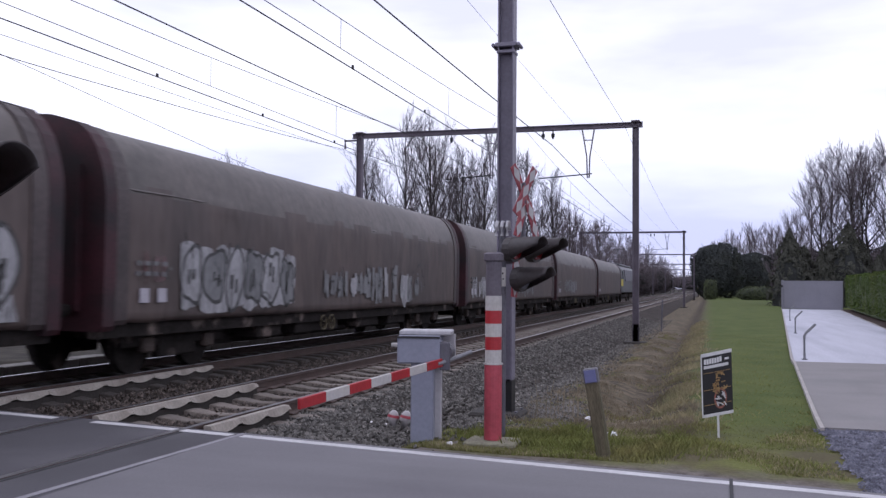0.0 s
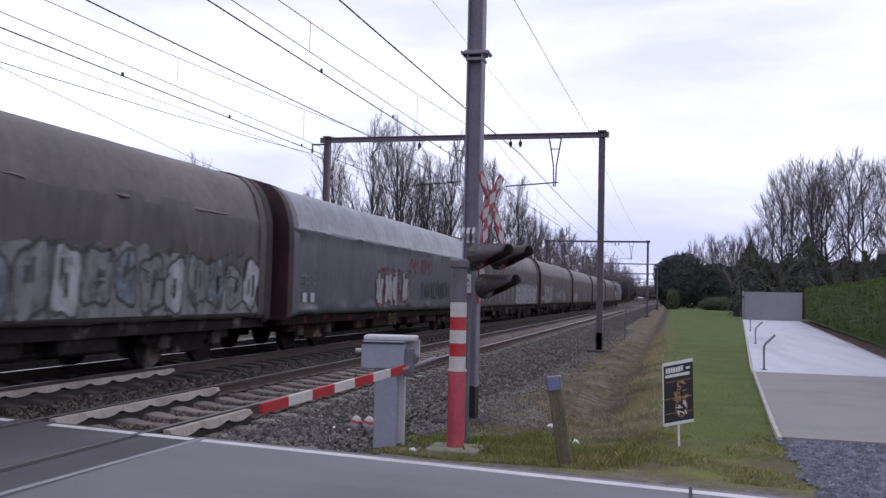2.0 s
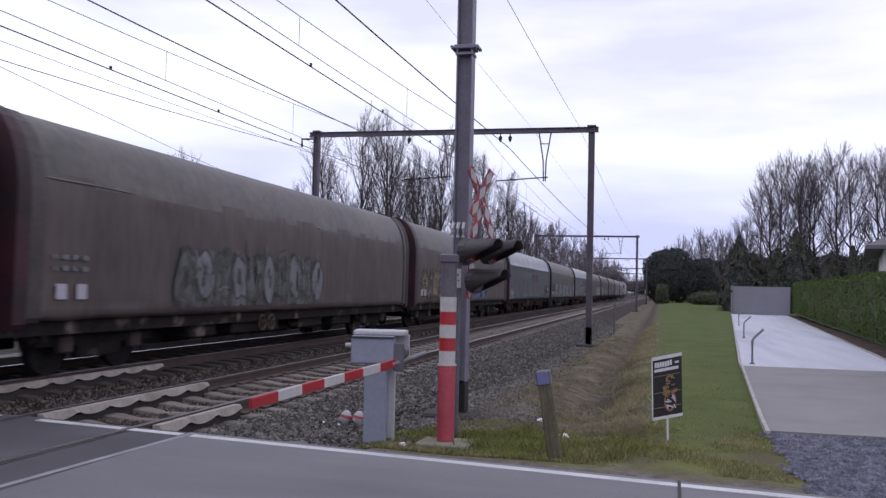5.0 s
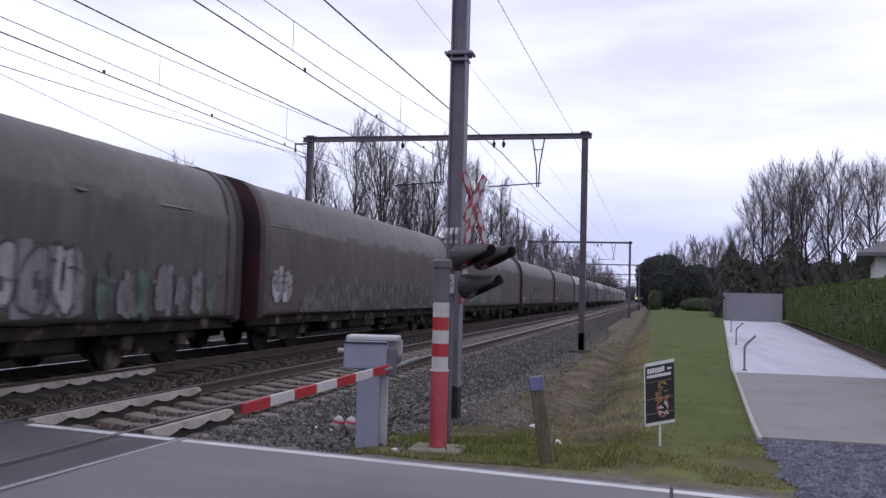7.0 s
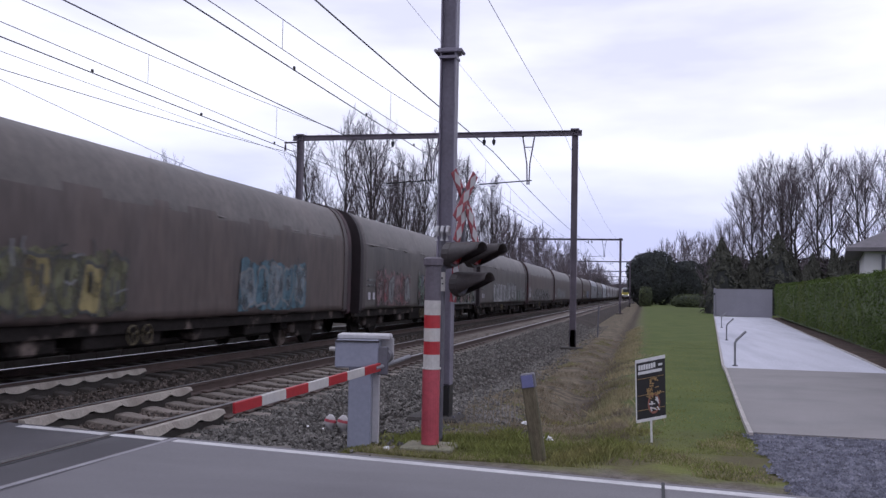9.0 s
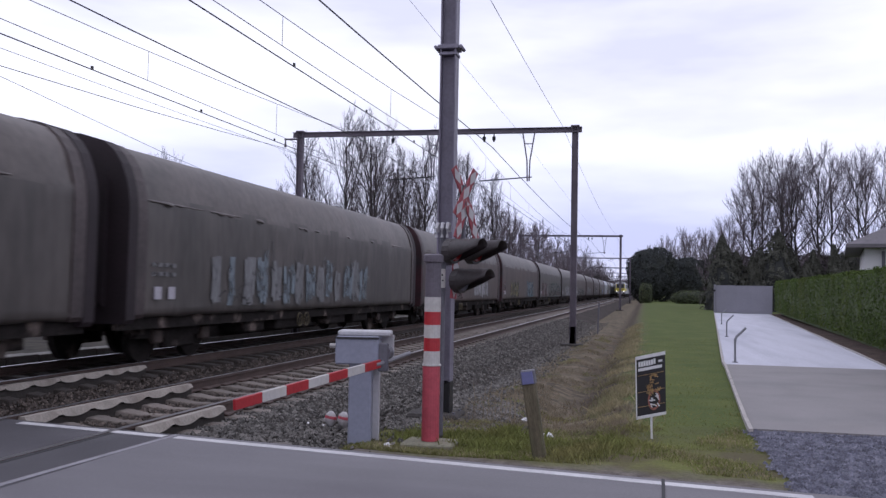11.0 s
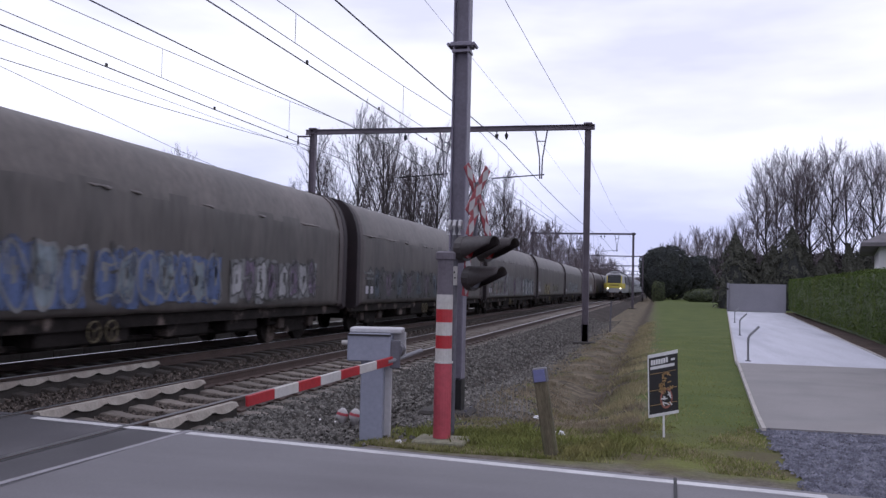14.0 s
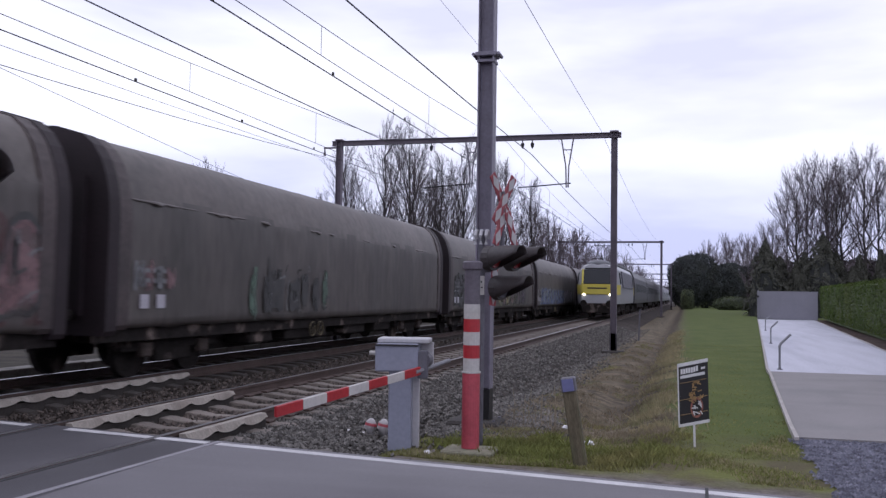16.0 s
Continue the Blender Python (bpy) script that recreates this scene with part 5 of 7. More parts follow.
def build_trees():
    # slender trees behind the far track
    kinds = [build_bare_tree_kind(*k) for k in ((1, 0.16, 54, 0.33, 13, (0, 8, 6, 6), M_TWIG, 1.0, 0.0, 3.3), (2, 0.2, 50, 0.35, 12, (0, 8, 6, 6), M_TWIG, 1.0, 0.06, 3.3),
                                                (3, 0.14, 56, 0.31, 14, (0, 8, 6, 6), M_TWIG, 1.0, -0.05, 2.9), (6, 0.18, 44, 0.38, 12, (0, 8, 6, 6), M_TWIG, 1.0, 0.0, 3.9))]
    # taller ones with clean boles and rounded tops beyond the gate
    kinds += [build_bare_tree_kind(*k) for k in ((11, 0.34, 38, 0.32, 11, (0, 8, 7, 6), M_TWIGPALE, 0.9, 0.0, 2.9, 0.66), (12, 0.28, 40, 0.33, 12, (0, 8, 7, 6), M_TWIGPALE, 0.9, 0.05, 3.2, 0.64),
                                                 (13, 0.40, 36, 0.31, 10, (0, 8, 7, 6), M_TWIGPALE, 0.9, -0.05, 2.6, 0.68))]
    # far trees, fewer twigs, distance haze put into the paler twig colour
    kinds += [build_bare_tree_kind(*k) for k in ((21, 0.08, 36, 0.36, 13, (0, 6, 5, 4), M_TWIGPALE, 2.2, 0.0, 4.6, 0.55), (22, 0.1, 40, 0.34, 13, (0, 6, 5, 4), M_TWIGPALE, 2.2, 0.0, 4.0, 0.55))]
    label = {0: "tall leafless slender tree with fine upright twigs", 1: "tall leafless spreading tree with dense twigs"}
    spots = []
    rng = random.Random(21)
    # row behind the far track
    for x, y, h in ((-29.5, 70, 10), (-38, 66, 12.4), (-26.5, 66, 13.5), (-24.2, 69, 15.6), (-22.6, 74, 14.5), (-21.0, 68, 15.4), (-19.6, 73, 13.5), (-17.7, 70, 14.0),
                    (-16.2, 74, 13.2), (-14.6, 72, 12.6), (-13.4, 77, 11.8), (-31.5, 74, 8), (-20.2, 80, 12), (-24, 82, 13), (-17, 84, 11), (-28, 80, 11),
                    (-25.3, 76, 9), (-22.0, 78, 10), (-18.8, 76, 9.5), (-27.6, 73, 9.5), (-12.8, 86, 9.5), (-14, 98, 10), (-13, 110, 9.5), (-14.5, 124, 10.5), (-13.2, 140, 10), (-14, 160, 11), (-15, 185, 11), (-14, 215, 12)):
        spots.append((x, y, h))
    # wood beyond the gate
    for x, y, h in ((7.9, 92, 9.4), (9.3, 95, 12.8), (10.6, 93, 14.4), (11.4, 96, 15.4), (12.3, 94, 16.0), (13.4, 97, 16.2), (14.4, 94, 15.6), (15.6, 96, 15.8), (16.7, 93, 16.4),
                    (18.4, 96, 16.2), (19.8, 93, 15.8), (21.4, 96, 16.4), (23.4, 94, 15.8), (25.6, 97, 15.4), (28.0, 95, 14.6), (30.6, 98, 14.2), (6.8, 104, 8.4)):
        spots.append((x, y, h, 4 + len(spots) % 3))
    # thicket of young trees below them
    for i in range(24):
        spots.append((8.5 + 1.15 * i + rng.uniform(-0.6, 0.6), 110 + rng.uniform(-4, 4), rng.uniform(6.2, 8.8)))
    # crowded low trees behind the round shrubs
    for x, y, h in ((-1.4, 182, 8.6), (0.4, 178, 10.2), (2.2, 184, 11.4), (3.8, 176, 12.2), (5.4, 182, 12.8), (7.0, 178, 13.6), (8.8, 184, 14.0), (10.6, 177, 13.4), (12.4, 182, 13.8), (14.4, 178, 14.6),
                    (16.6, 183, 14.0), (1.2, 192, 11.0), (4.6, 194, 12.6), (8.0, 193, 13.6), (11.6, 195, 14.4)):
        spots.append((x, y, h))
    # tangled wood behind the far track, closing in with distance
    for i in range(34):
        y = 96 + 9.5 * i + rng.uniform(-4, 4)
        spots.append((-14.2 - 7.0 * rng.random() - 0.004 * y, y, rng.uniform(9.5, 13.0) if y < 260 else rng.uniform(11, 14)))
    # the line curves away behind a far belt of trees
    for i in range(20):
        spots.append((-64 + 4.4 * i + rng.uniform(-1.2, 1.2), 560 + rng.uniform(-20, 30), rng.uniform(11, 17) if i < 13 else rng.uniform(8, 12)))
    used = set()
    for i, spot in enumerate(spots):
        x, y, h = spot[:3]
        k = spot[3] if len(spot) > 3 else i % 4 if y < 83 or x < -24 else 7 + i % 2
        m = pose(x, y, -0.3, 0, 0, rng.uniform(0, 360)) @ Matrix.Scale(h / 15.5, 4)
        if k not in used:
            used.add(k)
            t = kinds[k]
            t.matrix_basis = m
        else:
            t = kinds[k].copy()
            scene.collection.objects.link(t)
            t.matrix_basis = m
            for c in kinds[k].children:
                o = c.copy()
                scene.collection.objects.link(o)
                o.parent = t
        tagged(t, label[1 if k in (1, 3) else 0] if k < 4 or k > 6 else "tall slim leafless tree with a clean bole and domed twigs", "tree", group="bare trees")


build_trees()


def build_shrubs():
    build_evergreen(pose(1.22, 153, -0.2), 4.2, 4.0, 4.45, M_LEAF_DARK, 1, "large round dark evergreen shrub behind the lawn", count=15000, size=0.21)
    build_evergreen(pose(6.6, 157, -0.2), 4.0, 3.0, 3.7, M_LEAF_DARK, 2, "dark evergreen shrub beside the gate", count=12000, size=0.21)
    build_evergreen(pose(12.2, 158, -0.2), 4.4, 3.0, 3.8, M_LEAF_DARK, 3, "dark evergreen shrub beside the gate", count=12000, size=0.21)
    build_evergreen(pose(0.14, 131, -0.2), 0.85, 0.7, 1.45, M_LEAF_YEW, 4, "small clipped box-shaped shrub on the lawn", count=2600, size=0.1, power=9)
    build_evergreen(pose(6.6, 131, -0.4), 2.9, 1.6, 1.1, M_LEAF_YEW, 5, "low green mound of shrub on the lawn", count=5000, size=0.11)
    # evergreen undergrowth of the wood beyond the gate
    for i, (x, y, w, h) in enumerate(((9.5, 104, 3.0, 6.0), (13.6, 105, 3.4, 6.4), (18.0, 104, 3.2, 6.2), (22.4, 105, 3.6, 6.6), (27.0, 104, 3.6, 6.4), (31.6, 106, 3.6, 6.6))):
        build_evergreen(pose(x, y, -0.3), w, 2.4, h / 2, M_LEAF_CONIFER if i % 2 else M_TWIG, 60 + i, "dense undergrowth below bare trees in the garden", "undergrowth", 6000, 0.2, False, "undergrowth")
    for i, (x, y, w, h) in enumerate(((6.9, 86, 2.2, 7.0), (8.3, 88, 2.2, 5.6), (9.6, 86, 1.6, 5.0), (11.9, 87, 2.6, 7.6), (13.3, 89, 1.7, 6.0), (10.6, 89, 1.8, 6.0), (15.1, 88, 1.4, 5.8), (16.7, 87, 1.2, 6.2), (18.0, 89, 1.1, 5.4), (14.2, 86, 1.5, 4.6), (19.6, 90, 1.6, 4.6))):
        build_evergreen(pose(x, y, -0.2), w, w, h / 2, M_LEAF_CONIFER, 20 + i, "narrow dark green conifer in the garden", "conifer", 3800, 0.17, True, "conifer")
    # woods that close the view along the line, haze put into their pale colour
    for i, (x, w) in enumerate(((-70, 42), (-8, 40), (52, 38))):
        build_evergreen(pose(x, 965, -0.3), w, 6, 7.5, M_TWIGPALE, 80 + i, "far grey woods at the end of the railway", "woods", 3000, 1.1, False, "far_woods")
    # undergrowth below the bare trees behind the far track
    for i, (x, y, w, h) in enumerate(((-22, 90, 4, 3.2), (-16, 95, 4, 4.2), (-14.6, 118, 3, 5.0), (-15, 150, 3.4, 5.6), (-15.5, 185, 4, 6), (-16, 225, 4, 6.5), (-16.5, 275, 5, 8), (-17, 340, 5, 8))):
        build_evergreen(pose(x, y, -0.3), w, 3, h / 2, M_TWIG, 40 + i, "tangled leafless brushwood behind the track", "brushwood", 5000, 0.2, False, "brushwood")


build_shrubs()


def build_house():
    h = empty("bungalow", pose(9.35, 42.2, -0.05, 0, 0, -11))
    tagged(h, "white rendered bungalow with a dark hipped roof", "house")
    bm = bmesh.new()
    box(bm, (5, 5, 1.88), (10, 9, 3.76))
    part("wall", bm, M_WALL, h)
    bm = bmesh.new()
    lo = [(-0.75, -0.25, 3.79), (10.6, -0.25, 3.79), (10.6, 10.1, 3.79), (-0.75, 10.1, 3.79)]
    up = [(4.2, 4.6, 6.3), (5.8, 4.6, 6.3)]
    a = [bm.verts.new(v) for v in lo]
    b = [bm.verts.new(v) for v in up]
    c = [bm.verts.new((x, y, z - 0.16)) for x, y, z in lo]
    bm.faces.new((a[0], a[1], b[1], b[0]))
    bm.faces.new((a[1], a[2], b[1]))
    bm.faces.new((a[2], a[3], b[0], b[1]))
    bm.faces.new((a[3], a[0], b[0]))
    for i in range(4):
        bm.faces.new((a[i], c[i], c[(i + 1) % 4], a[(i + 1) % 4]))
    bm.faces.new(c)
    bmesh.ops.recalc_face_normals(bm, faces=bm.faces)
    part("roof", bm, M_TILE, h, "dark hipped tile roof")
    bm = bmesh.new()
    tube(bm, [(0.75, 0.42, 0.2), (0.75, 0.42, 3.5)], 0.07, 8)
    part("downpipe", bm, M_DARKGREY, h)
    w = None
    bm = bmesh.new()
    box(bm, (3.0, 0.49, 2.0), (1.4, 0.1, 1.2))
    w = part("window_frame", bm, M_DARKGREY, h)
    bm = bmesh.new()
    box(bm, (3.0, 0.45, 2.0), (1.25, 0.06, 1.05))
    part("pane", bm, M_GLASS, w)


build_house()


# ---- trains ----
WAGON_L, SPEED, GAP0 = 19.653, 23.405, 10.38
BODY = 18.75


def tarp_profile(lip):
    """Half round sheet over hoops; a silver sheet has a lip where its top laps over the side."""
    low = [(1.40, 0.86), (1.44, 0.93), (1.444, 1.03), (1.446, 1.14), (1.448, 1.3), (1.45, 1.6), (1.453, 1.9), (1.455, 2.2)]
    eave = [(1.458, 2.5), (1.46, 2.78), (1.468, 2.82), (1.43, 2.87), (1.37, 3.12)] if lip else [(1.456, 2.45), (1.45, 2.66), (1.438, 2.8), (1.415, 2.94), (1.37, 3.13)]
    return low + eave + [(1.28, 3.37), (1.14, 3.58), (0.95, 3.74), (0.5, 3.87), (0, 3.9),
                         (-0.5, 3.87), (-0.95, 3.74), (-1.28, 3.37), (-1.43, 2.9), (-1.45, 2.8), (-1.45, 0.93), (-1.40, 0.86)]


def build_wagon(tarp, seed):
    w = empty("covered_wagon")
    under = M_UNDERRED if tarp == "silver" else M_UNDER
    bm = bmesh.new()

    def crumple(x, y, z):
        k = 0.02 * noise.noise((x * 0.8, y * 0.55 + seed * 9, z * 1.6)) + 0.014 * noise.noise((x, y * 2.2 + seed, z * 2.5))
        if tarp == "silver":
            k = 1.7 * k + 0.016 * noise.noise((x, y * 3.6 + seed, z * 1.1)) * (1.0 if z > 2.2 or z < 1.0 else 0.35)
        if 0.9 < z < 1.35:
            # slack hem creased lengthwise
            k += (0.075 if tarp == "silver" else 0.03) * noise.noise((x, y * 1.7 + seed * 2, z * 11.0)) * (1.35 - z) / 0.3
        d = 0.0
        if 2.75 < z < 2.92:
            d = 0.025 * noise.noise((0.0, y * 1.1 + seed * 3, 0.0)) + 0.02 * noise.noise((0.0, y * 3.1 + seed * 3, 4.0))
        lap = max(0.0, noise.noise((seed * 5.0, y * 0.75, 1.0 if z < 3 else 7.0)))
        if 2.8 <= z < 2.85 or 3.55 < z < 3.62:
            k += 0.06 * min(0.5, lap)
        return (x + math.copysign(k, x), y, z + d + (0.03 * noise.noise((seed, y * 1.4, 0)) if z < 0.9 else k * 0.4))
    prism(bm, tarp_profile(tarp == "silver"), -BODY / 2 + 0.2, BODY / 2 - 0.2, 110, crumple)
    # faces above the eave take the paler colour that holds the skylight
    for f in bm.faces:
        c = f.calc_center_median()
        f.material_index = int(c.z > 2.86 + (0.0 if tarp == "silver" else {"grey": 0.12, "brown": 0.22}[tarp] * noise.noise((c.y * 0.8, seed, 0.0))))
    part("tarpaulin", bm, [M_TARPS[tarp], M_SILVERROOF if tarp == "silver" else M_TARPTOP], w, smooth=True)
    # loose laps of sheet sagging over the eave and the roof's edge
    rng = random.Random(70 + seed)
    for x0, z0, lean in ((1.462 if tarp == "silver" else 1.438, 2.845, 0.4),):
        y = -BODY / 2 + rng.uniform(0.3, 1.2)
        while y < BODY / 2 - 2.2:
            ln = rng.choice((0.3, 0.5, 0.9, 1.5, 2.0)) * rng.uniform(0.8, 1.2)
            cols = max(6, int(ln / 0.05))
            size = rng.uniform(0.5, 1.1) * {"silver": 1.35, "grey": 1.1, "brown": 0.45}[tarp]
            ph = rng.uniform(0, 9)
            bm = bmesh.new()
            rows = []
            for i in range(cols + 1):
                u = i / cols
                s = y + u * ln
                amp = size * min(1.0, 2.2 * math.sin(math.pi * u)) * (0.25 + 0.75 * abs(noise.noise((ph, s * 2.4, 3.0))) * 2)
                out = amp * (0.05 + 0.045 * noise.noise((seed * 3.0, s * 7.0, ph)))
                drop = amp * (0.05 + 0.06 * noise.noise((ph, s * 4.5, 0))) + 0.02 * noise.noise((ph, s * 1.3, 5.0))
                rows.append([bm.verts.new(v) for v in ((x0 - 0.03, s, z0 + 0.035 + lean * 0.02), (x0 + out * 0.7, s, z0 + 0.012 - lean * out * 0.3),
                                                       (x0 + out + lean * 0.02, s, z0 - drop * 0.6 - lean * out * 0.4), (x0 + out * 0.55 + lean * 0.01, s, z0 - drop * 0.9 - lean * out * 0.4))])
            for a, b in zip(rows, rows[1:]):
                for j in range(3):
                    bm.faces.new((a[j], b[j], b[j + 1], a[j + 1]))
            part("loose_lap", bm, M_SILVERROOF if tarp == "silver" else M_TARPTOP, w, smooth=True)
            y += ln + rng.uniform(0.15, 2.4) * {"silver": 1.0, "grey": 0.9, "brown": 3.0}[tarp]
    for s in (-1, 1):
        bm = bmesh.new()
        prof = [(x * 1.026, z + (0.035 if z > 2 else -0.1)) for x, z in tarp_profile(False)]
        prism(bm, prof, s * (BODY / 2 - 0.25), s * (BODY / 2 + 0.02))
        part("end_wall", bm, M_ENDDARK if tarp == "grey" else M_ENDRED, w, "very dark red end wall")
        bm = bmesh.new()
        prism(bm, [(x * 1.022, z + (0.02 if z > 2 else -0.02)) for x, z in tarp_profile(False)], s * (BODY / 2 - 0.55), s * (BODY / 2 - 0.252))
        part("end_hoop", bm, M_TARPS["silver"] if tarp == "silver" else M_HOOP, w, "silver-grey end hoop" if tarp == "silver" else "faded pinkish grey end hoop")
        bm = bmesh.new()
        for x in (-1.05, -0.35, 0.35, 1.05):
            box(bm, (x, s * (BODY / 2 + 0.05), 2.1), (0.08, 0.07, 2.1))
        part("end_ribs", bm, M_ENDDARK if tarp == "grey" else M_ENDRED, w)
        for x in (-0.87, 0.87):
            bm = bmesh.new()
            tube(bm, [(x, s * (BODY / 2), 1.06), (x, s * (BODY / 2 + 0.36), 1.06)], 0.09, 8)
            tube(bm, [(x, s * (BODY / 2 + 0.36), 1.06), (x, s * (BODY / 2 + 0.42), 1.06)], 0.22, 12)
            part("buffer", bm, under, w)
    for x in (-1.36, 1.36):
        bm = bmesh.new()
        box(bm, (x * 0.94, 0, 0.77), (0.1, BODY, 0.24))
        part("side_sill", bm, under, w)
    bm = bmesh.new()
    box(bm, (0, 0, 0.95), (2.6, BODY - 0.1, 0.08))
    part("floor", bm, under, w)
    # oversized beam: fills the gap under the floor to stand for deep shade
    bm = bmesh.new()
    box(bm, (0, 0, 0.62), (1.3, BODY - 7.4, 0.62))
    part("centre_beam", bm, under, w)
    bm = bmesh.new()
    tube(bm, [(0.9, -4.6, 0.78), (0.9, -3.8, 0.42), (0.9, 3.8, 0.42), (0.9, 4.6, 0.78)], 0.05, 6)
    part("truss_rod", bm, under, w)
    for y, ln in ((-3.9, 1.0), (-1.6, 2.3), (1.5, 1.5), (3.7, 1.4)):
        bm = bmesh.new()
        box(bm, (0.95, y, 0.66), (0.6, ln, 0.5), bevel=0.03)
        part("equipment_box", bm, M_RUSTBOX if tarp == "silver" and ln > 1.2 else under, w)
    for s in (-1, 1):
        bm = bmesh.new()
        by = s * (BODY / 2 - 2.5)
        for x in (-1.0, 1.0):
            box(bm, (x, by, 0.62), (0.14, 3.0, 0.34), bevel=0.02)
            box(bm, (x, by, 0.5), (0.16, 1.1, 0.5), bevel=0.03)
        box(bm, (0, by, 0.6), (2.0, 0.4, 0.2))
        bogie = part("bogie", bm, M_RUSTBOX if tarp == "silver" else under, w)
        for dy in (-0.9, 0.9):
            for x in (-0.75, 0.75):
                bm = bmesh.new()
                tube(bm, [(x - 0.065, by + dy, 0.465), (x + 0.065, by + dy, 0.465)], 0.46, 20)
                part("wheel", bm, under, bogie)
            for x in (-1.08, 1.08):
                bm = bmesh.new()
                box(bm, (x, by + dy, 0.48), (0.14, 0.3, 0.26), bevel=0.03)
                part("axlebox", bm, M_AXLE, bogie)
    if tarp == "silver":
        # hazard board near the leading end
        bm = bmesh.new()
        box(bm, (1.475, BODY / 2 - 1.35, 1.5), (0.012, 1.1, 0.5))
        board = part("hazard_board", bm, M_POSTER, w, "black board with two white marks")
        for k in range(2):
            bm = bmesh.new()
            cy = BODY / 2 - 1.55 + 0.5 * k
            bm.faces.new([bm.verts.new((1.485, cy + 0.1 * math.cos(a), 1.53 + 0.16 * math.sin(a))) for a in (2 * math.pi * j / 12 for j in range(12))])
            part("hazard_mark", bm, M_POSTERWHITE, board)
        bm = bmesh.new()
        box(bm, (1.475, BODY / 2 - 1.35, 1.17), (0.012, 1.1, 0.045))
        part("pale_rule", bm, M_PLATE, board)
    for k in range(2):
        # hand wheels of the brake, each a ring with spokes
        bm = bmesh.new()
        cy, cz = -BODY / 2 + 7.75 + 0.45 * k, 0.62
        tube(bm, [(1.4, cy + 0.16 * math.cos(a), cz + 0.16 * math.sin(a)) for a in (2 * math.pi * j / 16 for j in range(17))], 0.017, 5, caps=False)
        for a in (0.5, 2.6, 4.7):
            tube(bm, [(1.4, cy, cz), (1.4, cy + 0.15 * math.cos(a), cz + 0.15 * math.sin(a))], 0.011, 4)
        part("brake_wheel", bm, M_BRAKE, w, "dull yellow brake hand wheel")
    for k in range(2):
        bm = bmesh.new()
        box(bm, (1.48, -BODY / 2 + 0.95 + 0.46 * k, 1.27), (0.01, 0.23, 0.22))
        part("data_plate", bm, M_PLATE, w, "pale data plate")
    bm = bmesh.new()
    for i in range(4):
        for j in range(2):
            box(bm, (1.48, -BODY / 2 + 0.8 + 0.22 * i, 1.6 + 0.16 * j), (0.01, 0.14, 0.07))
    tagged(part("data_lettering", bm, SPRAY["pale"], w, "rows of small pale bars"), kind="stuff")
    return w


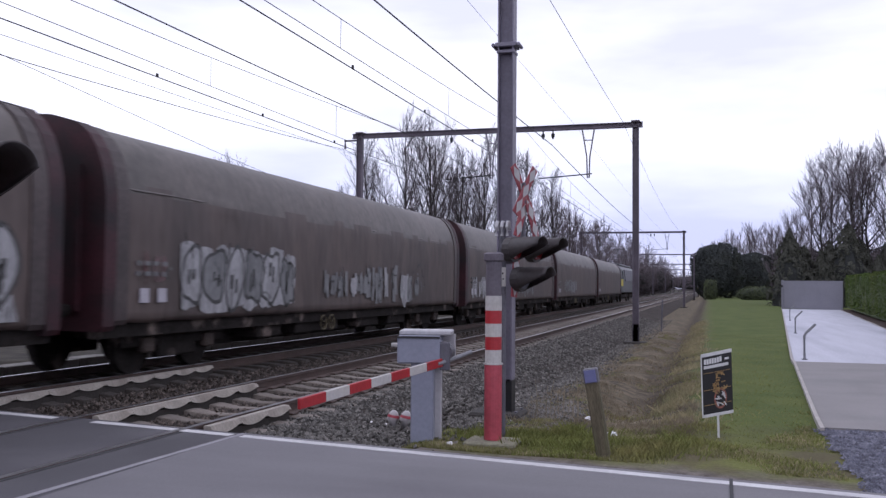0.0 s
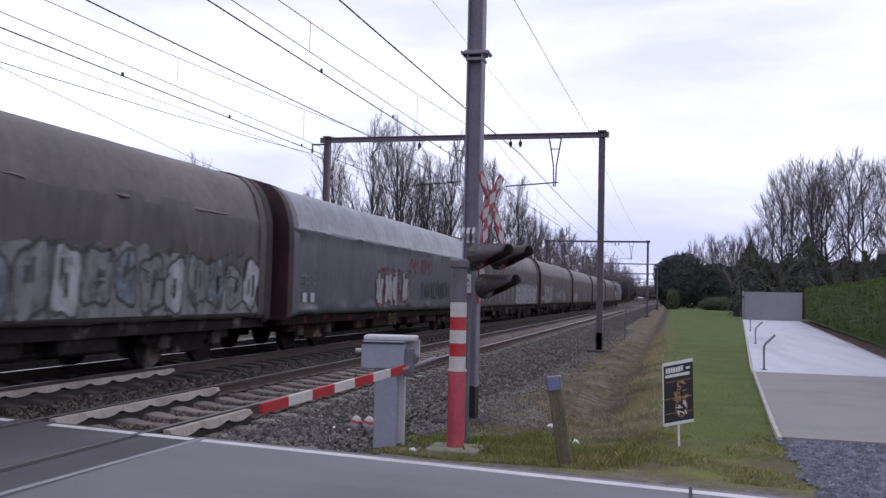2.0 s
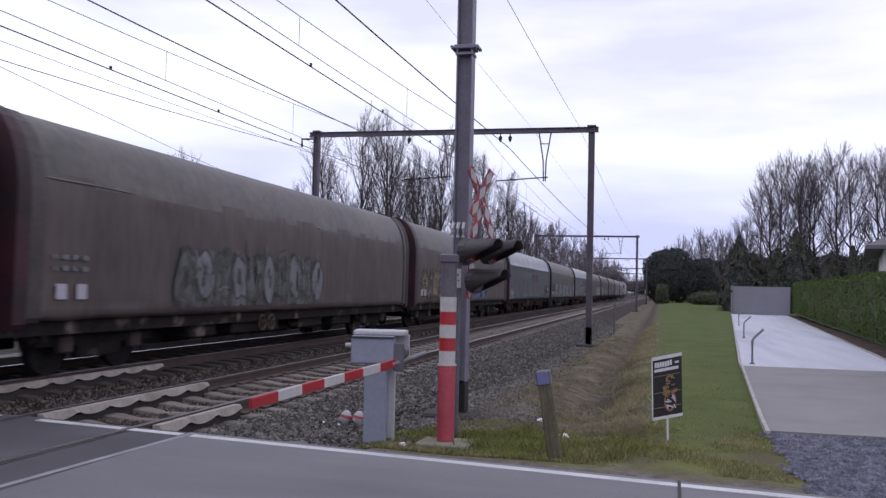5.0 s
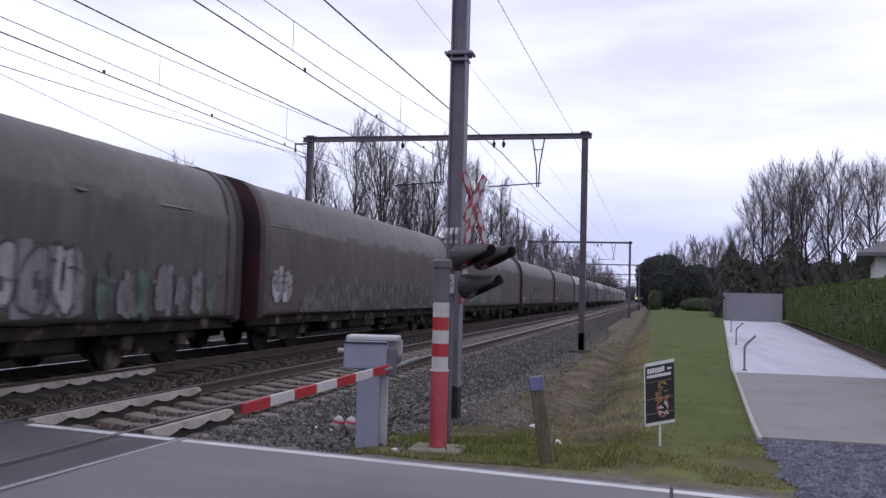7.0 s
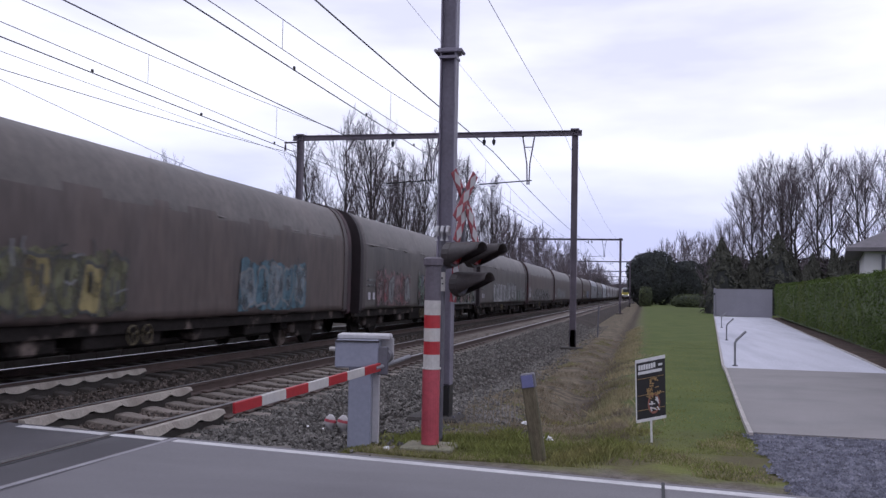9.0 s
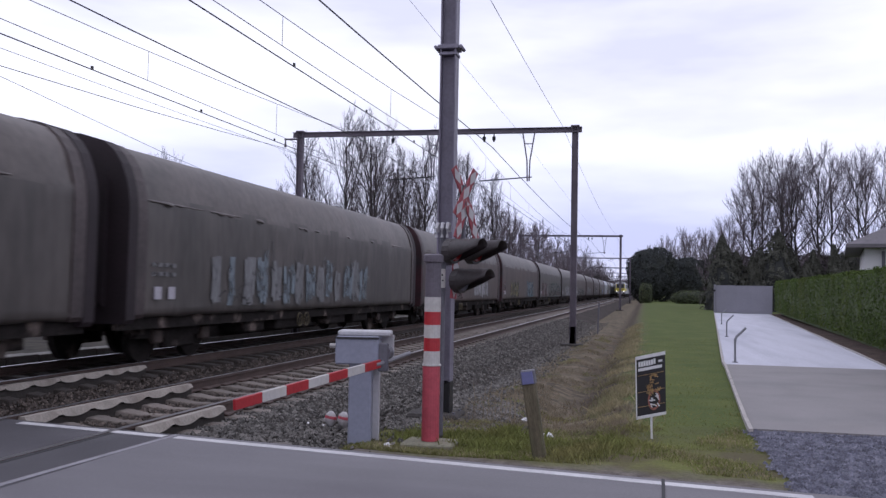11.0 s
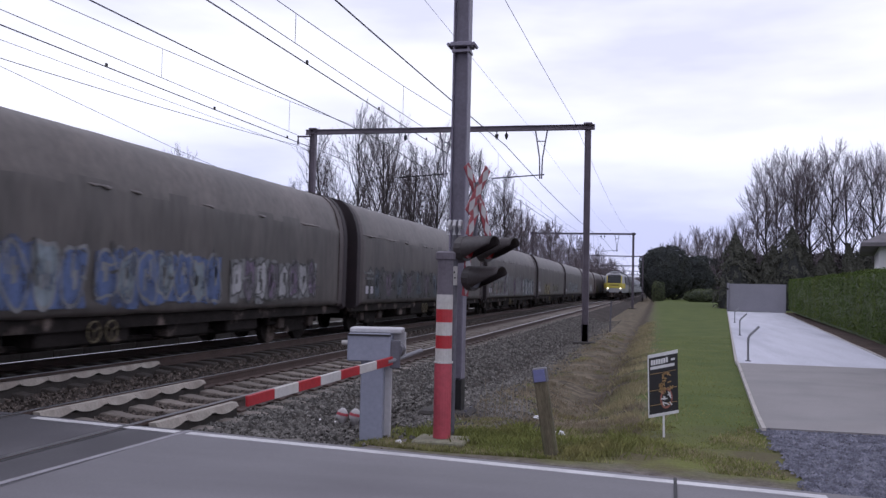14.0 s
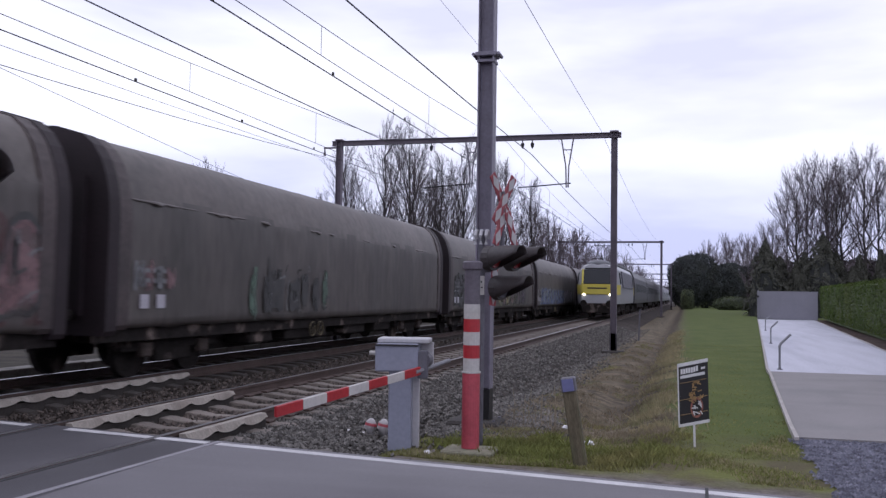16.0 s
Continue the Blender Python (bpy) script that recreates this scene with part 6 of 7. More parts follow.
def letters(wagon, y0, length, z0, height, colours, rng, bold=0.16, fill=None):
    """Sprayed letter-like strokes along the wagon's side, in one part a colour."""
    if fill and length > 5.0:
        # a continuous washed-out coat with a ragged upper edge
        bm = bmesh.new()
        n = int(length / 0.09)
        low = min(z0 + 0.02, 0.99)
        rows = []
        for i in range(n + 1):
            s = y0 + length * i / n
            k = min(1.0, 6 * i / n, 6 * (n - i) / n) ** 0.5
            top = z0 + height * (0.86 + 0.2 * noise.noise((s * 0.8, z0, 1.0)) + 0.2 * noise.noise((s * 3.5, z0, 4.0)))
            rows.append([bm.verts.new((1.476, s, z)) for z in (low, low + 0.5 * k * (top - low), low + 0.05 + k * (min(top, 2.7) - low))])
        for a, b in zip(rows, rows[1:]):
            for j in range(2):
                bm.faces.new((a[j], b[j], b[j + 1], a[j + 1]))
        tagged(part("graffiti", bm, SPRAY[fill], wagon, "faded sprayed background"), kind="stuff")
    elif fill:
        bm = bmesh.new()
        n = max(3, int(length / (height * 0.42)))
        step = length / n
        for i in range(n):
            # bulging block letters that overlap a little
            cy, hw, hh = y0 + step * (i + 0.5), step * rng.uniform(0.48, 0.6), height * rng.uniform(0.44, 0.56)
            cz, lean = z0 + height * 0.5 + height * rng.uniform(-0.05, 0.05), rng.uniform(-0.12, 0.12)
            ring = []
            for j in range(16):
                a = 2 * math.pi * j / 16
                ca, sa = math.cos(a), math.sin(a)
                k = 1.0 / max(abs(ca), abs(sa)) ** 0.75 * rng.uniform(0.9, 1.04)
                ring.append(bm.verts.new((1.476 + 0.0004 * i % 0.002, cy + hw * k * ca + lean * sa * hh, min(2.7, max(0.95, cz + hh * k * sa)))))
            bm.faces.new(ring)
        tagged(part("graffiti", bm, SPRAY[fill], wagon, "faded sprayed background"), kind="stuff")
    if not colours:
        return
    bms = [bmesh.new() for _ in colours]
    if fill:
        edge = bmesh.new()
        n = max(2, round(length / (height * 0.62)))
        step = length / n
        for i in range(n):
            bm = bms[i % len(bms)]
            cy, hw, hh = y0 + step * (i + 0.5), step * rng.uniform(0.40, 0.52), height * rng.uniform(0.36, 0.48)
            cz, lean = z0 + height * (0.5 + rng.uniform(-0.06, 0.06)), rng.uniform(-0.2, 0.2)
            lobes, phase = rng.choice((3, 4, 5)), rng.uniform(0, 6)

            def ring(scale, x):
                pts = []
                for j in range(20):
                    a = 2 * math.pi * j / 20
                    ca, sa = math.cos(a), math.sin(a)
                    k = scale / max(abs(ca), abs(sa)) ** 0.6 * (1 + 0.13 * math.sin(lobes * a + phase))
                    pts.append((x, cy + hw * k * ca + lean * sa * hh, min(2.72, max(0.94, cz + hh * k * sa))))
                return pts
            bm.faces.new([bm.verts.new(v) for v in ring(1.0, 1.4785)])
            o, q = [edge.verts.new(v) for v in ring(1.05, 1.4805)], [edge.verts.new(v) for v in ring(0.9, 1.4805)]
            for j in range(20):
                edge.faces.new((o[j], q[j], q[(j + 1) % 20], o[(j + 1) % 20]))
            # counters and inner strokes
            for _ in range(2):
                iy, iz = cy + rng.uniform(-0.4, 0.4) * hw, cz + rng.uniform(-0.3, 0.4) * hh
                w2, h2 = rng.uniform(0.03, 0.06), hh * rng.uniform(0.2, 0.5)
                edge.faces.new([edge.verts.new((1.481, iy + dy, min(2.7, max(0.95, iz + dz)))) for dy, dz in ((-w2, -h2), (w2, -h2 * 0.8), (w2 * 1.3, h2), (-w2 * 0.7, h2 * 0.9))])
        tone = "pale" if fill in ("blue", "teal") else "dark"
        tagged(part("graffiti_outline", edge, SPRAY[tone], wagon, "outlines of the sprayed letters"), kind="stuff")
    width = height * 0.62
    n = 0 if fill else max(1, int(length / width))
    for i in range(n):
        bm = bms[i % len(bms)] if rng.random() < 0.7 else bms[rng.randrange(len(bms))]
        y = y0 + i * length / n
        w, h = width * rng.uniform(0.75, 1.0), height * rng.uniform(0.85, 1.08)
        strokes = []
        x0 = 0.0
        for _ in range(rng.choice((2, 3, 3, 4))):
            b0, b1, lean = rng.uniform(0, 0.25), rng.uniform(0.7, 1.0), rng.uniform(-0.1, 0.16)
            strokes.append(((x0, b0), (x0 + lean, b1)))
            if rng.random() < 0.22:
                b = rng.choice((b0, b1))
                strokes.append(((x0 + (lean if b == b1 else 0), b), (x0 + lean + rng.uniform(0.1, 0.26), b + rng.uniform(-0.12, 0.12))))
            x0 += rng.uniform(0.18, 0.36)
        for (a0, b0), (a1, b1) in strokes:
            p, q = Vector((y + a0 * w, z0 + b0 * h)), Vector((y + a1 * w, z0 + b1 * h))
            d = (q - p).normalized()
            s = Vector((-d.y, d.x)) * (bold * min(height, 1.1) * rng.uniform(0.35, 0.6))
            p, q = p - d * 0.03, q + d * 0.03
            mid = (p + q) / 2 + s * rng.uniform(-0.8, 0.8)
            x = 1.480 + 0.002 * rng.random()
            vs = [bm.verts.new((x, v.x, min(v.y, 2.72))) for v in (p - s, mid - s * 1.1, q - s, q + s, mid + s * 1.1, p + s)]
            bm.faces.new((vs[0], vs[1], vs[4], vs[5]))
            bm.faces.new((vs[1], vs[2], vs[3], vs[4]))
    # thin dark and pale edging strokes over the piece
    for tone, count in (("dark", int(length * 2.2)), ("pale", int(length * 1.6))):
        bm = bmesh.new()
        for _ in range(count):
            p = Vector((y0 + rng.uniform(0, length), z0 + rng.uniform(0, height)))
            a = rng.choice((rng.uniform(1.2, 1.9), rng.uniform(-0.4, 0.5)))
            d = Vector((math.cos(a), math.sin(a)))
            s = Vector((-d.y, d.x)) * rng.uniform(0.012, 0.028)
            q = p + d * rng.uniform(0.12, 0.4) * min(1.0, height)
            bend = (p + q) / 2 + s * rng.uniform(-3, 3)
            vs = [bm.verts.new((1.486, v.x, min(max(v.y, 0.93), 2.72))) for v in (p - s, bend - s, q - s, q + s, bend + s, p + s)]
            bm.faces.new((vs[0], vs[1], vs[4], vs[5]))
            bm.faces.new((vs[1], vs[2], vs[3], vs[4]))
        tagged(part("graffiti_edging", bm, SPRAY[tone], wagon, "thin sprayed edging strokes"), kind="stuff")
    for bm, c in zip(bms, colours):
        if bm.verts:
            tagged(part("graffiti", bm, SPRAY[c], wagon, f"sprayed {c} letter-like strokes"), kind="stuff")
        else:
            bm.free()


# number from the head: tarpaulin, and sprayed pieces as (from rear end, length, height above rail, size, colours, background)
WAGONS = {
    -3: ("brown", []),
    -2: ("brown", [(3, 5, 1.3, 0.8, ("pale",), None)]),
    -1: ("brown", [(1.0, 3.0, 1.2, 0.8, ("white",), None), (8, 5, 1.2, 0.9, ("pale",), None)]),
    0: ("brown", [(0.8, 0.9, 1.6, 0.5, ("red", "pink"), None), (1.9, 4.2, 1.15, 1.15, ("white", "pale"), "white"), (7.6, 2.8, 1.35, 0.6, ("white", "pale"), None), (10.2, 4.6, 1.15, 1.0, ("white", "pale"), None)]),
    1: ("brown", [(1.0, 1.4, 1.3, 0.7, ("white",), None), (3.0, 7.2, 1.15, 1.75, ("pale", "pale"), None), (10.2, 7.8, 1.1, 1.2, ("white", "white"), "white")]),
    2: ("silver", [(6.0, 3.6, 1.15, 1.25, (), "red"), (6.2, 3.4, 1.2, 1.15, ("white",), None), (9.4, 2.8, 2.2, 0.5, (), "red"), (11, 4, 1.4, 0.6, ("black",), None)]),
    3: ("grey", [(0.8, 1.8, 1.5, 0.6, ("red", "pink"), "red"), (2.6, 15.6, 1.1, 1.15, ("pale", "white", "pale", "sky"), "pale")]),
    4: ("silver", [(0.5, 1.2, 1.4, 0.7, ("white",), None), (9.0, 3.0, 2.2, 0.45, (), "red"), (15.6, 2.2, 1.2, 0.8, (), "red")]),
    5: ("brown", [(1.0, 3.8, 1.15, 1.15, ("yellow", "pink"), "olive"), (4.7, 3.6, 1.15, 1.05, ("yellow", "olive", "pink"), "olive"), (8.7, 4.3, 1.15, 1.0, ("blue", "blue"), "blue")]),
    6: ("brown", [(4, 7, 1.2, 1.1, ("wash", "pale"), "wash")]),
    7: ("brown", [(3, 9, 1.2, 1.0, ("pale",), None)]),
    8: ("brown", [(0.8, 1.4, 1.3, 0.8, ("white",), None), (2.2, 13.5, 1.05, 1.0, (), "wash"), (6.0, 8.0, 1.2, 0.7, ("wash",), None)]),
    9: ("grey", [(4.5, 4.9, 1.05, 1.05, ("white", "pale"), "white"), (9.5, 4.0, 1.1, 1.1, ("pale", "white"), "pale"), (13.4, 4.6, 1.1, 0.9, ("pale", "mint"), None)]),
    10: ("grey", [(1.7, 4.1, 1.05, 1.2, ("pink", "red", "pale"), "pink"), (7.0, 11.4, 1.05, 0.7, ("red", "mint", "pink", "olive"), "pale"), (7.0, 11.2, 1.6, 0.7, ("mint", "sky", "pink", "pale"), "mint")]),
    11: ("brown", [(0.6, 1.1, 1.3, 0.8, ("pink",), None), (3.6, 3.8, 1.1, 1.0, ("yellow", "olive"), "olive"), (11.6, 3.7, 1.1, 1.1, ("sky", "teal"), "teal")]),
    12: ("brown", [(2, 6, 1.2, 1.1, ("pink", "red"), "pink"), (11, 4, 1.2, 1.0, ("white",), None)]),
    13: ("grey", [(3, 10, 1.2, 1.1, ("pale", "sky"), None)]),
    14: ("grey", [(0.6, 1.0, 1.3, 0.8, ("white",), None), (4.0, 3.5, 1.05, 0.9, ("yellow",), "yellow"), (9.5, 4.0, 1.3, 0.7, ("olive",), None)]),
    15: ("grey", [(1.0, 5.4, 1.9, 0.6, ("pale",), None), (1.0, 6.0, 1.2, 0.7, ("pale", "pink", "olive"), "pale"), (5.4, 7.0, 1.1, 1.3, ("pale", "purple", "pale"), None), (12.4, 5.0, 1.1, 1.05, ("white", "sky"), "sky")]),
    16: ("grey", [(1.0, 9.0, 1.15, 0.95, ("dark", "slate", "dark", "plum"), "dark"), (9.9, 4.6, 1.15, 1.0, ("purple", "plum", "purple"), "plum")]),
    17: ("grey", [(0.5, 1.4, 1.3, 0.8, ("white", "red"), None), (1.2, 6.2, 1.15, 1.0, ("sky", "blue"), "blue"), (7.6, 4.0, 1.15, 0.95, ("blue", "sky"), "blue"), (12.0, 4.6, 1.2, 0.9, ("white", "purple"), "pale")]),
    18: ("grey", [(0.8, 3.0, 1.2, 1.2, ("dark",), "dark"), (5.0, 3.2, 1.2, 1.2, ("dark", "olive"), "dark"), (8.8, 5.6, 1.15, 1.0, ("yellow", "olive", "pink"), "olive"), (12.4, 3.6, 1.2, 1.0, ("purple", "dark"), "dark")]),
    19: ("grey", [(0.7, 1.2, 1.62, 0.4, ("pale", "pink"), None), (4.6, 4.2, 1.2, 0.9, ("mint", "dark"), None)]),
    20: ("grey", [(13.0, 5.3, 1.1, 1.45, ("red", "red", "pink"), "red")]),
    21: ("grey", [(5.0, 6.0, 1.2, 0.9, ("plum", "dark"), "dark")]),
}
LABELS = {"brown": "tarpaulin-covered goods wagon, brown-grey, graffitied, with dark red ends", "grey": "tarpaulin-covered goods wagon, dark grey, graffitied, with dark red ends",
          "silver": "tarpaulin-covered goods wagon, silver-grey, with dark red ends"}
MOVING = []


def build_goods_train():
    kinds = {}
    for n, (tarp, pieces) in WAGONS.items():
        first = tarp not in kinds
        if first:
            kinds[tarp] = build_wagon(tarp, len(kinds) + 1)
            kinds[tarp].matrix_basis = pose(FAR_X, 0, 0)
    made = {}
    for n, (tarp, pieces) in WAGONS.items():
        made[n] = copy_thing(kinds[tarp], pose(FAR_X, 0, 0)) if tarp in {WAGONS[k][0] for k in made} else kinds[tarp]
    for n, (tarp, pieces) in WAGONS.items():
        w = made[n]
        tagged(w, LABELS[tarp], "goods wagon", group="goods wagons")
        rng = random.Random(100 + n)
        for y, ln, z, h, cols, fill in pieces:
            letters(w, y - BODY / 2, ln, z - 0.16, h, cols, rng, 0.2, fill)
        MOVING.append((w, FAR_X, GAP0 + WAGON_L * (0.5 - n), SPEED, 0))


build_goods_train()


def build_locomotive():
    """Electric locomotive with its cab at -y."""
    l = empty("electric_locomotive")
    half = 9.2
    prof = [(-1.42, 1.0), (1.42, 1.0), (1.45, 1.3), (1.45, 2.3), (1.32, 3.3), (1.12, 3.62), (0.6, 3.78), (-0.6, 3.78), (-1.12, 3.62), (-1.32, 3.3), (-1.45, 2.3), (-1.45, 1.3)]

    def nose(x, y, z):
        k = max(0, abs(y) - (half - 1.2)) / 1.2
        return (x * (1 - 0.27 * k), y - math.copysign(0.4 * k * max(0, z - 2.3) / 1.5, y), z - 0.06 * k * (z > 3.2))
    bm = bmesh.new()
    prism(bm, prof, -half, half, 40, nose)
    part("body", bm, M_LOCOWHITE, l, "pale grey body")
    for s in (-1, 1):
        bm = bmesh.new()
        box(bm, (0, s * (half + 0.01), 1.97), (2.06, 0.1, 0.68), bevel=0.04)
        band = part("nose_band", bm, M_YELLOW, l, "yellow nose band")
        bm = bmesh.new()
        box(bm, (0, s * (half + 0.07), 2.06), (1.3, 0.02, 0.09))
        part("grille", bm, M_BLACK, band)
        for x in (-1, 1):
            bm = bmesh.new()
            box(bm, (x * 0.985, s * (half - 0.12), 2.8), (0.13, 0.2, 1.06), Matrix.Rotation(radians(s * 15), 3, "X"), bevel=0.02)
            part("pillar", bm, M_YELLOW, l, "yellow cab pillar")
            bm = bmesh.new()
            slab(bm, [(x * 1.0, s * half), (x * 1.075, s * (half + 0.02)), (x * 1.47, s * (half - 1.2)), (x * 1.40, s * (half - 1.2))], 2.3, 1.63)
            part("corner_panel", bm, M_YELLOW, l, "yellow cab corner")
        bm = bmesh.new()
        turn = Matrix.Rotation(radians(s * 15), 3, "X")
        box(bm, (0, s * (half - 0.12), 2.82), (1.84, 0.1, 1.0), turn, bevel=0.02)
        part("windscreen", bm, M_GLASS, l, "dark sloping windscreen")
        bm = bmesh.new()
        box(bm, (0, s * (half - 0.05), 2.33), (1.98, 0.12, 0.09), bevel=0.02)
        part("screen_sill", bm, M_YELLOW, l, "yellow sill below the windscreen")
        bm = bmesh.new()
        box(bm, (0, s * (half - 0.27), 3.4), (1.7, 0.12, 0.1), bevel=0.03)
        part("brow", bm, M_BLACK, l)
        bm = bmesh.new()
        box(bm, (0, s * (half - 0.02), 0.72), (2.0, 0.14, 0.66), bevel=0.04)
        part("apron", bm, M_UNDER, l, "dark lower apron")
        for x in (-0.88, 0.88):
            bm = bmesh.new()
            tube(bm, [(x, s * (half + 0.05), 1.62), (x, s * (half + 0.11), 1.62)], 0.085, 12)
            part("headlamp", bm, M_LAMP if s < 0 else M_WHITE, l, "lit headlamp" if s < 0 else "unlit tail lamp")
            bm = bmesh.new()
            tube(bm, [(x * 0.98, s * (half + 0.1), 1.02), (x * 0.98, s * (half + 0.5), 1.02)], 0.1, 8)
            tube(bm, [(x * 0.98, s * (half + 0.5), 1.02), (x * 0.98, s * (half + 0.56), 1.02)], 0.24, 12)
            part("buffer", bm, M_UNDER, l)
        for x in (-1, 1):
            bm = bmesh.new()
            box(bm, (x * 1.41, s * (half - 1.75), 2.75), (0.08, 0.8, 0.8), Matrix.Rotation(radians(-x * 7), 3, "Y"))
            part("side_window", bm, M_GLASS, l)
        bm = bmesh.new()
        by = s * 5.0
        for x in (-1.05, 1.05):
            box(bm, (x, by, 0.62), (0.16, 3.8, 0.35), bevel=0.03)
        box(bm, (0, by, 0.65), (2.0, 0.6, 0.3))
        bogie = part("bogie", bm, M_UNDER, l)
        for dy in (-1.4, 1.4):
            for x in (-0.75, 0.75):
                bm = bmesh.new()
                tube(bm, [(x - 0.07, by + dy, 0.56), (x + 0.07, by + dy, 0.56)], 0.55, 20)
                part("wheel", bm, M_UNDER, bogie)
    for x in (-1, 1):
        for i in range(5):
            bm = bmesh.new()
            box(bm, (x * 1.42, -4.8 + 2.4 * i, 2.72), (0.1, 2.34, 1.15), Matrix.Rotation(radians(-x * 7), 3, "Y"))
            part("side_grille", bm, M_DARKGREY, l, "dark ventilation grille")
    for y in (-8.0, 8.0):
        bm = bmesh.new()
        bmesh.ops.create_uvsphere(bm, u_segments=20, v_segments=10, radius=1.0)
        for v in bm.verts:
            v.co = Vector((v.co.x * 0.82, y + v.co.y * 0.85, 3.7 + v.co.z * 0.32))
        part("roof_pod", bm, M_LOCOROOF, l, "rounded roof fairing", smooth=True)
    bm = bmesh.new()
    box(bm, (0, 0, 3.84), (1.9, 14, 0.16), bevel=0.04)
    part("roof_deck", bm, M_LOCOROOF, l, "grey roof deck")
    bm = bmesh.new()
    box(bm, (0, 0, 0.7), (2.2, 5, 0.5), bevel=0.05)
    part("underfloor_case", bm, M_UNDER, l)
    for y, up in ((-5.6, True), (5.6, False)):
        bm = bmesh.new()
        top = 5.15 if up else 4.15
        box(bm, (0, y, 3.95), (1.2, 1.4, 0.08))
        tube(bm, [(0, y + 0.6, 4.0), (0, y - 0.8, (4.0 + top) / 2), (0, y + 0.3, top)], 0.03, 6)
        tube(bm, [(-0.8, y + 0.3, top - 0.12), (-0.6, y + 0.3, top), (0.6, y + 0.3, top), (0.8, y + 0.3, top - 0.12)], 0.025, 6)
        part("pantograph", bm, M_BLACK, l, "raised pantograph" if up else "folded pantograph")
    return l


def build_coach():
    c = empty("passenger_coach")
    half = 12.9
    bm = bmesh.new()
    prism(bm, [(-1.38, 0.95), (1.38, 0.95), (1.42, 1.3), (1.42, 2.5), (1.36, 3.2), (1.15, 3.7), (0.6, 4.0), (-0.6, 4.0), (-1.15, 3.7), (-1.36, 3.2), (-1.42, 2.5), (-1.42, 1.3)], -half, half, 2)
    part("body", bm, M_COACH, c)
    bm = bmesh.new()
    prism(bm, [(1.19, 3.68), (0.62, 4.03), (-0.62, 4.03), (-1.19, 3.68), (-1.1, 3.62), (1.1, 3.62)], -half + 0.05, half - 0.05)
    part("roof", bm, M_LOCOROOF, c, "pale grey roof")
    for x in (-1, 1):
        for i in range(10):
            bm = bmesh.new()
            box(bm, (x * 1.41, -9.9 + 2.2 * i, 2.35), (0.05, 1.6, 0.75), bevel=0.015)
            part("window", bm, M_GLASS, c)
    for s in (-1, 1):
        bm = bmesh.new()
        for x in (-1.0, 1.0):
            box(bm, (x, s * 9.5, 0.55), (0.15, 3.2, 0.3), bevel=0.03)
        box(bm, (0, s * 9.5, 0.6), (2, 0.5, 0.25))
        bogie = part("bogie", bm, M_UNDER, c)
        for dy in (-1.25, 1.25):
            for x in (-0.75, 0.75):
                bm = bmesh.new()
                tube(bm, [(x - 0.065, s * 9.5 + dy, 0.465), (x + 0.065, s * 9.5 + dy, 0.465)], 0.46, 16)
                part("wheel", bm, M_UNDER, bogie)
    bm = bmesh.new()
    box(bm, (0, 0, 0.75), (2.5, 12, 0.5), bevel=0.05)
    part("underfloor_case", bm, M_UNDER, c)
    return c


LOCO_FRONT_16, LOCO_SPEED = 61.2, 32.6


def build_passenger_train():
    loco = build_locomotive()
    tagged(loco, "electric locomotive with yellow nose, pale grey body and lit headlamps", "locomotive")
    start = LOCO_FRONT_16 + LOCO_SPEED * 16
    MOVING.append((loco, NEAR_X, start + 9.3, -LOCO_SPEED, 0))
    head = copy_thing(loco, pose(FAR_X, 0, 0, 0, 0, 180))
    for c in head.children:
        if c.name.startswith("body"):
            c.data = c.data.copy()
            c.data.materials[0] = M_LOCOROOF
    tagged(head, "grey electric locomotive hauling the goods wagons", "locomotive")
    MOVING.append((head, FAR_X, GAP0 + WAGON_L * 4 + 9.9, SPEED, 180))
    coach = build_coach()
    for i in range(7):
        c = coach if i == 0 else copy_thing(coach, pose(NEAR_X, 0, 0))
        tagged(c, "dark grey passenger coach with a paler roof", "coach", group="passenger coaches")
        MOVING.append((c, NEAR_X, start + 19.4 + 13.2 + 26.4 * i, -LOCO_SPEED, 0))


build_passenger_train()


# ---- grass ----
def blades(name, count, place, height, material, label, seed):
    rng = np.random.default_rng(seed)
    verts, faces = [], []
    made = 0
    while made < count:
        p = place(rng)
        if p is None:
            continue
        x, y = p
        z = ground_z(x, y) - 0.02
        tuft = noise.noise((x * 2.0, y * 2.0, seed))
        h = height * rng.uniform(0.4, 1.2) * (0.8 + 0.8 * max(0, tuft))
        a = rng.uniform(0, 6.28)
        w = 0.003 + 0.003 * rng.random()
        lx, ly = rng.normal(0, 0.35) * h, rng.normal(0, 0.35) * h
        o = len(verts)
        c, s = math.cos(a) * w, math.sin(a) * w
        verts += [(x - c, y - s, z), (x + c, y + s, z), (x + lx * 0.4 + c * 0.7, y + ly * 0.4 + s * 0.7, z + h * 0.6), (x + lx, y + ly, z + h)]
        faces += [(o, o + 1, o + 2), (o, o + 2, o + 3)]
        made += 1
    tagged(raw(name, verts, faces, material), label, "grass", kind="stuff")


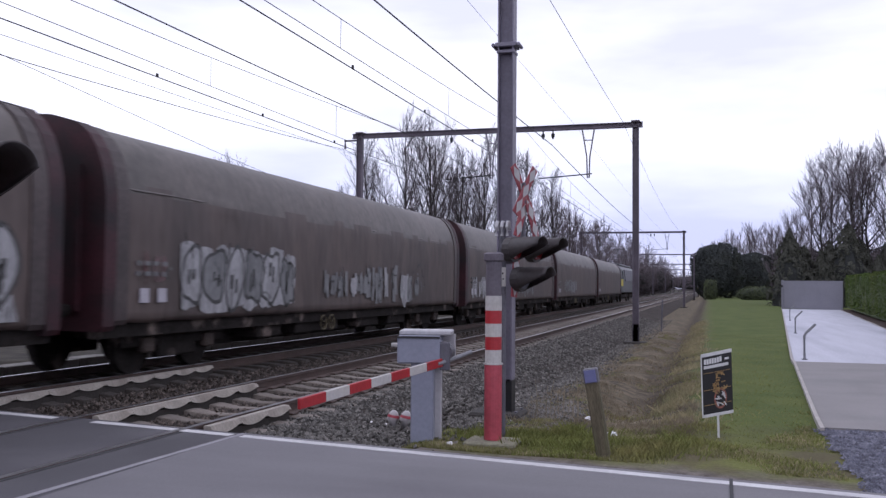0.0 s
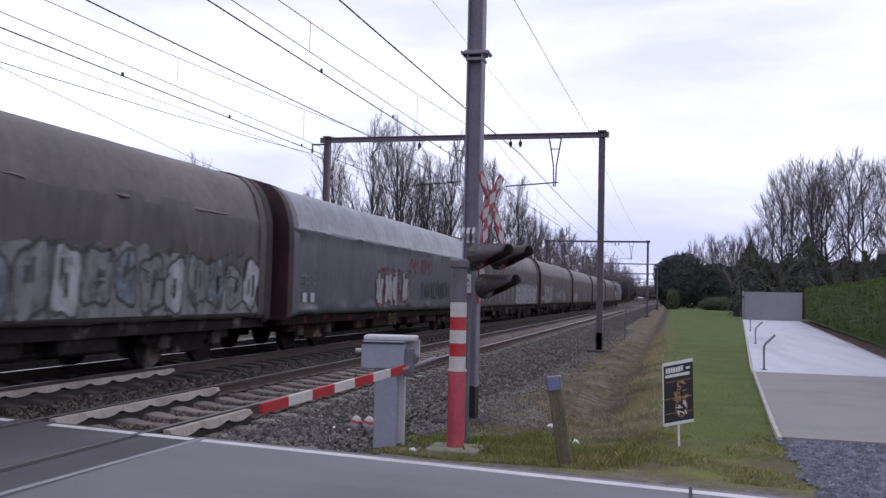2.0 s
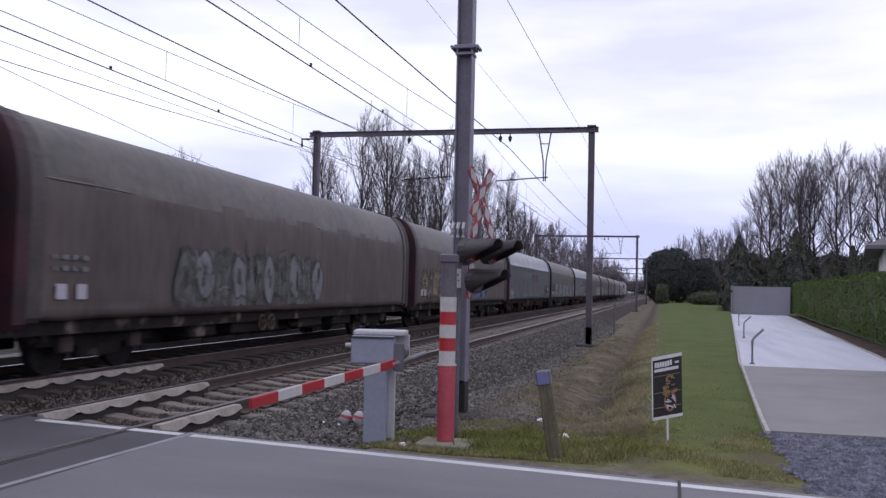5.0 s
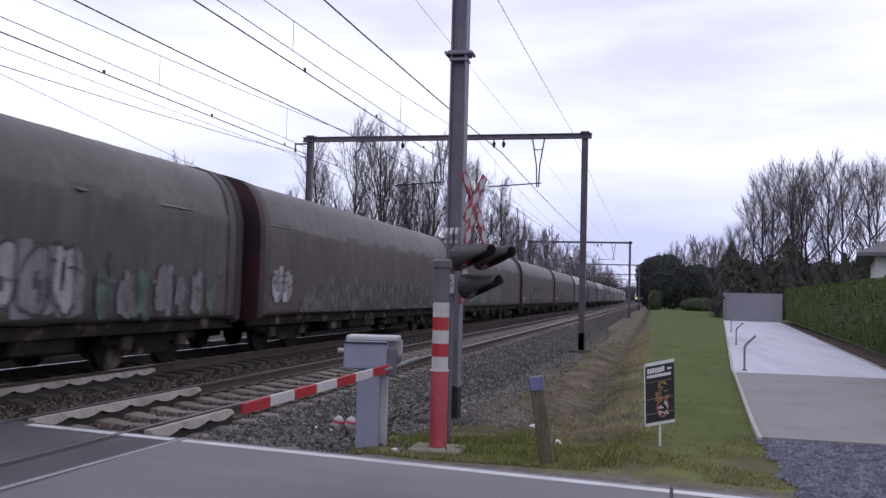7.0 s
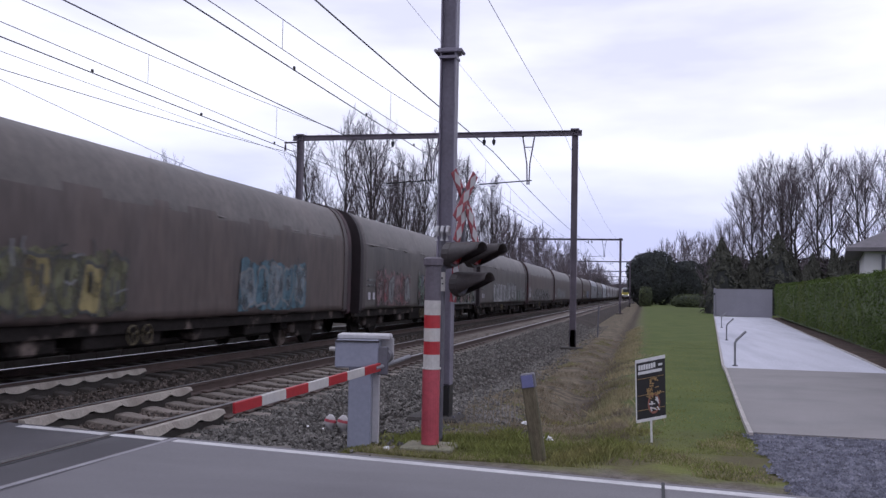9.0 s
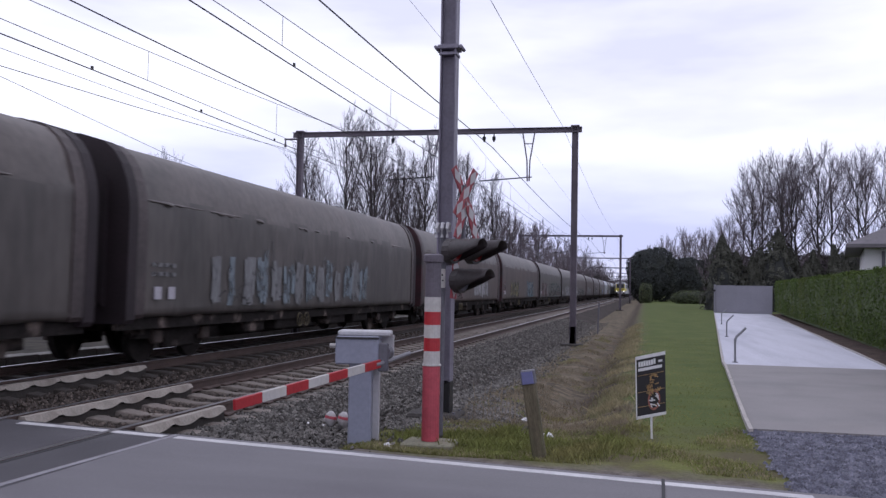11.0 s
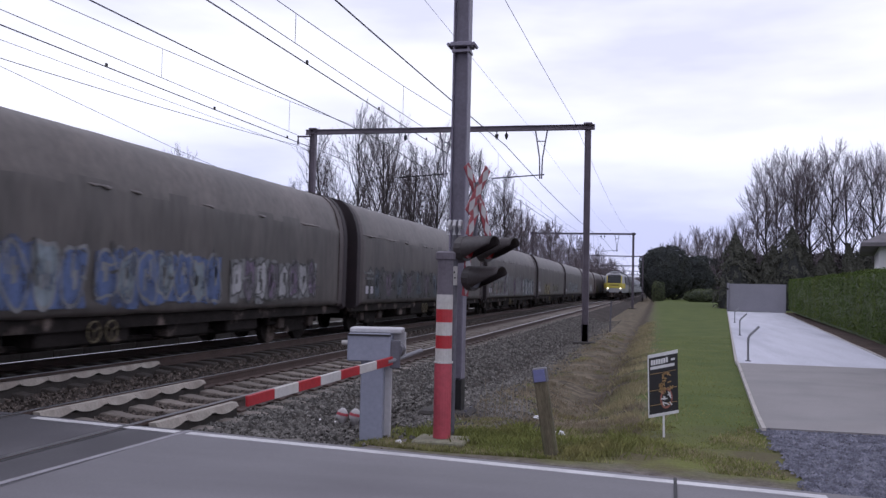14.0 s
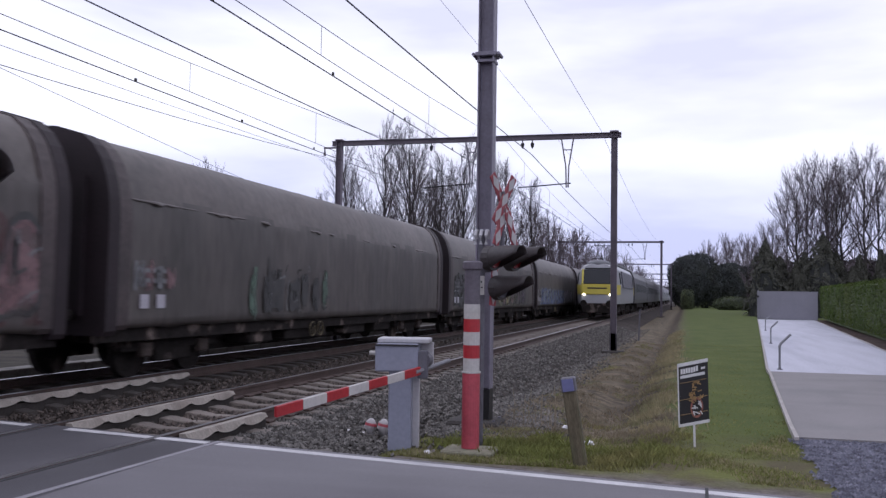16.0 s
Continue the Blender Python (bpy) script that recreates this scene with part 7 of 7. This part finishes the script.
def build_grass():
    def verge(rng):
        x = rng.uniform(-3.3, 1.05)
        y = road_edge(x) + 0.4 + 0.2 * smooth_step(-2.0, -0.6, x) + 2.9 * rng.random() ** 1.4
        if noise.noise((x * 1.3, y * 1.3, 2.0)) < rng.uniform(-0.2, 0.3) or (x < -2.5 and y > road_edge(x) + 1.3) or (y > 10.2 and x < -0.5):
            return None
        return x, y

    def lawn(rng):
        y = 9 + 22 * rng.random() ** 1.8
        x = rng.uniform(-1.0, drive_left(y) - 0.05)
        if x < -0.3 + 0.9 * noise.noise((0.6 * x, 0.55 * y, 6.0)):
            return None
        return x, y

    def ditch(rng):
        y = 9.6 + 26 * rng.random() ** 1.5
        x = rng.uniform(-2.25, -0.15)
        if noise.noise((x * 1.4, y * 0.8, 8.0)) < -0.1:
            return None
        return x, y
    def ditch_green(rng):
        x, y = ditch(rng) or (0, 0)
        if y == 0 or noise.noise((x * 1.8, y * 0.7, 31.0)) < 0.12:
            return None
        return x, y

    def border(rng):
        y = 9.4 + 34 * rng.random() ** 1.3
        x = -0.45 + 0.22 * noise.noise((0.0, 0.6 * y, 1.0)) + rng.normal(0, 0.16)
        if noise.noise((x * 1.1, y * 1.3, 9.0)) < -0.1:
            return None
        return x, y
    blades("ditch_grass", 9000, ditch_green, 0.06, M_GRASS, "dull green grass patches in the dry verge", 21)
    blades("border_grass", 9000, border, 0.13, M_STRAW, "pale straw tufts between lawn and ditch", 8)
    def tufts(rng):
        cx, cy = ((-2.2, 8.75), (-1.75, 8.95), (-1.1, 8.4), (-0.6, 8.3), (-1.5, 8.5), (-1.55, 8.9), (-0.7, 8.75), (-0.55, 8.6), (-1.35, 9.1), (-0.2, 9.0))[rng.integers(10)]
        return cx + rng.normal(0, 0.16), cy + rng.normal(0, 0.12)
    blades("tall_tufts", 8000, tufts, 0.12, M_GRASS, "taller green tufts round the posts", 17)
    blades("verge_straw", 14000, verge, 0.06, M_STRAW, "faded straw among the green verge grass", 13)
    blades("verge_grass", 40000, verge, 0.052, M_GRASS, "tufted green grass beside the road", 3)
    blades("lawn_grass", 26000, lawn, 0.04, M_GRASS, "short green lawn grass", 4)
    blades("dry_grass", 20000, ditch, 0.08, M_DRY, "dry straw-coloured grass in the ditch", 5)


build_grass()


def motions():
    times = [0.0, 0.1, 0.5] + [float(i) for i in range(1, 16)] + [15.5, 15.9, 16.0]
    drift = lambda t: float(np.interp(t, (0, 4, 6.5, 8.5, 10.5, 13, 15, 16), (0.0, 0.05, 0.3, 0.45, 0.4, 0.1, -0.3, -0.45)))
    for ob, x, y, v, turn in MOVING:
        walk(ob, [(t, pose(x, y + v * t + (drift(t) if v > 0 else 0.0), 0.006, 0, 0, turn)) for t in times])


motions()
